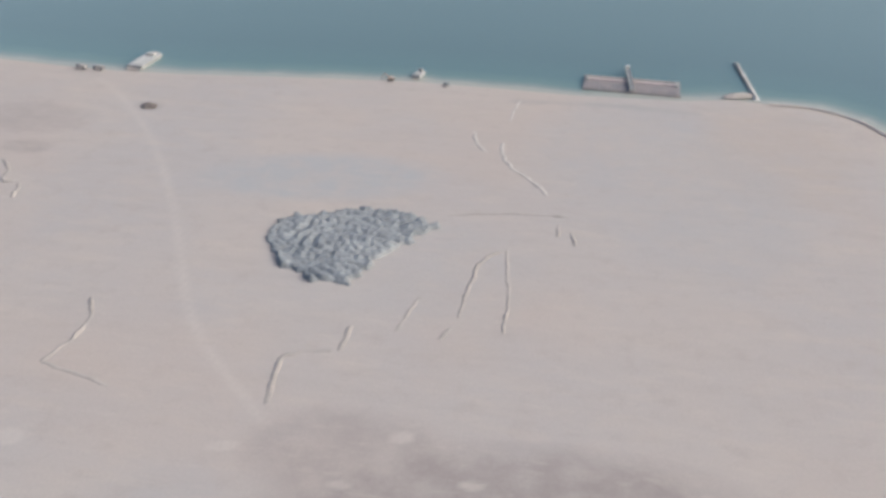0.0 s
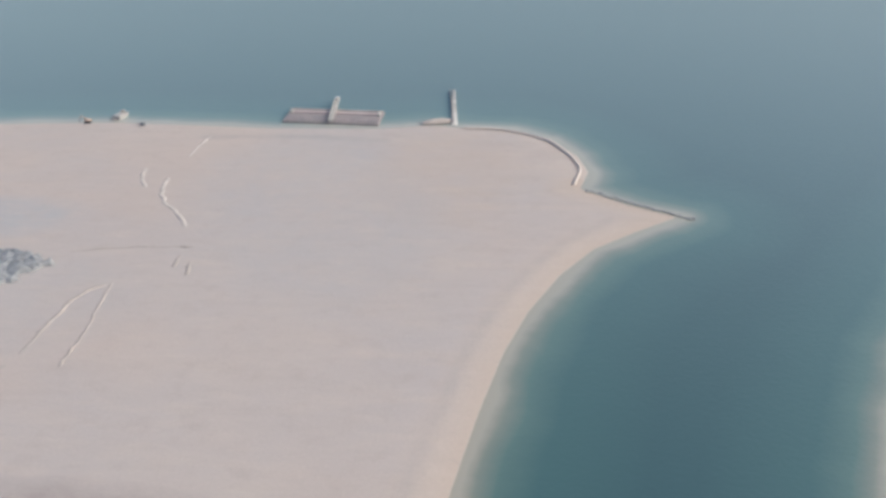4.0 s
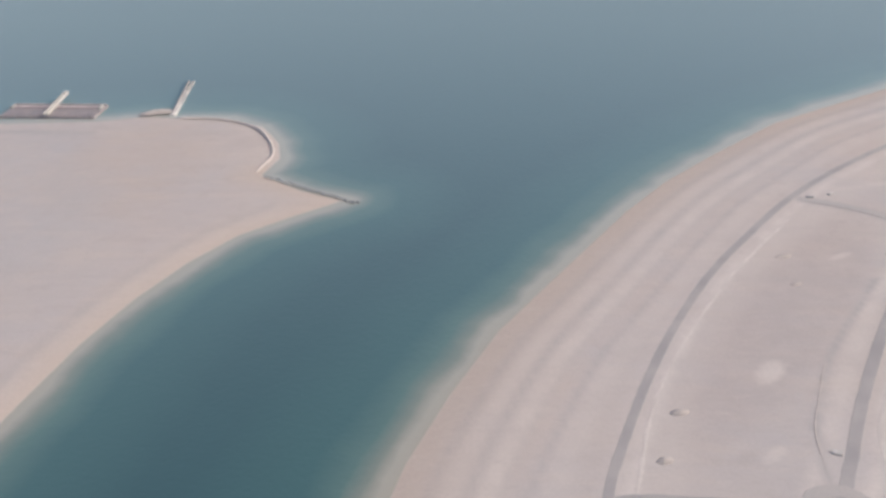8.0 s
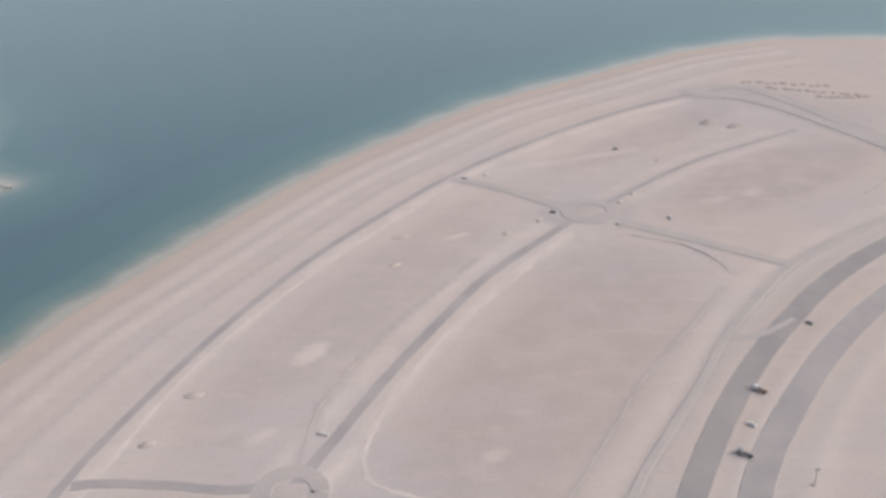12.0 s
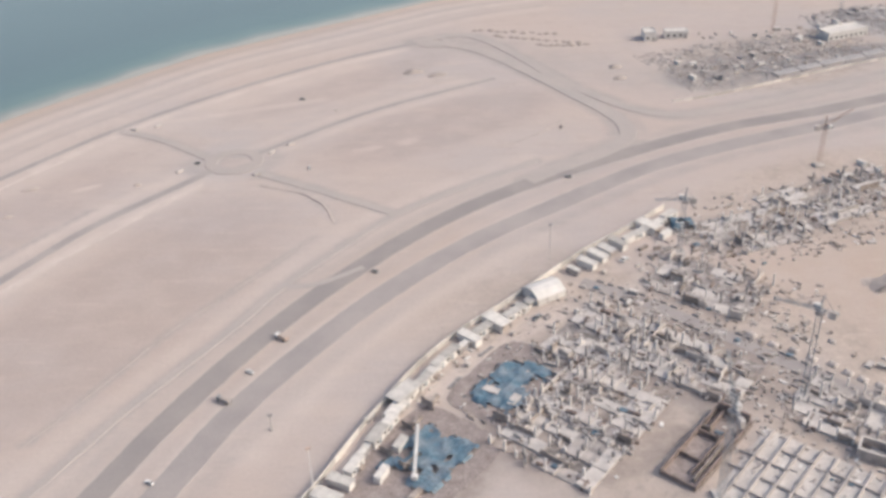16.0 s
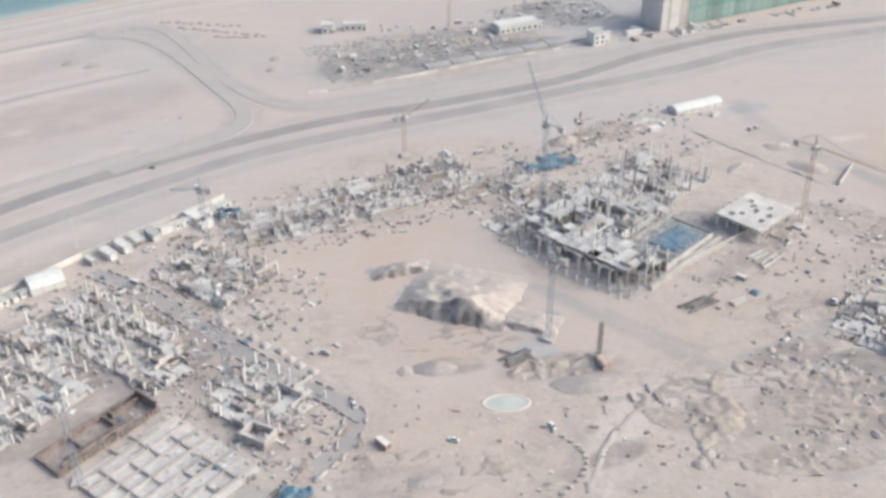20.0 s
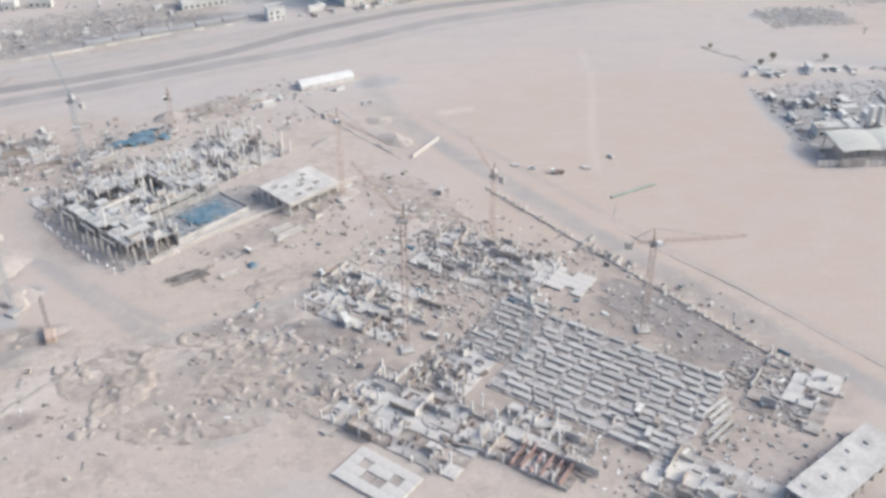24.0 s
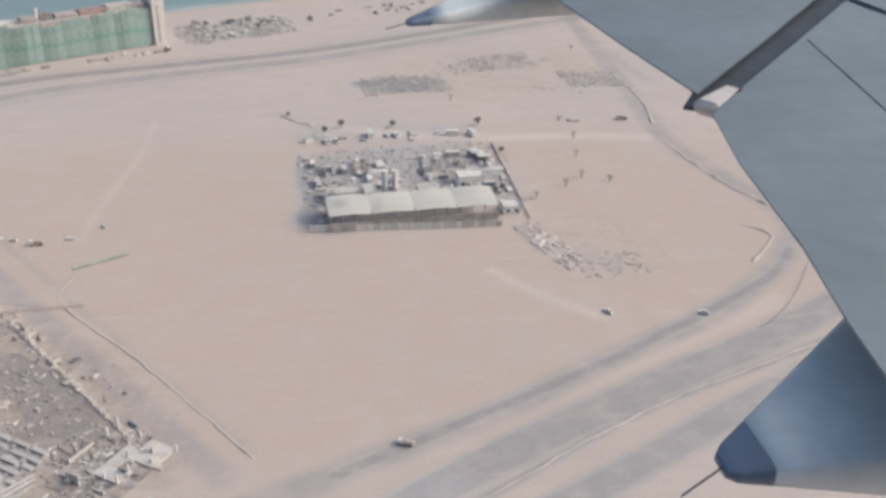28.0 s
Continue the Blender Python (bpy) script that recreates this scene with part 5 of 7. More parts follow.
podium((384, 189.6), 17, 18, -37, 18, "pale concrete deck with low columns beside rows of beams", 0.9, 4.2, (2.5, 4), 0.7, 12, 0.2, M_PALECONC, 0.2, 14)
podium((472, 172), 20, 26, -37, 13, "pale unfinished slabs along a street", 1.4, 4.4, (2, 3.5), 0.5, 12, 0.3, M_SOIL, 0.1, 12)
podium((440, 140), 30, 20, -37, 14, "unfinished slabs and long concrete walls", 1.2, 4.2, (2, 3.5), 0.6, 26, 0.2, None, 0.15, 20)
yard_slab = thing("flat_slab", 421, 228.5, 0, -37, "broad pale concrete slab strewn with boards", "building", "unfinished podiums")
for i in range(5):
    for j in range(4):
        if (i * 3 + j) % 7 != 2:
            piece("slab_bay", box_mesh("slab_bay", 3.3, 2.9, 0.7, M_PALECONC) if (i, j) == (0, 0) else bpy.data.meshes["slab_bay"], yard_slab, (i - 2) * 3.32, (j - 1.5) * 2.92, -0.1)
south_slab = thing("flat_slab", 362, 150, 0, -40, "flat pale concrete slab with small openings near the ground", "building", "unfinished podiums")
SLAB_BAY = box_mesh("slab_bay", 3.1, 2.9, 0.8, M_PALECONC)
for i in range(6):
    for j in range(4):
        if (i, j) not in ((1, 2), (3, 1), (4, 2), (2, 1)):
            piece("slab_bay", SLAB_BAY, south_slab, (i - 2.5) * 3.12, (j - 1.5) * 2.92, -0.1)
        else:
            piece("soil_bay", SOILB, south_slab, (i - 2.5) * 3.12, (j - 1.5) * 2.92, -0.15, 0, (3, 2.8, 0.6))

podium((262, 316), 22, 34, 30, 16, "low unfinished podium of pale columns beside a raised deck", 0.6, 4.6, (3, 5), 0.7, 10, 0.2, M_PALECONC, 0.3, 12)
podium((250, 292), 14, 12, 40, 17, "small low slab with short pale columns", 0.6, 4.2, (2, 4), 0.6, 4, 0.2, M_PALECONC, 0.2, 4)

# columns below decks: their shade is put into a darker concrete
COLU = box_mesh("column", 0.7, 0.7, 1.0, M_CONCD, 0.05)
# the big podium: a floor carried on columns over a dark undercroft
big = thing("raised_podium", 285, 279, 0, 44, "large unfinished concrete podium with a dark undercroft and a sunken bay", "building", "unfinished podiums")
M_DECK2 = material("deck_concrete", (0.58, 0.56, 0.535), vary=0.14, scale=0.25, fine=6, per_object=0.16)
# dark tone for the bay floor and the lowered deck bays
M_RECESS = material("recess_floor", (0.33, 0.335, 0.345), vary=0.25, scale=0.6, fine=4, per_object=0.2)
BAY = box_mesh("deck_bay", 4.02, 4.02, 0.45, M_DECK2)
BAYP = box_mesh("deck_bay", 4.02, 4.02, 0.45, M_PALECONC)
M_STOCKD = material("shuttered_wall", (0.45, 0.43, 0.42), vary=0.2, scale=0.4, fine=6)
MAT_BAY = box_mesh("rebar_bay", 4.02, 4.02, 0.4, M_RECESS)
rnd = random.Random(21)
DECK = 5.2


def in_bay(i, j):
    """The sunken bay along the south-east side, and the dark courts inside."""
    return j <= 3 and i >= 5


gone = set()
for i in range(12):
    for j in range(12):
        x, y = (i - 5.5) * 4.05, (j - 5.5) * 4.05
        if in_bay(i, j):
            gone.add((i, j))
            continue
        if (7 <= i <= 8 and 7 <= j <= 9) or (4 <= i <= 5 and 8 <= j <= 9) or i == 0 or rnd.random() < (0.3 if i == 1 or j < 2 else 0.08):
            gone.add((i, j))
            if i and rnd.random() < 0.6:
                piece("rebar_bay", MAT_BAY, big, x, y, DECK - rnd.choice((0.9, 2.2)))
            continue
        piece("deck_bay", BAYP if rnd.random() < 0.4 else BAY, big, x, y, DECK + rnd.choice((0, 0, 0.12, -0.25)))
# slab below the deck, in a greyer concrete than the deck
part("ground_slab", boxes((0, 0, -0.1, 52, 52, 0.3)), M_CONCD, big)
part("bay_floor", boxes((10, -16.2, 0.2, 28, 15.6, 1.6)), M_RECESS, big, "dark floor of a sunken bay")
for k, (x, y, sx, sy, h) in enumerate(((10, -24.6, 29, 0.6, 2.3), (24.6, -16.2, 0.5, 16, 2.3), (-4.2, -16.2, 0.4, 16, 3.4), (10, -8.2, 28, 0.4, 4.6))):
    part("bay_wall", boxes((x, y, -0.1, sx, sy, h)), M_CONC if k < 1 else M_STOCKD, big)
part("outer_ledge", boxes((4, -27.2, -0.1, 42, 1.0, 1.7)), M_CONC, big, "pale ledge in front of the bay")
for i in range(13):
    for j in range(13):
        x, y = (i - 6) * 4.05, (j - 6) * 4.05
        bay = in_bay(min(i, 11), max(j - 1, 0)) and i > 5 and j < 4
        if bay:
            if rnd.random() < 0.25:
                piece("column", COLD if rnd.random() < 0.5 else COLU, big, x, y, 0, 0, (0.7, 0.7, rnd.uniform(2.2, 3.4)))
            continue
        piece("column", COLU, big, x, y, 0, 0, (0.9, 0.9, DECK - 0.1 if i > 1 else DECK + rnd.choice((-1.6, -0.4, 0.6, 1.2))))
        if rnd.random() < 0.5 and i > 1:
            piece("column", COLD if rnd.random() < 0.2 else COL, big, x + rnd.uniform(-0.4, 0.4), y + rnd.uniform(-0.4, 0.4), DECK, 0, (0.85, 0.85, rnd.uniform(1.5, 4.2)))
for j in range(11):
    piece("column", COL, big, -27.2 - rnd.uniform(0, 1.5), (j - 5.5) * 4.2, 0, 0, (0.8, 0.8, rnd.uniform(1.2, 2.6)))
    piece("beam", BEAM, big, -22.0 if j % 3 else -20.2, (j - 4.5) * 4.05, DECK - 0.5, 90, (4.0, 0.8, rnd.uniform(0.8, 1.4)))
for _ in range(74):
    i, j, a = rnd.randrange(1, 12), rnd.randrange(12), rnd.random() < 0.5
    if (i, j) not in gone:
        piece("core_wall" if _ % 4 else "shutter", WALLM if _ % 4 else WALLW, big, (i - 5.5) * 4.05 + rnd.uniform(-1, 1), (j - 5.5) * 4.05 + rnd.uniform(-1, 1), DECK + 0.4, 90 if a else 0, (rnd.uniform(1.5, 5.0), 0.8, rnd.uniform(0.4, 2.2)))
part("white_frame", boxes((-18, -5, DECK + 0.4, 0.5, 0.5, 7), (-13, -5, DECK + 6.9, 10, 0.5, 0.5)), M_WHITE, big, "white steel post and lintel")
part("white_post", boxes((3, 4, DECK + 0.4, 0.5, 0.5, 9)), M_WHITE, big, "tall white steel post")
atb = local((285, 279), 44)
for _ in range(44):
    i, j = rnd.randrange(12), rnd.randrange(12)
    if (i, j) not in gone:
        put(rnd.choice(("timber", "rebar", "pallets", "formwork", "panels", "cover_grey")), *atb((i - 5.5) * 4.05, (j - 5.5) * 4.05), 44 + rnd.choice((0, 90)), DECK + 0.4, rnd.uniform(0.4, 0.75))
white_slab = thing("raised_slab", 337, 288, 0, 41, "raised pale concrete slab with rectangular openings", "building", "unfinished podiums")
bm = bmesh.new()
for i in range(9):
    for j in range(7):
        if (i, j) in ((2, 1), (4, 1), (6, 2), (2, 4), (5, 4), (6, 5), (1, 5), (4, 3)):
            add_box(bm, (i - 4) * 2.5, (j - 3) * 2.5 + 0.9, 4.3, 2.49, 0.7, 0.6)
            continue
        add_box(bm, (i - 4) * 2.5, (j - 3) * 2.5, 4.3, 2.49, 2.49, 0.6)
part("slab", bm, material("bright_slab", (0.68, 0.635, 0.59), vary=0.1, scale=0.2), white_slab)
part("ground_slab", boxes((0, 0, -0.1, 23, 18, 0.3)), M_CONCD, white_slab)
for i in range(6):
    for j in range(5):
        piece("column", COL, white_slab, (i - 2.5) * 4.2, (j - 2) * 4.0, 0, 0, (0.8, 0.8, 4.4))
        if i < 5:
            piece("prop", COLD, white_slab, (i - 2) * 4.2, (j - 2) * 4.0 + 1.8, 0, 0, (0.35, 0.35, 4.35))
part("edge_beam", boxes((0, -8.9, 3.7, 22.6, 0.5, 0.7), (0, 8.9, 3.7, 22.6, 0.5, 0.7)), M_CONC, white_slab)




def tarp(x, y, su, sv, turn, seed, label, z=0.5, base=0.35, h=0.8):
    """A wrinkled blue sheet spread over ground or an excavation."""
    bm = bmesh.new()
    bmesh.ops.create_grid(bm, x_segments=30, y_segments=24, size=0.5)
    o = Vector((seed * 7.3, 0, 0))
    for v in bm.verts:
        a, b = abs(v.co.x) * 2, abs(v.co.y) * 2
        p = Vector((v.co.x * su, v.co.y * sv, 0))
        v.co = p * (1 + 0.12 * noise.noise(p * 0.12 + o))
        v.co.z = z + h * noise.noise(p * 0.35 + o) + 0.5 * h * noise.noise(p * 0.9 + o) - (0.6 + z if max(a, b) > 0.97 else 0)
    torn = [f for f in bm.faces if noise.noise(f.calc_center_median() * 0.16 + o) + 0.35 * noise.noise(f.calc_center_median() * 0.5 + o) < -0.3 or (max(abs(f.calc_center_median().x) * 2 / su, abs(f.calc_center_median().y) * 2 / sv) > 0.84 and noise.noise(f.calc_center_median() * 0.3 - o) < -0.05)]
    bmesh.ops.delete(bm, geom=torn, context="FACES")
    ob = part("ground_sheet", bm, M_BLUE, None, smooth=True)
    ob.location, ob.rotation_euler = (x, y, base), (0, 0, radians(turn))
    return tagged(ob, label, "tarpaulin", "blue sheets")


low_wall = thing("low_wall", 0, 0, 0, 0, "low pale concrete wall beside a sunken bay", "wall")
wall_bay = box_mesh("wall_panel", 1.0, 0.5, 1.6, M_PALECONC, 0.04)
for (ax, ay), (bx, by) in (((304, 260), (357, 299)), ((378, 314), (389, 329))):
    n = int(math.hypot(bx - ax, by - ay) / 4)
    for i in range(n):
        t = (i + 0.5) / n
        piece("wall_panel", wall_bay, low_wall, ax + (bx - ax) * t, ay + (by - ay) * t, -0.1, math.degrees(math.atan2(by - ay, bx - ax)), (math.hypot(bx - ax, by - ay) / n - 0.05, 1, 1))
tarp(63, 187, 18, 23, -38, 1, "large wrinkled blue tarpaulin over a foundation")
tarp(86, 216, 16, 25, -37, 2, "large wrinkled blue tarpaulin beside a site street")
tarp(306, 275, 17, 11, 44, 3, "faded blue sheet in a sunken bay of the podium", 0.5, 1.9, 0.3)
tarp(271, 338, 25, 12, 24, 4, "blue tarpaulin spread over stored goods")
tarp(152, 303, 8, 6, 0, 5, "blue sheet over a small store", 1.6)
tarp(187, 164, 9, 6, 0, 6, "blue tarpaulin heaped on the ground", 1.0)
# flat dark sheets at ground level; the pits' depth is only in colour
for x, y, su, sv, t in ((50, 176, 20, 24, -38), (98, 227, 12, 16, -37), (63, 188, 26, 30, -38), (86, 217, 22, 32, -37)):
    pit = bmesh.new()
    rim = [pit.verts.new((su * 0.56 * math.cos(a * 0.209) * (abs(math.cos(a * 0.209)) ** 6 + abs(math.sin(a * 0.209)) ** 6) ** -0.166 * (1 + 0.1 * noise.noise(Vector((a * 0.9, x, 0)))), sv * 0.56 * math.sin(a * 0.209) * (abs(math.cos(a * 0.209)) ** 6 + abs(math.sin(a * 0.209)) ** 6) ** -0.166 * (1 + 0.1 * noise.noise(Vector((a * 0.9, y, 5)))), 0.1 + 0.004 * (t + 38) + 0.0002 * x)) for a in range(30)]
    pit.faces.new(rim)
    tagged(part("foundation_pit", pit, M_PITSOIL), "flat dark brown sheet for an excavated foundation floor", "excavation", "excavations").matrix_world = pose(x, y, 0, 0, 0, t)
    scatter((x, y), su, sv, t, 8, ("rebar", "timber", "formwork", "panels"), int(x), gap=2.6, z=0.12)
conv = thing("conveyor", 60, 188, 0.4, -8, "white conveyor lying across the blue sheet", "conveyor")
bm = bmesh.new()
bar(bm, (-1, 9, 2.2), (1, -9, 1.6), 0.8)
part("belt_frame", bm, M_WHITE, conv)
for y in (-8, 0, 8):
    part("leg", boxes((-y * 0.11, y, 0, 0.3, 0.3, 2.0)), M_STEEL, conv)
part("head_box", bevelled(boxes((1.1, -9.4, 0.8, 1.6, 1.4, 1.4)), 0.1), M_WHITE, conv)


def tank_rows(c, su, sv, turn, rows, segs, seed, label, beam_h, mat, floor, share=0.34, gap=0.86, cross_h=0.8, stagger=0.5, missing=0.0, wander=0.0):
    """Long parallel concrete beams in broken rows over a floor."""
    rnd = random.Random(seed)
    root = thing("compartment_block", c[0], c[1], 0, turn, label, "building", "unfinished podiums")
    part("floor", boxes((0, 0, -0.1, su, sv, 0.35)), floor, root)
    b = box_mesh("beam", 1.0, sv / rows * share, beam_h, mat, 0.05)
    cross = box_mesh("cross_wall", 0.4, sv / rows * (0.96 - share), beam_h * cross_h, mat)
    for r in range(rows):
        y = (r + 0.5) * sv / rows - sv / 2
        u = -su / 2 + (stagger if r % 2 else 0.0) * su / segs * rnd.uniform(0.6, 1.0)
        while u < su / 2 - 2:
            l = min(su / segs * rnd.uniform(1 - stagger / 2, 1 + stagger / 10), su / 2 - u)
            if rnd.random() > missing:
                piece("beam", b, root, u + l / 2, y + rnd.uniform(-wander, wander), 0.2, rnd.uniform(-0.6, 0.6) * (1 + 2 * wander), (l * gap * rnd.uniform(1 - wander, 1), 1, rnd.uniform(0.7, 1.15)))
            if rnd.random() < 0.55:
                piece("cross_wall", cross, root, u, y + sv / rows * 0.5, 0.2)
            u += l
    return root


M_BEAMC = material("beam_concrete", (0.53, 0.505, 0.485), vary=0.16, scale=0.25, fine=5, per_object=0.16)
# M_DARK floors put the shade of the gaps between beams into colour
tank_rows((424.2, 180), 54, 38, -37, 13, 7, 3, "broad block of parallel grey concrete beams in rows", 0.7, M_BEAMC, M_DARK, 0.52, 0.9, missing=0.06, wander=0.3)
tank_rows((400.5, 207.1), 15.5, 31, -37, 11, 2, 5, "short block of parallel grey concrete beams in rows", 0.6, M_BEAMC, M_DARK, 0.5, 0.9, missing=0.12, wander=0.35)
tank_rows((155, 173), 31, 34, 50, 8, 5, 4, "rows of pale concrete compartments with thin dark walls", 0.9, M_CONCD, M_PALECONC, 0.14, 0.97, 0.8, 0.0)
lsh = thing("formwork_building", 134.5, 188.5, 0, 50, "dark brown formwork walls round an open foundation", "building")
M_FORM = material("dark_formwork", (0.31, 0.25, 0.225), vary=0.2, scale=0.5)
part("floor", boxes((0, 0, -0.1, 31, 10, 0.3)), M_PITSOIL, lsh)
for x, y, sx, sy, h in ((0, 4.7, 31, 0.5, 2.0), (0, -4.7, 31, 0.5, 1.5), (15.2, 0, 0.5, 9, 3.4), (-15.2, 0, 0.5, 9, 1.4), (-6, 1.2, 0.4, 6.6, 1.4), (4, 1.8, 0.4, 5.4, 1.7), (-1, -1.4, 20, 0.4, 1.3), (10, 2.4, 8, 0.4, 2.2)):
    part("shutter", boxes((x, y, 0, sx, sy, h)), M_FORM, lsh)
for k in range(22):
    part("prop", boxes((-14.5 + 1.38 * k, -5.5, 0, 0.18, 0.18, rnd.uniform(1.4, 2.6))), M_WOOD, lsh)
part("inner_frame", boxes((-5, -3, 0.2, 16, 0.5, 1.4), (6, 3.2, 0.2, 0.5, 2.4, 1.8)), M_WOOD, lsh)
core = thing("stair_core", 176, 185, 0, -30, "dark stair core with a pale rim beside a pit", "building")
part("core_wall", boxes((0, -2.6, 0, 8, 0.6, 2.8), (0, 2.6, 0, 8, 0.6, 2.8), (-3.7, 0, 0, 0.6, 4.6, 2.8), (3.7, 0, 0, 0.6, 4.6, 2.8)), M_CONCD, core)
part("rim", boxes((0, -2.6, 2.8, 8.2, 0.7, 0.15), (0, 2.6, 2.8, 8.2, 0.7, 0.15), (-3.7, 0, 2.8, 0.7, 4.6, 0.15), (3.7, 0, 2.8, 0.7, 4.6, 0.15)), M_PALECONC, core)
part("shaft_floor", boxes((0, 0, 0.1, 7, 4.6, 0.2)), M_DARK, core)
# basement pit as a flat sheet, its depth put into the dark colour
tagged(patch("foundation_pit", (449, 205), 27, 9, M_PITDARK, 0.12, 9, -48, 0.3, 40), "flat dark sheet for the floor of an excavated basement", "excavation", "excavations")
scatter((447, 211), 30, 16, -48, 14, ("panels", "rebar", "timber", "pallets"), 77, gap=3, z=0.1, scales=(0.4, 0.7))
flat = thing("flat_roof_building", 473, 142, 0, 35, "low building with a broad pale concrete roof", "building", "unfinished podiums")
part("roof", bevelled(boxes((0, 0, 3.2, 34, 11, 0.4)), 0.05), M_PALECONC, flat)
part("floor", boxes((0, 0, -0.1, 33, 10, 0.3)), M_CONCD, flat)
for i in range(9):
    for y in (-4.8, 0, 4.8):
        piece("column", COLU, flat, (i - 4) * 4.0, y, 0, 0, (0.8, 0.8, 3.3))
    part("wall_infill", boxes(((i - 3.5) * 3.6, 5.1, 0, 2.4, 0.25, 3.2)), M_CONCD, flat)
for i in range(5):
    part("roof_box", bevelled(boxes((-13 + 6 * i, 2.5 - 1.3 * (i % 3), 3.6, 1.6, 1.2, 0.5)), 0.05), M_SLAB, flat)
red = thing("formwork_building", 402, 151, 0, -37, "reddish brown formwork walls in an open pit", "building")
part("floor", boxes((0, 0, -0.1, 14, 9, 0.3)), M_PITSOIL, red)
for k in range(6):
    part("shutter", boxes((-6.5 + 2.6 * k, 0, 0, 0.4, 8.6, 1.6 + 0.4 * (k % 2))), M_RED, red)
# fins along the eastern street
fins = thing("fin_wall", 0, 0, 0, 0, "long row of upright concrete fins along a site road", "wall")
FIN = box_mesh("fin", 1.5, 0.4, 1.0, M_CONC, 0.04)
FIN_FOOT = box_mesh("footing", 1.0, 0.6, 0.5, M_CONCD)
for i in range(58):
    t = i / 57
    x, y = 404 + 80 * t, 288 - 118 * t
    if rnd.random() < 0.85:
        piece("fin", FIN, fins, x, y, -0.1, 36 + rnd.uniform(-8, 8), (1, 1, rnd.uniform(0.9, 2.3)))
    piece("footing", FIN_FOOT, fins, x, y, -0.1, -56, (2.5, 1, 1))

# site street with edging and a row of covered stacks
STREET = ((112, 268), (130, 256), (147, 241), (167, 222), (183, 208), (196, 199), (201, 193), (199, 183), (190, 172))
tagged(strip("road_street", STREET, 5.0, M_GREYTRACK, 0.07, 0.15, 5, 2.5), "packed sandy street through the building site", "road", kind="structure")
for side in (-1, 1):
    edge = [(p.x + n.x * 3.0 * side, p.y + n.y * 3.0 * side) for p, n in zip(smooth_line(STREET, 6), normals_2d(smooth_line(STREET, 6)))]
    barrier = thing("street_edging", 0, 0, 0, 0, "low grey line of concrete barriers beside a street", "barrier", "street edging")
    block = box_mesh("barrier_block", 2.4, 0.45, 0.8, M_CONCD, 0.05)
    for a, b in zip(edge[:-1], edge[1:]):
        for t in (0.25, 0.75):
            if rnd.random() < 0.8:
                piece("barrier_block", block, barrier, a[0] + (b[0] - a[0]) * t, a[1] + (b[1] - a[1]) * t, -0.05, math.degrees(math.atan2(b[1] - a[1], b[0] - a[0])))
for x, y in ((163, 231), (168, 228), (172, 224), (177, 221), (180, 217), (183, 214), (158, 236), (187, 211)):
    put("cover_grey", x + 1, y + 1, -42, scale=0.75, group="covered stacks by the street")
put("shed", 56, 211, -38, scale=1.1)

# ---------------------------------------------------------------- building site: mounds
# darker sand that paints in the shade of a mound's steep face
M_FACE_SHADE = material("face_shade_sand", (0.40, 0.355, 0.33), vary=0.2, scale=0.3, fine=5, bump=0.4)


def cut_mound(name, a, b, depth, h, mat, seed, label):
    """A mound dug away along one foot, from a to b: a steep face there, a gullied back sloping away behind it."""
    ax, ay, bx, by = *a, *b
    length, turn = math.hypot(bx - ax, by - ay), math.atan2(by - ay, bx - ax)
    off, nu, nv = Vector((seed * 3.1, seed * 1.7, 0)), 48, 44
    v, f = [], []
    for j in range(nv + 1):
        for i in range(nu + 1):
            u, w = i / nu, j / nv
            x, y = (u - 0.5) * length, w * depth
            p = Vector((x * 0.09, y * 0.09, 0)) + off
            side = max(0.0, 1 - abs(2 * u - 1.12) ** 1.7) * max(0.0, 1 - abs(2 * u - 1) ** 6)
            front = min(1.0, y / (h * 0.5 * (1 + 0.25 * noise.noise(p * 1.2))))
            back = max(0.0, 1 - w) ** 0.8 * (1 + 0.3 * noise.noise(p * 1.1 + Vector((9, 0, 0))))
            crest = 0.95 + 0.5 * noise.noise(Vector((x * 0.09, 0, 0)) + off) + 0.25 * noise.noise(p * 2.3)
            z = h * side * front * back * crest + 0.7 * noise.noise(p * 4) * front * back + 0.1 * noise.noise(p * 12) * front * back
            v.append((x + 0.9 * noise.noise(p * 4), y + 1.2 * noise.noise(p * 4 + Vector((0, 7, 0))), z if 0 < i < nu and 0 < j < nv else -0.3))
    for j in range(nv):
        for i in range(nu):
            k = j * (nu + 1) + i
            f.append((k, k + 1, k + nu + 2, k + nu + 1))
    me = mesh_of(name, v, f, mat, True)
    # the steep front turns from the sun; its shade is set as colour
    me.materials.append(M_FACE_SHADE)
    for face in me.polygons:
        if face.center.y < h * 0.5 * (1 + 0.25 * noise.noise(Vector((face.center.x * 0.11, seed, 0)))) and face.center.z > 0.2:
            face.material_index = 1
    ob = new(name, me)
    ob.location, ob.rotation_euler = ((ax + bx) / 2, (ay + by) / 2, 0), (0, 0, turn)
    return tagged(ob, label, "sand mound", "excavated mounds")


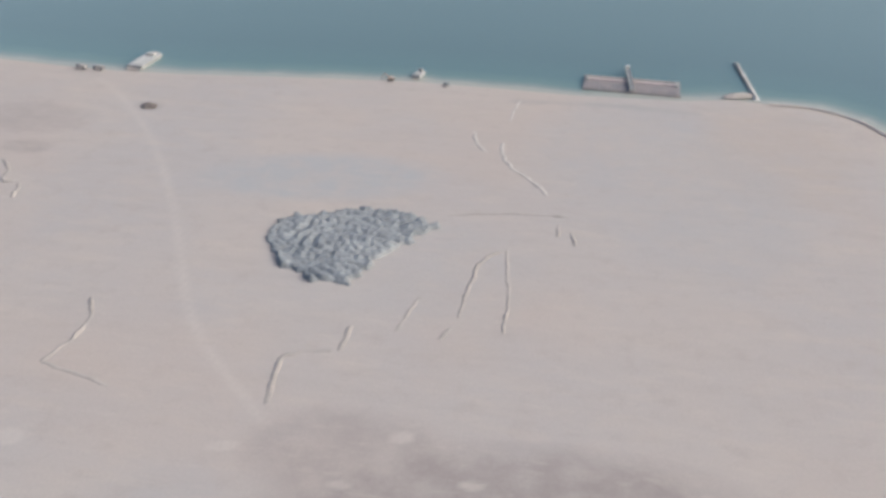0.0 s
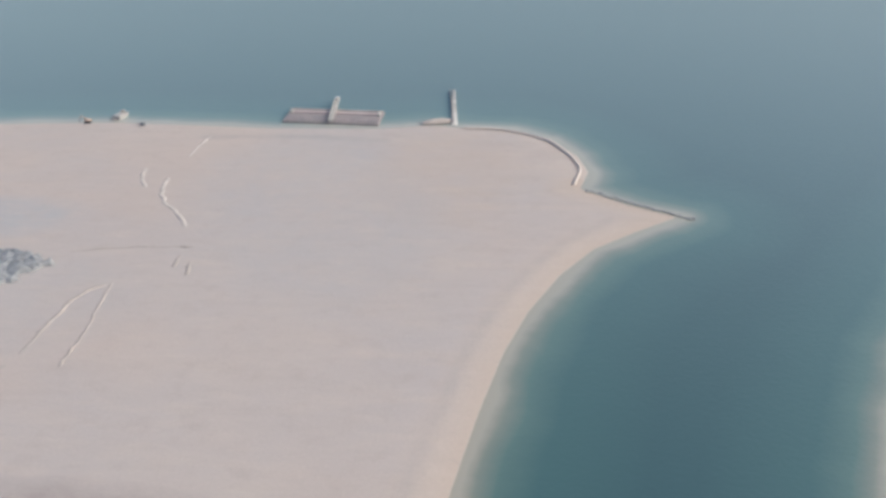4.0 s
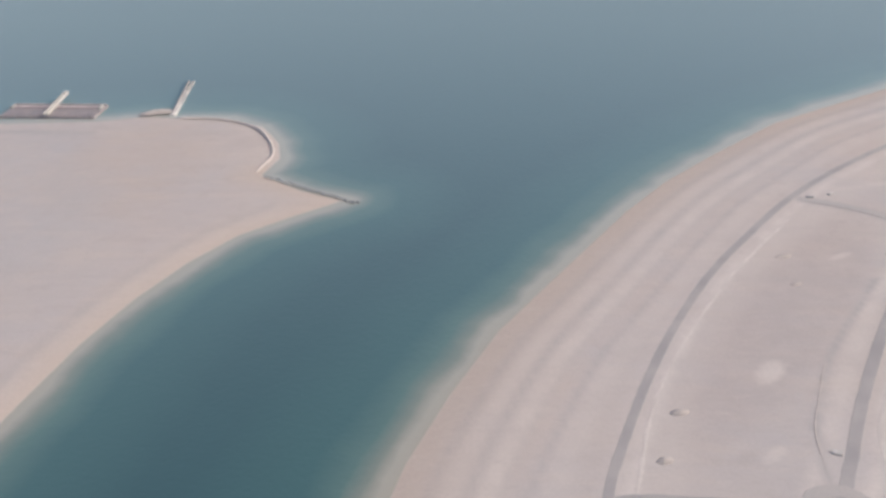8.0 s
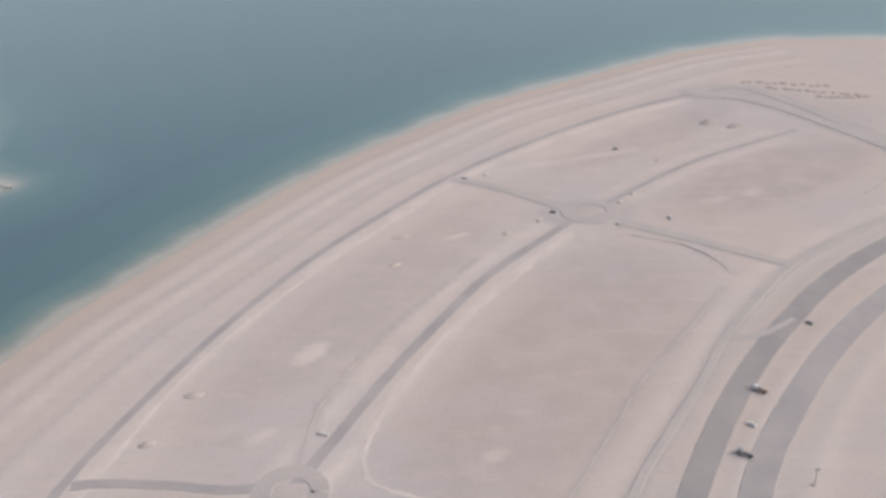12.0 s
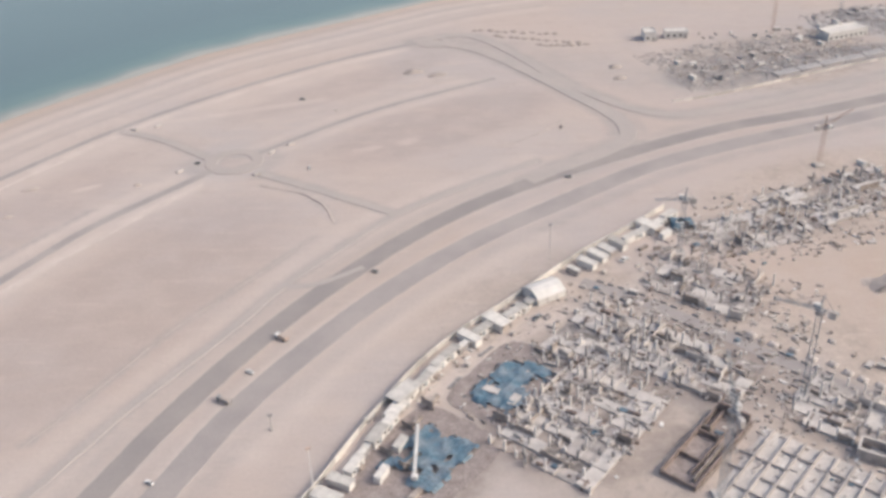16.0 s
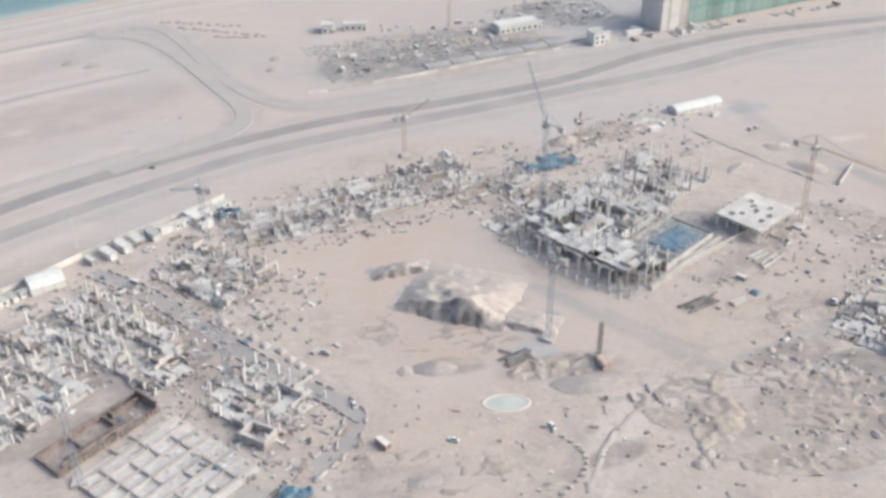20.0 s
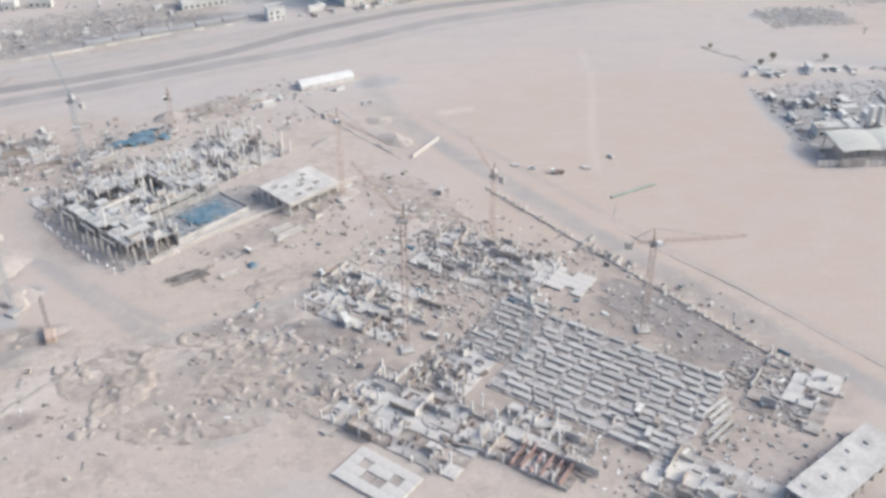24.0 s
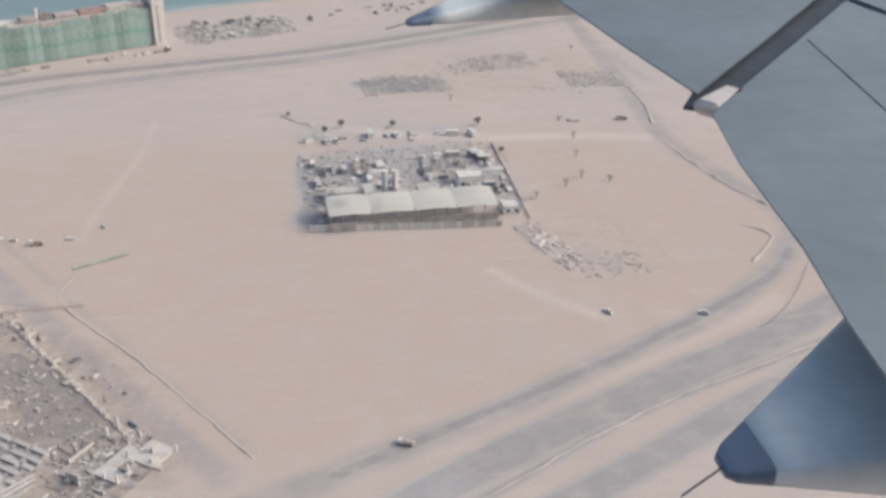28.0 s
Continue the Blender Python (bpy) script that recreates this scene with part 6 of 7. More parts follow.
cut_mound("sand_mound", (207, 242), (243, 227), 32, 8.5, M_SANDHEAP, 12, "high mound of excavated sand with a steep dug face")
cut_mound("sand_mound", (202, 257), (224, 262), 9, 3.0, M_SANDHEAP, 14, "low ridge of excavated sand beside a higher mound")
cut_mound("sand_mound", (238, 233), (258, 224), 12, 2.2, M_SANDHEAP, 15, "low spread of dug sand at the foot of a mound")
for x, y, rx, ry, h, m, t, lab in ((222, 212, 7, 4, 2.6, M_SPOIL, 0, "dark heap of wet spoil"), (264, 203, 11, 4.5, 2.4, M_SPOIL, 10, "dark heap of wet spoil"), (268, 214, 8, 3, 1.6, M_SPOIL, 20, "dark strip of wet spoil"), (214, 211, 3, 2.5, 1.2, M_SANDHEAP, 0, "small heap of sand"),
                                (352, 290, 6, 4, 2.5, M_SANDHEAP, 0, "heap of sand by a crane"), (372, 330, 9, 5, 3, M_SANDHEAP, -40, "heap of sand at the site edge"), (366, 348, 6, 4, 2, M_SANDHEAP, 0, "heap of sand at the site edge"), (280, 358, 7, 5, 4, M_SPOIL, 20, "dark pointed heap of earth"),
                                (322, 178, 4, 2.5, 1.2, M_SPOIL, 0, "low dark heap of spoil"), (218, 168, 5, 3, 1.2, M_SPOIL, 10, "low dark heap of spoil"), (345, 330, 7, 4, 2, M_SANDHEAP, 40, "heap of sand beside the podium"), (330, 345, 6, 3, 1.6, M_SPOIL, 30, "dark heap of spoil beside the podium")):
    heap("earth_mound", x, y, rx, ry, h * 0.65, m, int(x + y), t, lab, "heap", "spoil heaps", (0.1, 0), 8, 26)

def rough_ground(c, su, sv, turn, amp, mat, seed, label):
    """Ground heaped and rutted by machines: low ridges and hollows that run out into the flat."""
    nu, nv = int(su / 0.8), int(sv / 0.8)
    v, f = [], []
    off = Vector((seed * 5.7, seed * 2.3, 0))
    for j in range(nv + 1):
        for i in range(nu + 1):
            a, b = i / nu - 0.5, j / nv - 0.5
            p = Vector((a * su, b * sv, 0))
            rim = max(0.0, 1 - (math.hypot(a, b) * 2) ** 3 * (1 + 0.5 * noise.noise(p * 0.12 + off)))
            ridge = 1 - abs(noise.noise(Vector((p.x * 0.16, p.y * 0.26, 0)) + off)) * 2.4
            z = amp * (0.75 * ridge + 0.9 * noise.noise(p * 0.07 + off) + 0.5 * noise.noise(p * 0.45 + off) + 0.2 * noise.noise(p * 1.1 + off)) - 0.35 * amp
            v.append((p.x, p.y, min(z * min(1.0, rim * 2), 1.6 * amp) - 0.08 - 0.5 * (rim <= 0)))
    for j in range(nv):
        for i in range(nu):
            k = j * (nu + 1) + i
            if max(v[q][2] for q in (k, k + 1, k + nu + 2, k + nu + 1)) > -0.05:
                f.append((k, k + 1, k + nu + 2, k + nu + 1))
    ob = new("ground_spoil", mesh_of("ground_spoil", v, f, mat, True))
    ob.location, ob.rotation_euler = (*c, 0), (0, 0, radians(turn))
    return tagged(ob, label, "ground", kind="structure")


M_CHURN = material("churned_earth", (0.47, 0.40, 0.345), vary=0.15, scale=0.12, fine=7, bump=0.5, tint=(0.35, 0.30, 0.265))
for k, (c, su, sv, t, amp) in enumerate((((312, 188), 76, 46, 0, 1.3), ((212, 170), 56, 20, 5, 1.2), ((258, 211), 34, 12, 8, 1.6), ((372, 286), 46, 30, -37, 0.9), ((336, 236), 30, 14, 30, 0.7), ((352, 178), 30, 26, -37, 1.0), ((392, 266), 44, 12, -52, 0.9), ((330, 262), 54, 10, 42, 0.8), ((300, 366), 44, 20, 32, 1.0), ((226, 232), 60, 30, 0, 0.35))):
    rough_ground(c, su, sv, t, amp, M_CHURN, k + 1, "brown churned earth with low ridges and ruts")

# long members laid out on the open ground
M_STOCK2 = material("weathered_steel", (0.33, 0.305, 0.295), vary=0.2, scale=0.5, per_object=0.2)


def girder_stack(x, y, turn, length, n, gap, mat, label):
    rnd = random.Random(int(x * 3 + y))
    root = thing("girder_stack", x, y, 0, turn, label, "girder stack", "stacks of girders")
    for i in range(n):
        l, dx = length * rnd.uniform(0.75, 1.0), rnd.uniform(-0.12, 0.12) * length
        part("girder", boxes((dx, (i - (n - 1) / 2) * gap, 0.25, l, gap * 0.45, 0.7)), mat, root)
    for q in (-0.3, 0.3):
        part("bearer", boxes((q * length, 0, -0.02, 0.3, gap * n, 0.27)), M_WOOD, root)


for x, y, t, l, n, gap, mat, lab in ((305, 239, 29, 12, 4, 1.3, M_STOCK2, "stack of long dark beams laid on bearers"), (317, 239, 29, 6, 2, 1.4, M_PALECONC, "short pale concrete beams on bearers"), (331, 265, 32, 9, 2, 2.0, M_PALECONC, "long white beams laid beside the podium"),
                                      (334, 261.5, 40, 12, 2, 1.8, M_PALECONC, "long white beams laid beside the podium"), (246, 215, 30, 11, 4, 1.2, M_STOCK2, "stack of long dark beams laid on bearers"), (450, 166, 38, 11, 3, 1.8, M_PALECONC, "long pale planks beside a block of beams"),
                                      (449, 159.5, 40, 12, 3, 1.8, M_SLAB, "long grey planks beside a block of beams")):
    girder_stack(x, y, t, l, n, gap, mat, lab)
for k, x, y, t, sc in (("truck", 348, 238.5, 128, 0.8), ("cover", 324, 244.5, 40, 0.8), ("box_blue", 353, 227, 30, 0.6), ("cover_grey", 357, 229, 30, 0.7), ("cover", 364, 231.5, 30, 0.6), ("box_white", 354, 212, 20, 0.9)):
    put(k, x, y, t, scale=sc)

# a yard of small tipped heaps south of the podium
heap_rnd = random.Random(41)
CLUMPS = ((292, 187), (325, 212), (338, 204), (350, 200), (310, 172), (330, 180), (285, 172), (345, 186))
for k in range(64):
    cx, cy = CLUMPS[k % 8]
    x, y = cx + heap_rnd.gauss(0, 4.5), cy + heap_rnd.gauss(0, 3.2)
    r = heap_rnd.uniform(0.9, 2.4)
    heap("tipped_load", x, y, r, r * heap_rnd.uniform(0.5, 1.0), heap_rnd.uniform(0.4, 1.0), M_SPOIL if heap_rnd.random() < 0.7 else M_SANDHEAP, int(x * 7 + y), heap_rnd.uniform(0, 180), "small heap of grey tipped spoil on churned sand", "heap", "tipped spoil heaps", rings=5, seg=12)

# ---------------------------------------------------------------- tower cranes
def lattice(bm, length, w, step, chord=0.16):
    """A square lattice along +z."""
    for x in (-w / 2, w / 2):
        for y in (-w / 2, w / 2):
            bar(bm, (x, y, 0), (x, y, length), chord)
    n = max(2, int(length / step))
    for i in range(n):
        a, b = i * length / n, (i + 1) * length / n
        s = 1 if i % 2 else -1
        for x in (-w / 2, w / 2):
            bar(bm, (x, -s * w / 2, a), (x, s * w / 2, b), chord * 0.6)
            bar(bm, (-s * w / 2, x, a), (s * w / 2, x, b), chord * 0.6)


def crane(x, y, h, turn, jib, mat, label, luff=0.0, w=1.5):
    root = thing("tower_crane", x, y, 0, turn, label, "crane", "tower cranes")
    part("base", bevelled(boxes((0, 0, 0, w * 2.6, w * 2.6, 0.8)), 0.1), M_CONC, root)
    bm = bmesh.new()
    lattice(bm, h, w * 0.85, 2.2, 0.1)
    part("mast", bm, mat, root)
    part("slewing_ring", bevelled(boxes((0, 0, h, w * 1.5, w * 1.5, 0.8)), 0.1), M_STEEL, root)
    cab = part("cab", bevelled(boxes((w * 0.9, 1.0, h + 0.2, 1.3, 1.6, 1.8)), 0.1), M_WHITE, root)
    part("window", boxes((w * 0.9, 1.83, h + 0.7, 1.1, 0.05, 1.0)), M_GLASS, cab)
    bm = bmesh.new()
    lattice(bm, jib, w * 0.45, 2.4, 0.07)
    j = part("jib", bm, mat, root)
    j.matrix_local = pose(0, 0, h + 1.2, -90 + luff, 0, 0)
    bm = bmesh.new()
    lattice(bm, jib * 0.3, w * 0.45, 2.4, 0.07)
    cj = part("counter_jib", bm, mat, root)
    cj.matrix_local = pose(0, 0, h + 1.2, 90, 0, 0)
    part("counterweight", bevelled(boxes((0, -jib * 0.27, h - 0.6, 1.4, 2.0, 2.2)), 0.1), M_CONC, root)
    bm = bmesh.new()
    for s in (-0.5, 0.5):
        bar(bm, (s, 0, h + 0.8), (0, -0.3, h + 5.5), 0.22)
    part("apex", bm, mat, root)
    bm = bmesh.new()
    end = (0, jib * 0.7 * math.cos(radians(luff)), h + 1.5 + jib * 0.7 * math.sin(radians(luff)))
    bar(bm, (0, -0.3, h + 5.4), end, 0.1)
    bar(bm, (0, -0.3, h + 5.4), (0, -jib * 0.28, h + 1.6), 0.1)
    part("pendant", bm, M_STEEL, root)


M_CRANEB = material("crane_blue_grey", (0.36, 0.40, 0.44), rough=0.5, vary=0.12, scale=0.6)
for x, y, h, t, jib, mat, luff, lab in ((147, 284, 20, 90, 10, M_CRANEB, 0, "grey tower crane with a short jib"), (165, 208, 28, 60, 12, M_CRANEB, 0, "blue-grey tower crane above a site street"), (263, 294, 36, 50, 22, M_CRANEB, 68, "blue-grey luffing crane with its jib raised"),
                                     (215, 348, 16, -80, 12, M_ORANGE, 30, "faded orange crane at the site edge"), (352, 284, 30, -135, 24, M_ORANGE, -4, "tall pale orange tower crane"), (371, 198, 42, 100, 22, M_ORANGE, 55, "tall pale orange luffing crane"),
                                     (439, 202, 29, -88, 26, M_ORANGE, 0, "orange tower crane with a long level jib"), (401, 251, 25, 40, 14, M_ORANGE, 40, "faded red crane at the site edge"), (134, 172, 26, 10, 14, M_CRANEB, 60, "blue-grey crane beside pale compartments"),
                                     (256, 224, 27, 60, 12, M_CRANEB, 70, "slim grey crane in open ground"), (404, 193, 17, 30, 9, M_CRANEB, 60, "blue-grey crane among concrete beams"), (284, 344, 14, 200, 10, M_ORANGE, 30, "small orange crane by a heap")):
    crane(x, y, h, t, jib, mat, lab, luff)
rig = thing("piling_rig", 270, 211, 0, 20, "dark brown piling rig with an upright mast", "piling rig")
part("carrier", bevelled(boxes((0, 0, 0, 3, 5, 2.2)), 0.2), M_ORANGE, rig)
bm = bmesh.new()
lattice(bm, 13, 0.8, 1.6, 0.18)
part("mast", bm, M_DARK, rig).location = (0, 2.8, 0)
for x, y, h, lab in ((35, 175, 15, "tall white and orange lighting mast by the wall"), (103, 283, 13, "slim grey lighting mast"), (21, 199, 5, "short grey lamp post outside the wall"), (289, 302, 12, "tall bare white steel post")):
    root = thing("light_mast", x, y, 0, 20, lab, "mast", "masts")
    bm = bmesh.new()
    cylinder(bm, 0, 0, 0, 0.22, h, 8, 0.12)
    part("pole", bm, M_WHITE if h > 14 else M_ROOF, root)
    part("head", bevelled(boxes((0, 0, h, 1.4, 0.6, 0.5)), 0.06), M_ORANGE if h > 14 else M_STEEL, root)
    part("foot", boxes((0, 0, 0, 0.9, 0.9, 0.3)), M_CONC, root)

# ---------------------------------------------------------------- building site: loose goods
MIX = ("timber", "rebar", "pallets", "panels", "formwork", "pipes", "cover_grey", "wallbit", "box_grey", "drum", "scaffold", "timber", "rebar")
for c, su, sv, t, n, kinds in (((60, 216), 4, 40, -38, 8, MIX), ((126, 250), 14, 22, -38, 18, MIX), ((150, 284), 34, 14, 20, 26, MIX + ("box_blue", "cover")),
                              ((178, 232), 40, 8, -38, 16, ("pallets", "panels", "timber", "cover_grey", "box_grey")), ((200, 292), 30, 12, 0, 10, MIX), ((236, 345), 60, 10, 22, 26, MIX + ("box_white", "cabin")), ((302, 368), 34, 18, 35, 26, MIX + ("box_white", "tank")),
                              ((330, 376), 40, 12, 22, 20, ("cabin", "box_white", "timber", "pipes", "car")), ((250, 310), 22, 26, 44, 18, MIX), ((330, 262), 60, 10, 42, 16, MIX + ("pipes",)), ((372, 284), 46, 34, -37, 20, MIX),
                              ((392, 262), 50, 10, -50, 24, MIX), ((338, 206), 20, 20, -37, 12, MIX),
                              ((200, 176), 26, 18, 10, 16, MIX + ("box_red",)), ((300, 170), 60, 26, 0, 5, ("rebar", "panels", "cover_grey", "pallets", "drum")), ((270, 158), 60, 14, 0, 4, ("rebar", "panels", "pallets")),
                              ((276, 196), 20, 10, 0, 8, ("rebar", "pipes", "drum")), ((430, 160), 24, 16, -37, 14, MIX), ((356, 188), 16, 22, -37, 14, MIX), ((385, 205), 16, 12, -37, 12, MIX), ((440, 236), 36, 8, -55, 16, MIX)):
    scatter(c, su, sv, t, n, kinds, int(c[0] * 3 + c[1]), scales=(0.4, 0.68))
for x, y, t, k in ((208, 181, 40, "box_red"), (349, 239, 40, "cover"), (360, 365, 0, "car"), (363, 366, 0, "car"), (456, 222, -56, "car_grey"), (416, 305, 70, "panels"), (422, 302, 80, "car"), (431, 298, 85, "truck"),
                   (442, 301, 80, "panels"), (453, 309, 30, "car"), (200, 197, 20, "car"), (226, 182, 70, "car"), (252, 186, 20, "car"), (243, 218, 60, "pipes"), (247, 215, 60, "pipes"), (251, 212, 60, "pipes"), (246, 212, 60, "rebar")):
    put(k, x, y, t, scale=0.7, group="vehicles and goods in the open")
for i in range(13):
    put("pallets", 250 + 9 * math.sin(i * 0.25), 186 - 2.0 * i, 30 * i, scale=0.55, group="row of concrete blocks")
M_PIPE = material("pipe_grey_green", (0.40, 0.45, 0.40), vary=0.1, scale=0.5)
pipe = thing("pipe_run", 455.5, 282, 0, 25, "long green-grey pipe string lying on sand", "pipe")
for i in range(5):
    bm = bmesh.new()
    cylinder(bm, -8 + 4 * i, 0, 0.55, 0.5, 3.9, 10, axis_dir=(1, 0, 0))
    part("pipe", bm, M_PIPE, pipe)


def litter(name, areas, per_area, mat, seed, label, size=(0.25, 0.85), tall=(0.1, 0.45), long=(1, 1, 2.5)):
    """Small boards, blocks and scraps strewn over the site, too many to count: one joined sheet of little blocks."""
    rnd = np.random.default_rng(seed)
    unit = np.array([(x, y, z) for z in (0, 1) for x, y in ((-0.5, -0.5), (0.5, -0.5), (0.5, 0.5), (-0.5, 0.5))])
    quads = np.array(((4, 5, 6, 7), (0, 1, 5, 4), (1, 2, 6, 5), (2, 3, 7, 6), (3, 0, 4, 7)))
    vs, fs, n = [], [], 0
    for (x, y), su, sv, turn, k in areas:
        c, s = math.cos(radians(turn)), math.sin(radians(turn))
        knots = rnd.uniform(-0.5, 0.5, (max(3, int(su * sv / 160)), 2))
        for _ in range(int(per_area * k)):
            u, v = rnd.uniform(-0.52, 0.52, 2) if rnd.random() < 0.4 else np.clip(knots[rnd.integers(len(knots))] + rnd.normal(0, 1, 2) * (4.0 / su, 4.0 / sv), -0.56, 0.56)
            u, v = u * su, v * sv
            dims = np.array((rnd.uniform(*size) * rnd.choice(long), rnd.uniform(*size), rnd.uniform(*tall)))
            a = radians(turn) + rnd.choice((0, 1.5708)) + rnd.normal(0, 0.2)
            p = unit * dims
            q = np.stack([p[:, 0] * math.cos(a) - p[:, 1] * math.sin(a), p[:, 0] * math.sin(a) + p[:, 1] * math.cos(a), p[:, 2]], 1)
            vs.append(q + (x + u * c - v * s, y + u * s + v * c, 0.0))
            fs.append(quads + n)
            n += 8
    me = bpy.data.meshes.new(name)
    me.from_pydata(np.concatenate(vs).tolist(), [], np.concatenate(fs).tolist())
    me.materials.append(mat)
    return tagged(new(name, me), label, "litter", kind="stuff")


SITE_AREAS = (((108, 222), 50, 70, -38, 1.8), ((150, 250), 60, 60, -38, 1.5), ((165, 190), 50, 40, -38, 1.2), ((190, 305), 90, 44, 22, 1.8), ((300, 350), 80, 40, 35, 0.8), ((330, 262), 70, 30, 42, 0.25), ((372, 262), 60, 60, -37, 0.35), ((340, 200), 60, 44, -37, 0.4), ((420, 215), 90, 60, -37, 1.3), ((285, 285), 60, 60, 44, 0.8),
              ((290, 176), 100, 36, 0, 0.12), ((225, 190), 60, 40, 0, 0.06), ((440, 155), 80, 50, -37, 1.8), ((70, 228), 5, 60, -38, 0.3), ((470, 178), 22, 20, -50, 0.8), ((385, 235), 60, 36, -37, 1.6), ((255, 315), 40, 50, 30, 0.8))
litter("pale_litter", SITE_AREAS, 150, M_SLAB, 1, "strewn pale concrete scraps and boards on the site", (0.25, 0.9), (0.1, 0.7))
litter("timber_litter", SITE_AREAS, 130, M_WOOD, 2, "strewn weathered boards and timber scraps", (0.2, 0.8), (0.1, 0.6), (1, 2.5, 4))
litter("dark_litter", SITE_AREAS, 80, M_DARK, 3, "strewn dark scraps and lumps of spoil", (0.4, 1.3), (0.15, 0.7))
litter("white_litter", SITE_AREAS, 26, M_WHITE, 4, "strewn white sheets and sacks", (0.4, 1.1))
litter("blue_litter", SITE_AREAS, 3, M_BLUE, 5, "strewn scraps of blue sheeting", (0.5, 1.5), (0.5, 0.9))
BUILT_AREAS = (((114, 234), 26, 32, -39, 1.0), ((138, 224), 34, 20, -38, 0.8), ((105, 201), 28, 44, -38, 1.3), ((152, 264), 32, 22, -37, 0.7), ((175, 200), 24, 20, -38, 0.6), ((172, 297), 38, 22, 20, 0.6), ((214, 321), 56, 26, 24, 1.3), ((308, 322), 32, 30, 43, 1.0),
               ((398, 240), 40, 24, -37, 1.0), ((372, 170), 38, 24, -37, 0.9), ((402, 158), 24, 18, -37, 0.5), ((360, 222), 32, 24, -37, 0.8), ((262, 316), 20, 32, 30, 0.7), ((384, 189.6), 16, 18, -37, 0.6))
litter("wall_stubs", BUILT_AREAS, 90, M_PALECONC, 13, "pale stubs of concrete walls and kickers on unfinished floors", (0.25, 0.5), (0.5, 1.5), (2, 4, 8))
litter("starter_stubs", BUILT_AREAS, 26, M_STEEL, 14, "dark upright clusters of starter bars and props", (0.25, 0.5), (1.2, 3.0), (1, 1, 2))
litter("form_scraps", BUILT_AREAS, 28, M_FORM, 15, "brown formwork boards stacked on unfinished floors", (0.4, 1.0), (0.5, 1.3), (1, 2, 4))

# ---------------------------------------------------------------- northern compound and the netted building
def fence_line(name, pts, label, step=5.0, h=2.4, mat=None):
    root = thing(name, 0, 0, 0, 0, label, "fence")
    ln = smooth_line(pts, step) if len(pts) > 2 else [Vector(pts[0]).lerp(Vector(pts[1]), i / max(1, int((Vector(pts[1]) - Vector(pts[0])).length / step))) for i in range(max(1, int((Vector(pts[1]) - Vector(pts[0])).length / step)) + 1)]
    me = box_mesh("fence_panel", 1.0, 0.12, h, mat or M_CONCD)
    po = box_mesh("post", 0.2, 0.2, h + 0.15, M_STEEL)
    for a, b in zip(ln[:-1], ln[1:]):
        d, c = b - a, (a + b) / 2
        piece("fence_panel", me, root, c.x, c.y, 0, math.degrees(math.atan2(d.y, d.x)), (d.length * 0.97, 1, 1))
        piece("post", po, root, a.x, a.y, 0)
    return root


fence_line("compound_fence", ((171, 415), (188, 420), (227, 437), (266, 455), (300, 468)), "grey sheet fence along a compound", h=1.2, mat=M_ROOF)
CMIX = ("timber", "panels", "rebar", "pipes", "pallets", "box_grey", "panels", "box_white", "cover_grey", "wallbit", "pallets")
scatter((205, 462), 56, 40, 22, 90, CMIX, 31, gap=2.9, scales=(0.4, 0.7))
scatter((250, 478), 46, 32, 22, 70, CMIX, 32, gap=2.9, scales=(0.4, 0.7))
scatter((232, 505), 110, 10, 6, 34, CMIX + ("cabin", "tank"), 33, scales=(0.4, 0.7))
scatter((300, 525), 56, 34, 18, 64, CMIX + ("cabin", "truck_grey"), 34, scales=(0.4, 0.7))
scatter((335, 482), 20, 10, 25, 10, ("car", "truck", "box_white", "timber"), 35)
M_STOCK = material("stockpiled_grey", (0.37, 0.36, 0.36), vary=0.12, scale=0.2, fine=6, tint=(0.46, 0.44, 0.43))
for i in range(7):
    bm = boxes((0, 0, -0.1, 13, 5.0, 1.1 + 0.2 * (i % 3)))
    tagged(part("stockpile", bm, M_STOCK), "long low row of grey stockpiled material", "stockpile", "stock rows").matrix_world = pose(232 + 12.5 * i, 447 + 5.6 * i, 0, 0, 0, 24)


def block_building(x, y, turn, sx, sy, h, label, mat=None, name="low_building"):
    root = thing(name, x, y, 0, turn, label, "building", "white buildings")
    part("wall", boxes((0, 0, 0, sx, sy, h)), mat or M_WHITE, root)
    part("roof", boxes((0, 0, h, sx + 0.3, sy + 0.3, 0.25)), M_ROOF, root)
    part("parapet", boxes((0, -sy / 2, h + 0.25, sx + 0.3, 0.25, 0.5), (0, sy / 2, h + 0.25, sx + 0.3, 0.25, 0.5), (-sx / 2, 0, h + 0.25, 0.25, sy - 0.3, 0.5), (sx / 2, 0, h + 0.25, 0.25, sy - 0.3, 0.5)), mat or M_WHITE, root)
    for i in range(int(sx / 3.2)):
        for z in ((1.0, 3.6) if h > 5 else (1.0,)):
            w = part("window", boxes((-sx / 2 + 1.8 + 3.2 * i, -sy / 2 - 0.02, z, 1.2, 0.08, 1.2)), M_GLASS, root)
            part("sill", boxes((-sx / 2 + 1.8 + 3.2 * i, -sy / 2 - 0.08, z - 0.12, 1.4, 0.16, 0.1)), M_ROOF, w)
    part("door", boxes((sx / 2 - 1.2, -sy / 2 - 0.03, 0, 1.0, 0.08, 2.1)), M_STEEL, root)


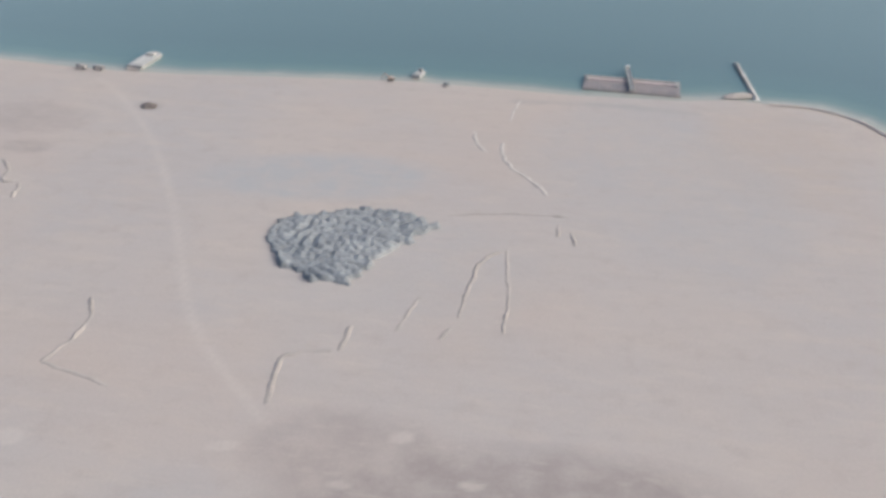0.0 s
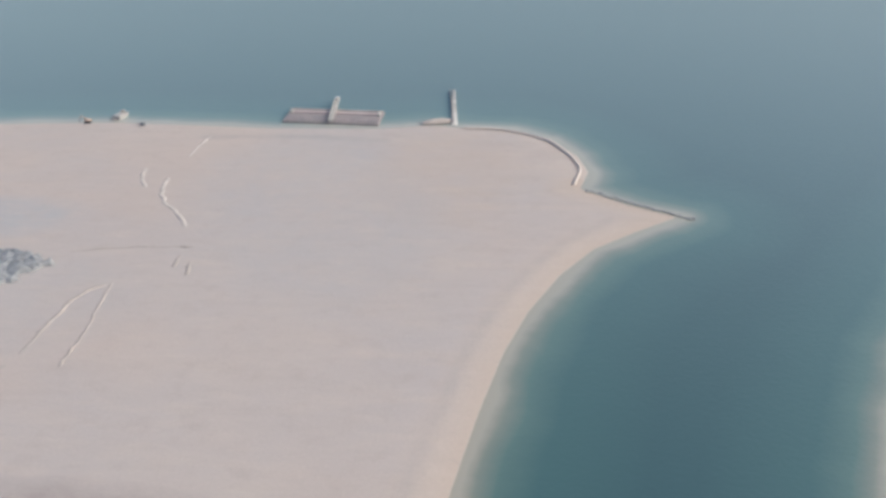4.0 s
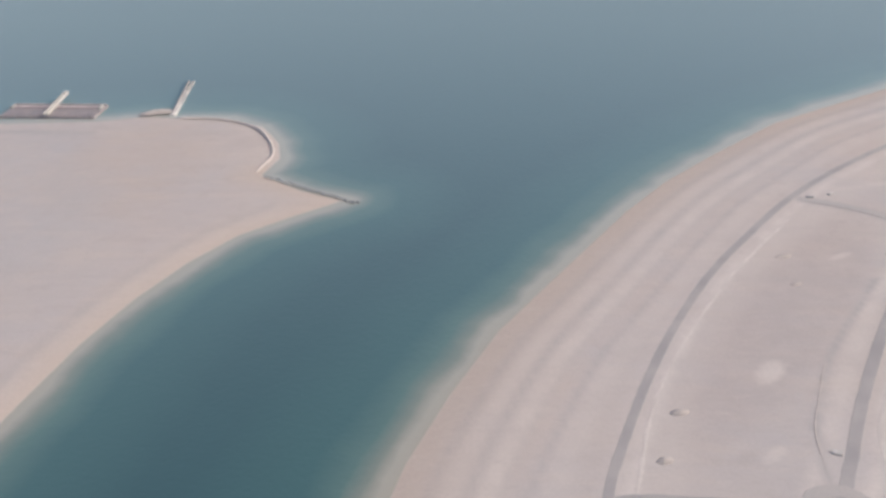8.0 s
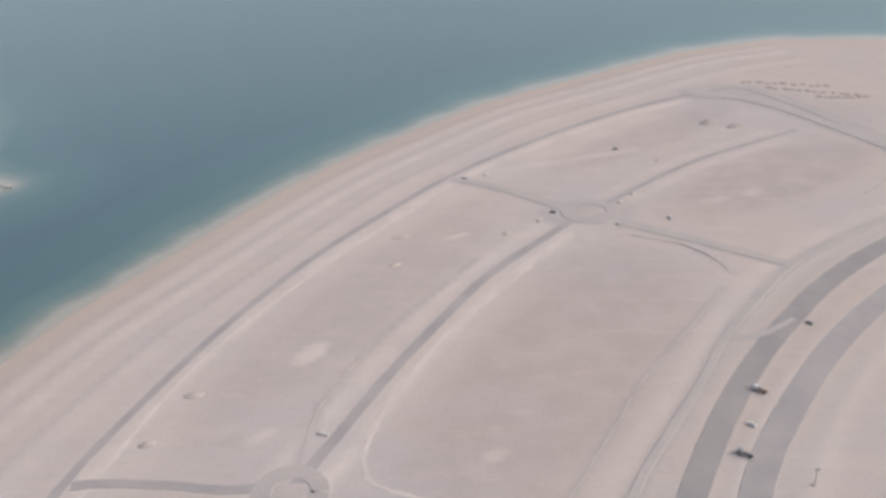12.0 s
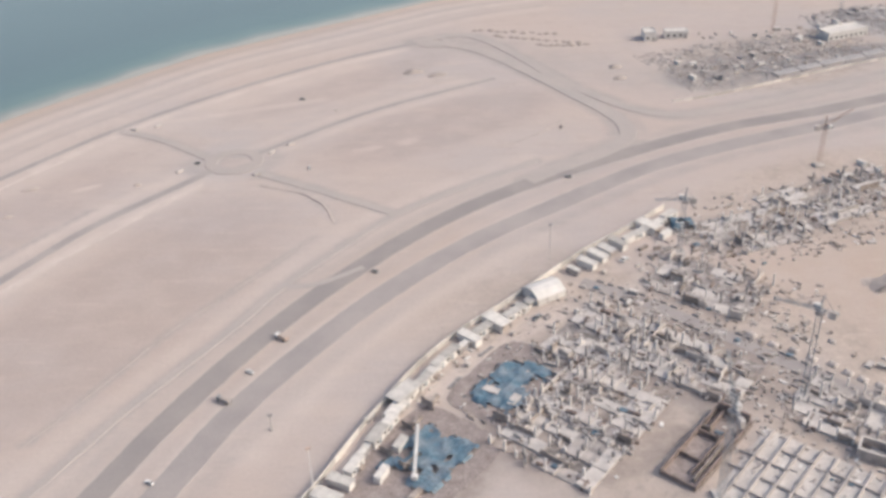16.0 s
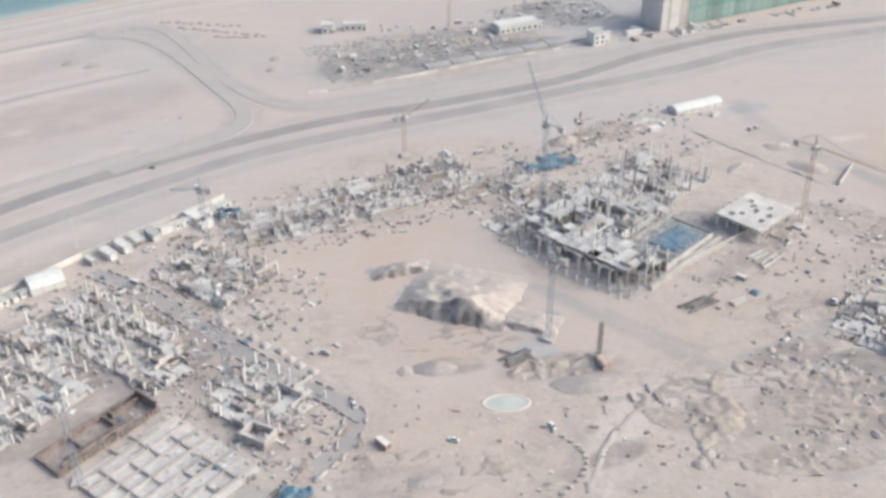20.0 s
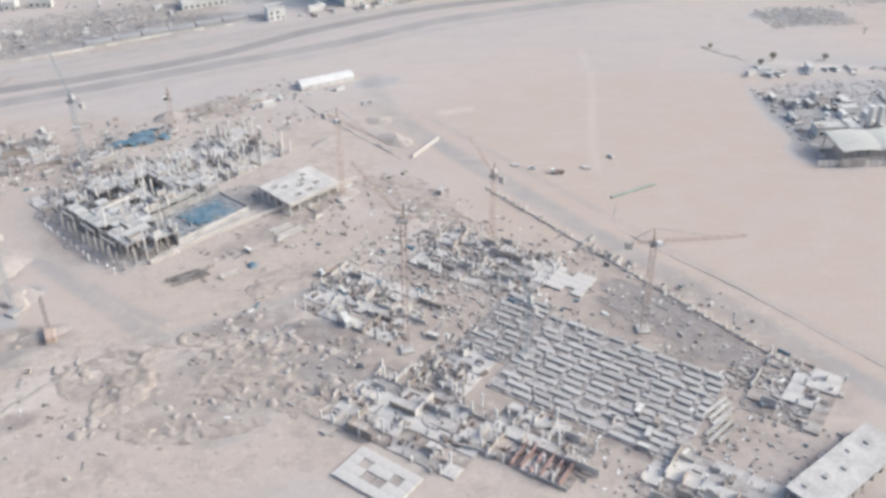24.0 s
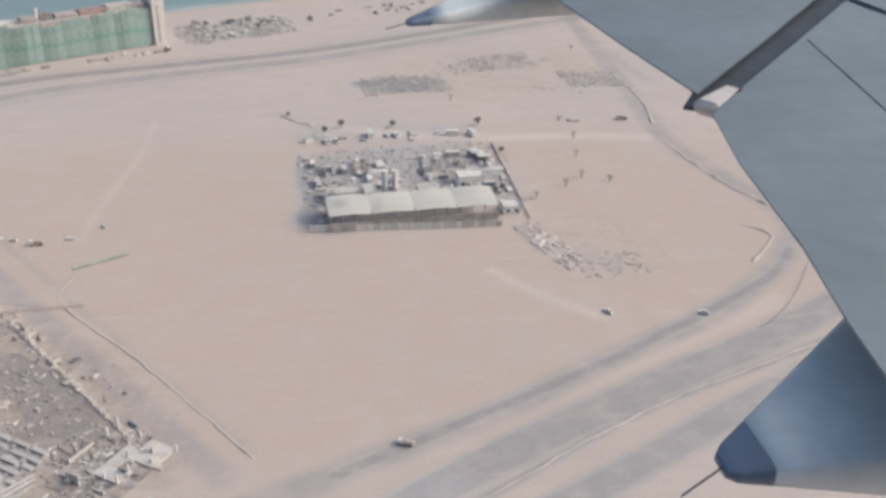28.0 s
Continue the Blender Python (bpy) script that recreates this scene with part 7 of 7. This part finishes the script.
block_building(175.4, 501, 2, 6, 8, 4.2, "white flat-roofed building at a compound corner")
block_building(190, 503, 0, 12, 5, 3.4, "low white cabin building")
block_building(276, 498, 22, 25, 9, 4, "long white flat-roofed shed in a compound")
block_building(315, 474, 22, 9, 7, 6.2, "small white cube of a gate building")
crane(240, 500, 24, 30, 14, M_ORANGE, "faded orange crane in a compound", 60)
crane(282, 520, 26, 60, 14, M_CRANEB, "slim grey crane in a compound", 60)

M_TOWER = material("stair_tower_render", (0.70, 0.665, 0.63), vary=0.06, scale=0.2, fine=8)
net = thing("netted_building", 403, 524, 0, 25.5, "long high building wrapped in green construction netting", "building")
part("frame_body", boxes((0, 0, 0, 104, 15, 21)), M_CONCD, net)
NETM = box_mesh("net_sheet", 3.9, 0.25, 22.0, M_NET, 0.05)
for i in range(23):
    piece("net_sheet", NETM, net, -41 + 4.0 * i, -7.8 - rnd.uniform(0, 0.25), 0.3, rnd.uniform(-1.5, 1.5), (1, 1, rnd.uniform(0.93, 1.05) if i not in (8, 9, 10, 14) else 0.86))
for f in range(8):
    part("floor_edge", boxes((0, -7.4, 2.4 + 2.6 * f, 104, 0.9, 0.3)), M_CONC, net)
for x, w in ((-56.5, 12), (54, 7)):
    tow = part("stair_tower", boxes((x, -1.0, 0, w, 17.5, 25.5)), M_TOWER, net, "pale rendered stair tower")
    part("tower_cap", boxes((x, -1.0, 25.5, w + 0.6, 18, 0.5), (x, 3.0, 26.0, w * 0.6, 6, 1.6), (x - w * 0.2, -6.0, 26.0, w * 0.3, 3, 0.9)), M_TOWER, tow)
    part("slot", boxes((x - w * 0.1, -9.78, 1, 0.9, 0.12, 22)), M_DARK, tow)
for f in range(10):
    for x in (-50.6, -48.4, -46.6):
        piece("window", DARKB, net, x + (1.8 if x > -49 else 0.6), -9.79 if x < -49.0 else -8.1, 1.2 + 2.25 * f, 0, (0.9, 0.1, 1.3))
part("window_bay", boxes((-46.5, -5.5, 0, 6.0, 5.0, 22.5)), M_TOWER, net)
part("roof_slab", boxes((0, 0, 21, 104, 15.5, 0.5)), M_CONC, net)
for x, sx, h, m in ((-15, 8, 2.5, M_CONCD), (-6, 6, 3.5, M_DARK), (5, 12, 2.0, M_CONCD), (20, 16, 2.2, M_RED), (34, 14, 3.2, M_CONCD), (44, 8, 2.5, M_DARK), (-30, 10, 1.5, M_CONC)):
    part("roof_store", bevelled(boxes((x, -1, 21.5, sx, 7, h)), 0.2), m, net)
part("roof_mast", boxes((-10, -3, 21.5, 1.2, 1.2, 7)), M_WHITE, net)
scatter((378, 494), 50, 6, 26, 22, ("timber", "car", "box_white", "rebar", "panels", "cover_grey"), 36)
scatter((440, 520), 46, 6, 24, 18, ("timber", "box_red", "rebar", "pallets", "cover_grey"), 37)
scatter((497, 566), 56, 34, 20, 80, ("panels", "cover_grey", "timber", "pipes", "wallbit", "pallets"), 38, gap=3.0, jitter=40)
scatter((580, 600), 90, 20, 18, 26, ("panels", "car", "timber", "pipes"), 39)
scatter((600, 640), 60, 14, 18, 14, ("car", "cabin", "timber"), 40)

# ---------------------------------------------------------------- works yard in the desert
for k in range(16):
    put(("panels", "timber", "cover_grey", "rebar")[k % 4], 528 + 0.45 * k + 1.6 * math.sin(k * 2.1), 366 - 4.5 * k, 70 + 31 * k, scale=0.5 + 0.06 * (k % 4), group="goods along the yard edge")
fence_line("yard_fence", ((614, 371), (613, 295)), "grey sheet fence of the works yard", 4, 0.8, M_ROOF)
fence_line("yard_front_fence", ((528, 295.5), (601, 290.5)), "pale panelled front fence of the works yard", 2.2, 2.6, M_ROOF)
canopy = thing("yard_canopy", 568, 303, 0, 2, "long white undulating canopy roof on steel posts", "canopy")
bm = bmesh.new()
nseg = 48
for s, zt in ((0, 0.0),):
    rows = []
    for i in range(nseg + 1):
        u = i / nseg
        wave = 0.55 * abs(math.sin(u * math.pi * 4))
        rows.append([bm.verts.new((-32.5 + 65 * u, yy, 7.0 + wave + dz)) for yy, dz in ((-8, -0.6), (-3, 0.1), (3, 0.3), (8, 0.1))])
    for a, b in zip(rows[:-1], rows[1:]):
        for i in range(3):
            bm.faces.new((a[i], b[i], b[i + 1], a[i + 1]))
bmesh.ops.solidify(bm, geom=bm.faces[:], thickness=0.15)
part("canopy_sheet", bm, material("canopy_membrane", (0.86, 0.84, 0.79), rough=0.7, vary=0.03, scale=0.1), canopy, "white membrane roof")
for i in range(14):
    for y in (-7.5, 7.5):
        part("post", boxes((-32 + 64 * i / 13, y, 0, 0.35, 0.35, 6.6)), M_STEEL, canopy)
part("back_wall", boxes((0, -7.9, 0, 65, 0.2, 3.6)), M_CONCD, canopy, "grey cladding under the eaves")
for i in range(5):
    part("rib", boxes((-32.5 + 16.25 * i, 0, 6.4, 0.3, 16, 0.35)), M_STEEL, canopy)
YMIX = ("box_white", "box_grey", "car", "panels", "pipes", "timber", "tank", "shed", "rebar", "box_blue", "cover_grey", "panels", "wallbit", "scaffold", "pallets")
scatter((550, 338), 34, 40, 2, 90, YMIX, 51, 4, 2.6, scales=(0.6, 1.0))
scatter((594, 340), 34, 44, 2, 90, YMIX, 52, 4, 2.6, scales=(0.6, 1.0))
scatter((570, 383), 84, 6, 0, 22, ("car", "box_white", "car", "panels", "timber"), 53, 25, 4.0)
block_building(543, 322, 2, 12, 6, 3.6, "low white office in the works yard")
block_building(596, 330, 2, 11, 7, 4.2, "pale workshop with a dark opening in the works yard")
block_building(607, 303, 2, 7, 6, 3.0, "small white store at the yard corner")
block_building(578, 322, 8, 10, 6, 3.2, "pale store in the works yard")
for x in (560, 564):
    root = thing("silo", x, 324, 0, 0, "slim white upright cement silo", "silo", "silos")
    bm = bmesh.new()
    cylinder(bm, 0, 0, 2.5, 1.3, 8, 14)
    part("shell", bm, M_WHITE, root)
    bm = bmesh.new()
    cylinder(bm, 0, 0, 0.8, 0.3, 1.7, 14, 1.3)
    part("hopper", bm, M_WHITE, root)
    for a in range(4):
        part("leg", boxes((1.1 * math.cos(a * math.pi / 2), 1.1 * math.sin(a * math.pi / 2), 0, 0.2, 0.2, 2.6)), M_STEEL, root)


def leafy_tree(x, y, h, seed, label="small dusty green tree beside the yard"):
    rnd = random.Random(seed)
    root = thing("tree", x, y, 0, 0, label, "tree", "trees")
    bm = bmesh.new()
    cylinder(bm, 0, 0, 0, 0.16, h * 0.5, 7, 0.09)
    for a in range(4):
        ang = a * 1.6 + rnd.random()
        bar(bm, (0, 0, h * 0.4), (h * 0.25 * math.cos(ang), h * 0.25 * math.sin(ang), h * 0.7), 0.08)
    part("trunk", bm, M_BARK, root)
    bm = bmesh.new()
    for _ in range(130):
        d = Vector((rnd.gauss(0, 1), rnd.gauss(0, 1), rnd.gauss(0, 0.8))).normalized() * rnd.uniform(0.4, 1.0)
        p = Vector((d.x * h * 0.38, d.y * h * 0.38, h * 0.68 + d.z * h * 0.3))
        m = Matrix.Translation(p) @ Euler((rnd.uniform(0, 6), rnd.uniform(0, 6), rnd.uniform(0, 6))).to_matrix().to_4x4()
        bmesh.ops.create_grid(bm, x_segments=1, y_segments=1, size=rnd.uniform(0.18, 0.4), matrix=m)
    part("crown", bm, M_LEAF, root)
    return root


def palm(x, y, h, seed):
    rnd = random.Random(seed)
    root = thing("palm", x, y, 0, rnd.uniform(0, 360), "thin young palm standing in sand", "palm", "palms")
    bm = bmesh.new()
    cylinder(bm, 0, 0, 0, 0.22, h, 8, 0.14)
    part("trunk", bm, M_BARK, root)
    bm = bmesh.new()
    for a in range(11):
        ang = a * 0.571 + rnd.uniform(-0.2, 0.2)
        pts = [(r * math.cos(ang), r * math.sin(ang), h + 0.5 * r - 0.45 * r * r) for r in (0, 0.6, 1.2, 1.7)]
        side = Vector((-math.sin(ang), math.cos(ang), 0))
        for p, q, w in zip(pts[:-1], pts[1:], (0.25, 0.3, 0.15)):
            p, q = Vector(p), Vector(q)
            bm.faces.new([bm.verts.new(v) for v in (p - side * w, q - side * w * 0.8, q + side * w * 0.8, p + side * w)])
    part("crown", bm, M_LEAF, root)


for i, (x, y, h) in enumerate(((540, 392, 3.5), (548, 398, 4), (572, 396, 3.5), (612, 394, 4), (616, 360, 3), (604, 318, 3.5), (608, 322, 3), (524, 415, 2.5))):
    leafy_tree(x, y, h, i)
for i, (x, y) in enumerate(((620, 313), (635, 322), (655, 325), (653, 373), (644, 330), (648, 352), (652, 395), (690, 505), (605, 428))):
    palm(x, y, rnd.uniform(2.2, 3.2), i)
put("panels", 659, 394, 85)
put("truck", 683, 393, 60, scale=0.7)
put("car", 653, 221, 60, scale=0.8)
put("car", 622, 226, 30, scale=0.8)
put("truck", 548, 170, 65, scale=0.6)


def debris(name, c, rx, ry, turn, n, mat, seed, label, smax=2.6):
    """A field of small tipped heaps and lumps, lying close together."""
    rnd = random.Random(seed)
    root = thing(name, c[0], c[1], 0, turn, label, "debris", "debris fields")
    lumps = [rock_mesh(seed * 10 + i, mat, 0.8) for i in range(4)]
    for i in range(n):
        a, r = rnd.uniform(0, 6.283), abs(rnd.gauss(0, 0.55))
        s = 0.3 + 0.42 * smax * rnd.random() ** 2.5
        piece("lump", lumps[i % 4], root, rx * r * math.cos(a), ry * r * math.sin(a), 0.0, rnd.uniform(0, 360), (s * rnd.uniform(0.7, 1.3), s * rnd.uniform(0.6, 1.3), s * rnd.uniform(0.45, 1.0)))


M_DEBRIS = material("tipped_debris", (0.48, 0.425, 0.385), vary=0.16, scale=0.3, fine=5, per_object=0.15, tint=(0.52, 0.47, 0.43))
debris("debris_field", (615.5, 273), 5.0, 18, 18, 34, M_DEBRIS, 1, "long spread of brown tipped building rubble on sand", 2.3)
rough_ground((615.5, 273), 44, 13, -72, 1.5, M_DEBRIS, 21, "ridge of brown tipped rubble beside the works yard")
debris("debris_field", (634, 258), 8, 7, 0, 16, M_DEBRIS, 2, "scattered grey rubble on sand", 2.0)
debris("debris_field", (586, 455), 21, 14, 5, 130, M_STOCK, 3, "dark grey field of tipped asphalt lumps", 3.4)
debris("debris_field", (635, 484), 26, 13, 12, 80, M_DEBRIS, 4, "spread of tipped sand and rubble heaps", 3.4)
debris("debris_field", (686, 453), 14, 12, 0, 60, M_DEBRIS, 5, "spread of small tipped rubble heaps", 3.2)
debris("debris_field", (656, 441), 9, 10, 30, 60, M_DEBRIS, 6, "spread of small tipped rubble heaps", 3.0)
debris("debris_field", (673, 432), 5, 4, 0, 24, M_STOCK, 7, "small dark spread of rubble", 2.6)
debris("debris_field", (669, 488), 10, 5, 15, 40, M_STOCK, 8, "small dark spread of rubble", 3.0)
stone_line = thing("marker_stones", 0, 0, 0, 0, "line of pale boulders set along a desert road", "boulders")
pale_stones = [rock_mesh(90 + i, M_PALECONC, 0.8) for i in range(3)]
for i in range(26):
    piece("boulder", pale_stones[i % 3], stone_line, 668 + 42 * i / 25, 211 + 46 * (i / 25) ** 1.4, 0.15, 37 * i, (1.3, 1.1, 1.0 + 0.1 * (i % 4)))

CLUTTER = (((205, 462), 60, 50, 22, 1.2), ((255, 482), 60, 40, 22, 1.2), ((300, 522), 60, 40, 18, 1.2), ((497, 566), 64, 38, 20, 1.4))
litter("compound_litter", CLUTTER, 420, M_CONCD, 6, "strewn pale building goods in a compound")
litter("compound_scrap", CLUTTER, 520, M_STOCK, 7, "strewn dark scrap and props in a compound")
litter("compound_boards", CLUTTER, 160, M_SPOIL, 8, "strewn boards in a compound")
YARD = (((572, 340), 80, 60, 2, 1.0),)
litter("yard_litter", YARD, 900, M_CONCD, 9, "strewn goods in the works yard")
litter("yard_scrap", YARD, 800, M_STOCK, 10, "strewn dark scrap in the works yard")
RUBBLE = (((616, 273), 9, 34, 18, 0.3), ((634, 258), 22, 16, 0, 0.12), ((635, 484), 50, 24, 12, 0.8), ((586, 455), 42, 26, 5, 1.0), ((686, 453), 28, 22, 0, 0.6))
litter("rubble_scatter", RUBBLE, 380, M_CONC, 11, "strewn small rubble on sand", (0.3, 0.9))
litter("dark_rubble_scatter", RUBBLE, 200, M_DEBRIS, 12, "strewn small dark rubble on sand", (0.4, 1.2))

# ---------------------------------------------------------------- the aircraft's own wing, at the end of the flight line
WING_AT = Vector((520.44, -32.59, 171.51))
M_WING = material("wing_paint", (0.175, 0.212, 0.24), rough=0.45, vary=0.08, scale=0.8, fine=6, bump=0.03, spec=0.5)
M_WINGTIP = material("fairing_blue", (0.11, 0.15, 0.22), rough=0.35, vary=0.04, scale=2, bump=0, spec=0.5)
M_SLOT = material("flap_slot", (0.06, 0.075, 0.095), rough=0.6, vary=0.15, scale=2)
M_FAIR = material("fairing_paint", (0.66, 0.69, 0.69), rough=0.5, vary=0.06, scale=1.2, fine=6, bump=0.03, tint=(0.58, 0.61, 0.61))
wing = thing("aircraft_wing", *WING_AT, 0, "grey-blue aircraft wing with flaps and blue-tipped fairings", "aircraft wing")


def plate(name, pts, z, thick, mat, parent, label=""):
    """A flat panel with rounded rim, from its outline seen from above."""
    bm = bmesh.new()
    top = [bm.verts.new((x, y, z)) for x, y in pts]
    low = [bm.verts.new((x, y, z - thick)) for x, y in pts]
    n = len(pts)
    bm.faces.new(top)
    bm.faces.new(low[::-1])
    for i in range(n):
        bm.faces.new((top[i], low[i], low[(i + 1) % n], top[(i + 1) % n]))
    bmesh.ops.recalc_face_normals(bm, faces=bm.faces[:])
    return part(name, bm, mat, parent, label)


plate("outer_flap", [(2.78, 13.5), (2.81, 9.43), (2.95, 8.0), (3.12, 6.66), (4.3, 7.95), (5.42, 9.2), (8.6, 12.6), (8.6, 13.5)], -2.5, 0.014, M_WING, wing)
inner = plate("inner_flap", [(3.06, 6.22), (2.88, 5.36), (2.74, 4.27), (2.59, 3.53), (2.45, 2.6), (2.2, 0.9), (5.6, 0.9), (5.9, 4.0), (6.1, 7.2), (5.74, 9.14), (4.5, 7.8), (3.42, 6.64)], -2.5, 0.014, M_WING, wing)
plate("wing_skin", [(5.63, 0.9), (12.0, 0.9), (12.0, 13.5), (8.7, 12.5), (5.78, 9.14), (6.13, 7.2), (5.93, 4.0)], -2.47, 0.3, M_WING, wing)
# added plate below the flaps; its dark paint gives the gap's shade
plate("flap_slot", [(3.0, 6.6), (3.4, 6.4), (6.2, 9.0), (9.2, 12.6), (7.6, 12.6), (4.7, 9.2)], -2.575, 0.03, M_SLOT, wing, "dark plate under the gap between the flaps")
part("panel_seam", boxes((4.51, 6.99, -2.499, 0.008, 1.83, 0.004, -9.5)), M_SLOT, inner)
# row of small dark vents
for k in range(9):
    part("vortex_mark", boxes((5.2 + 0.05 * k, 6.9 - 0.22 * k, -2.499, 0.16, 0.05, 0.004, -40)), M_SLOT, inner)


def fairing(x, y, z, length, r, tip, rise=0.0, flat=1.0):
    """A canoe-shaped flap-track fairing that points aft."""
    ribs, seg = 14, 24

    def square(v, power):
        """Flattens a round section towards a box."""
        return math.copysign(abs(v) ** power, v)

    def hull(a, b, mat, name, parent):
        bm = bmesh.new()
        rings = []
        for i in range(ribs + 1):
            t = a + (b - a) * i / ribs
            rad = r * (0.08 + 0.92 * t) * (0.75 + 0.25 * min(1.0, t / 0.02))
            rings.append([bm.verts.new((x + length * t, y + rise * length * t + rad * 0.8 * square(math.cos(q * 2 * math.pi / seg), 0.75), z + rad * flat * square(math.sin(q * 2 * math.pi / seg), 0.3))) for q in range(seg)])
        for p, q in zip(rings[:-1], rings[1:]):
            for s in range(seg):
                bm.faces.new((p[s], p[(s + 1) % seg], q[(s + 1) % seg], q[s]))
        bm.faces.new(rings[0][::-1])
        bm.faces.new(rings[-1])
        return part(name, bm, mat, parent, smooth=True)
    body = hull(tip, 1.0, M_FAIR, "fairing", wing)
    cone = hull(0.0, tip, M_WINGTIP, "fairing_tip", body)
    bm = bmesh.new()
    bar(bm, (x + 0.02, y, z), (x - 0.24, y - 0.14, z - 0.02), 0.008)
    part("static_wick", bm, M_SLOT, body)


fairing(1.4, 10.35, -2.95, 3.2, 1.3, 0.09, 0.7, 0.28)
fairing(1.88, 3.19, -3.0, 2.2, 1.38, 0.095, 0.3, 0.28)
part("hinge_cover", bevelled(boxes((3.3, 6.62, -2.62, 0.5, 0.22, 0.12, 38)), 0.04), material("pale_cover", (0.55, 0.52, 0.50), vary=0.05), wing, "pale hinge cover at the flap edge")
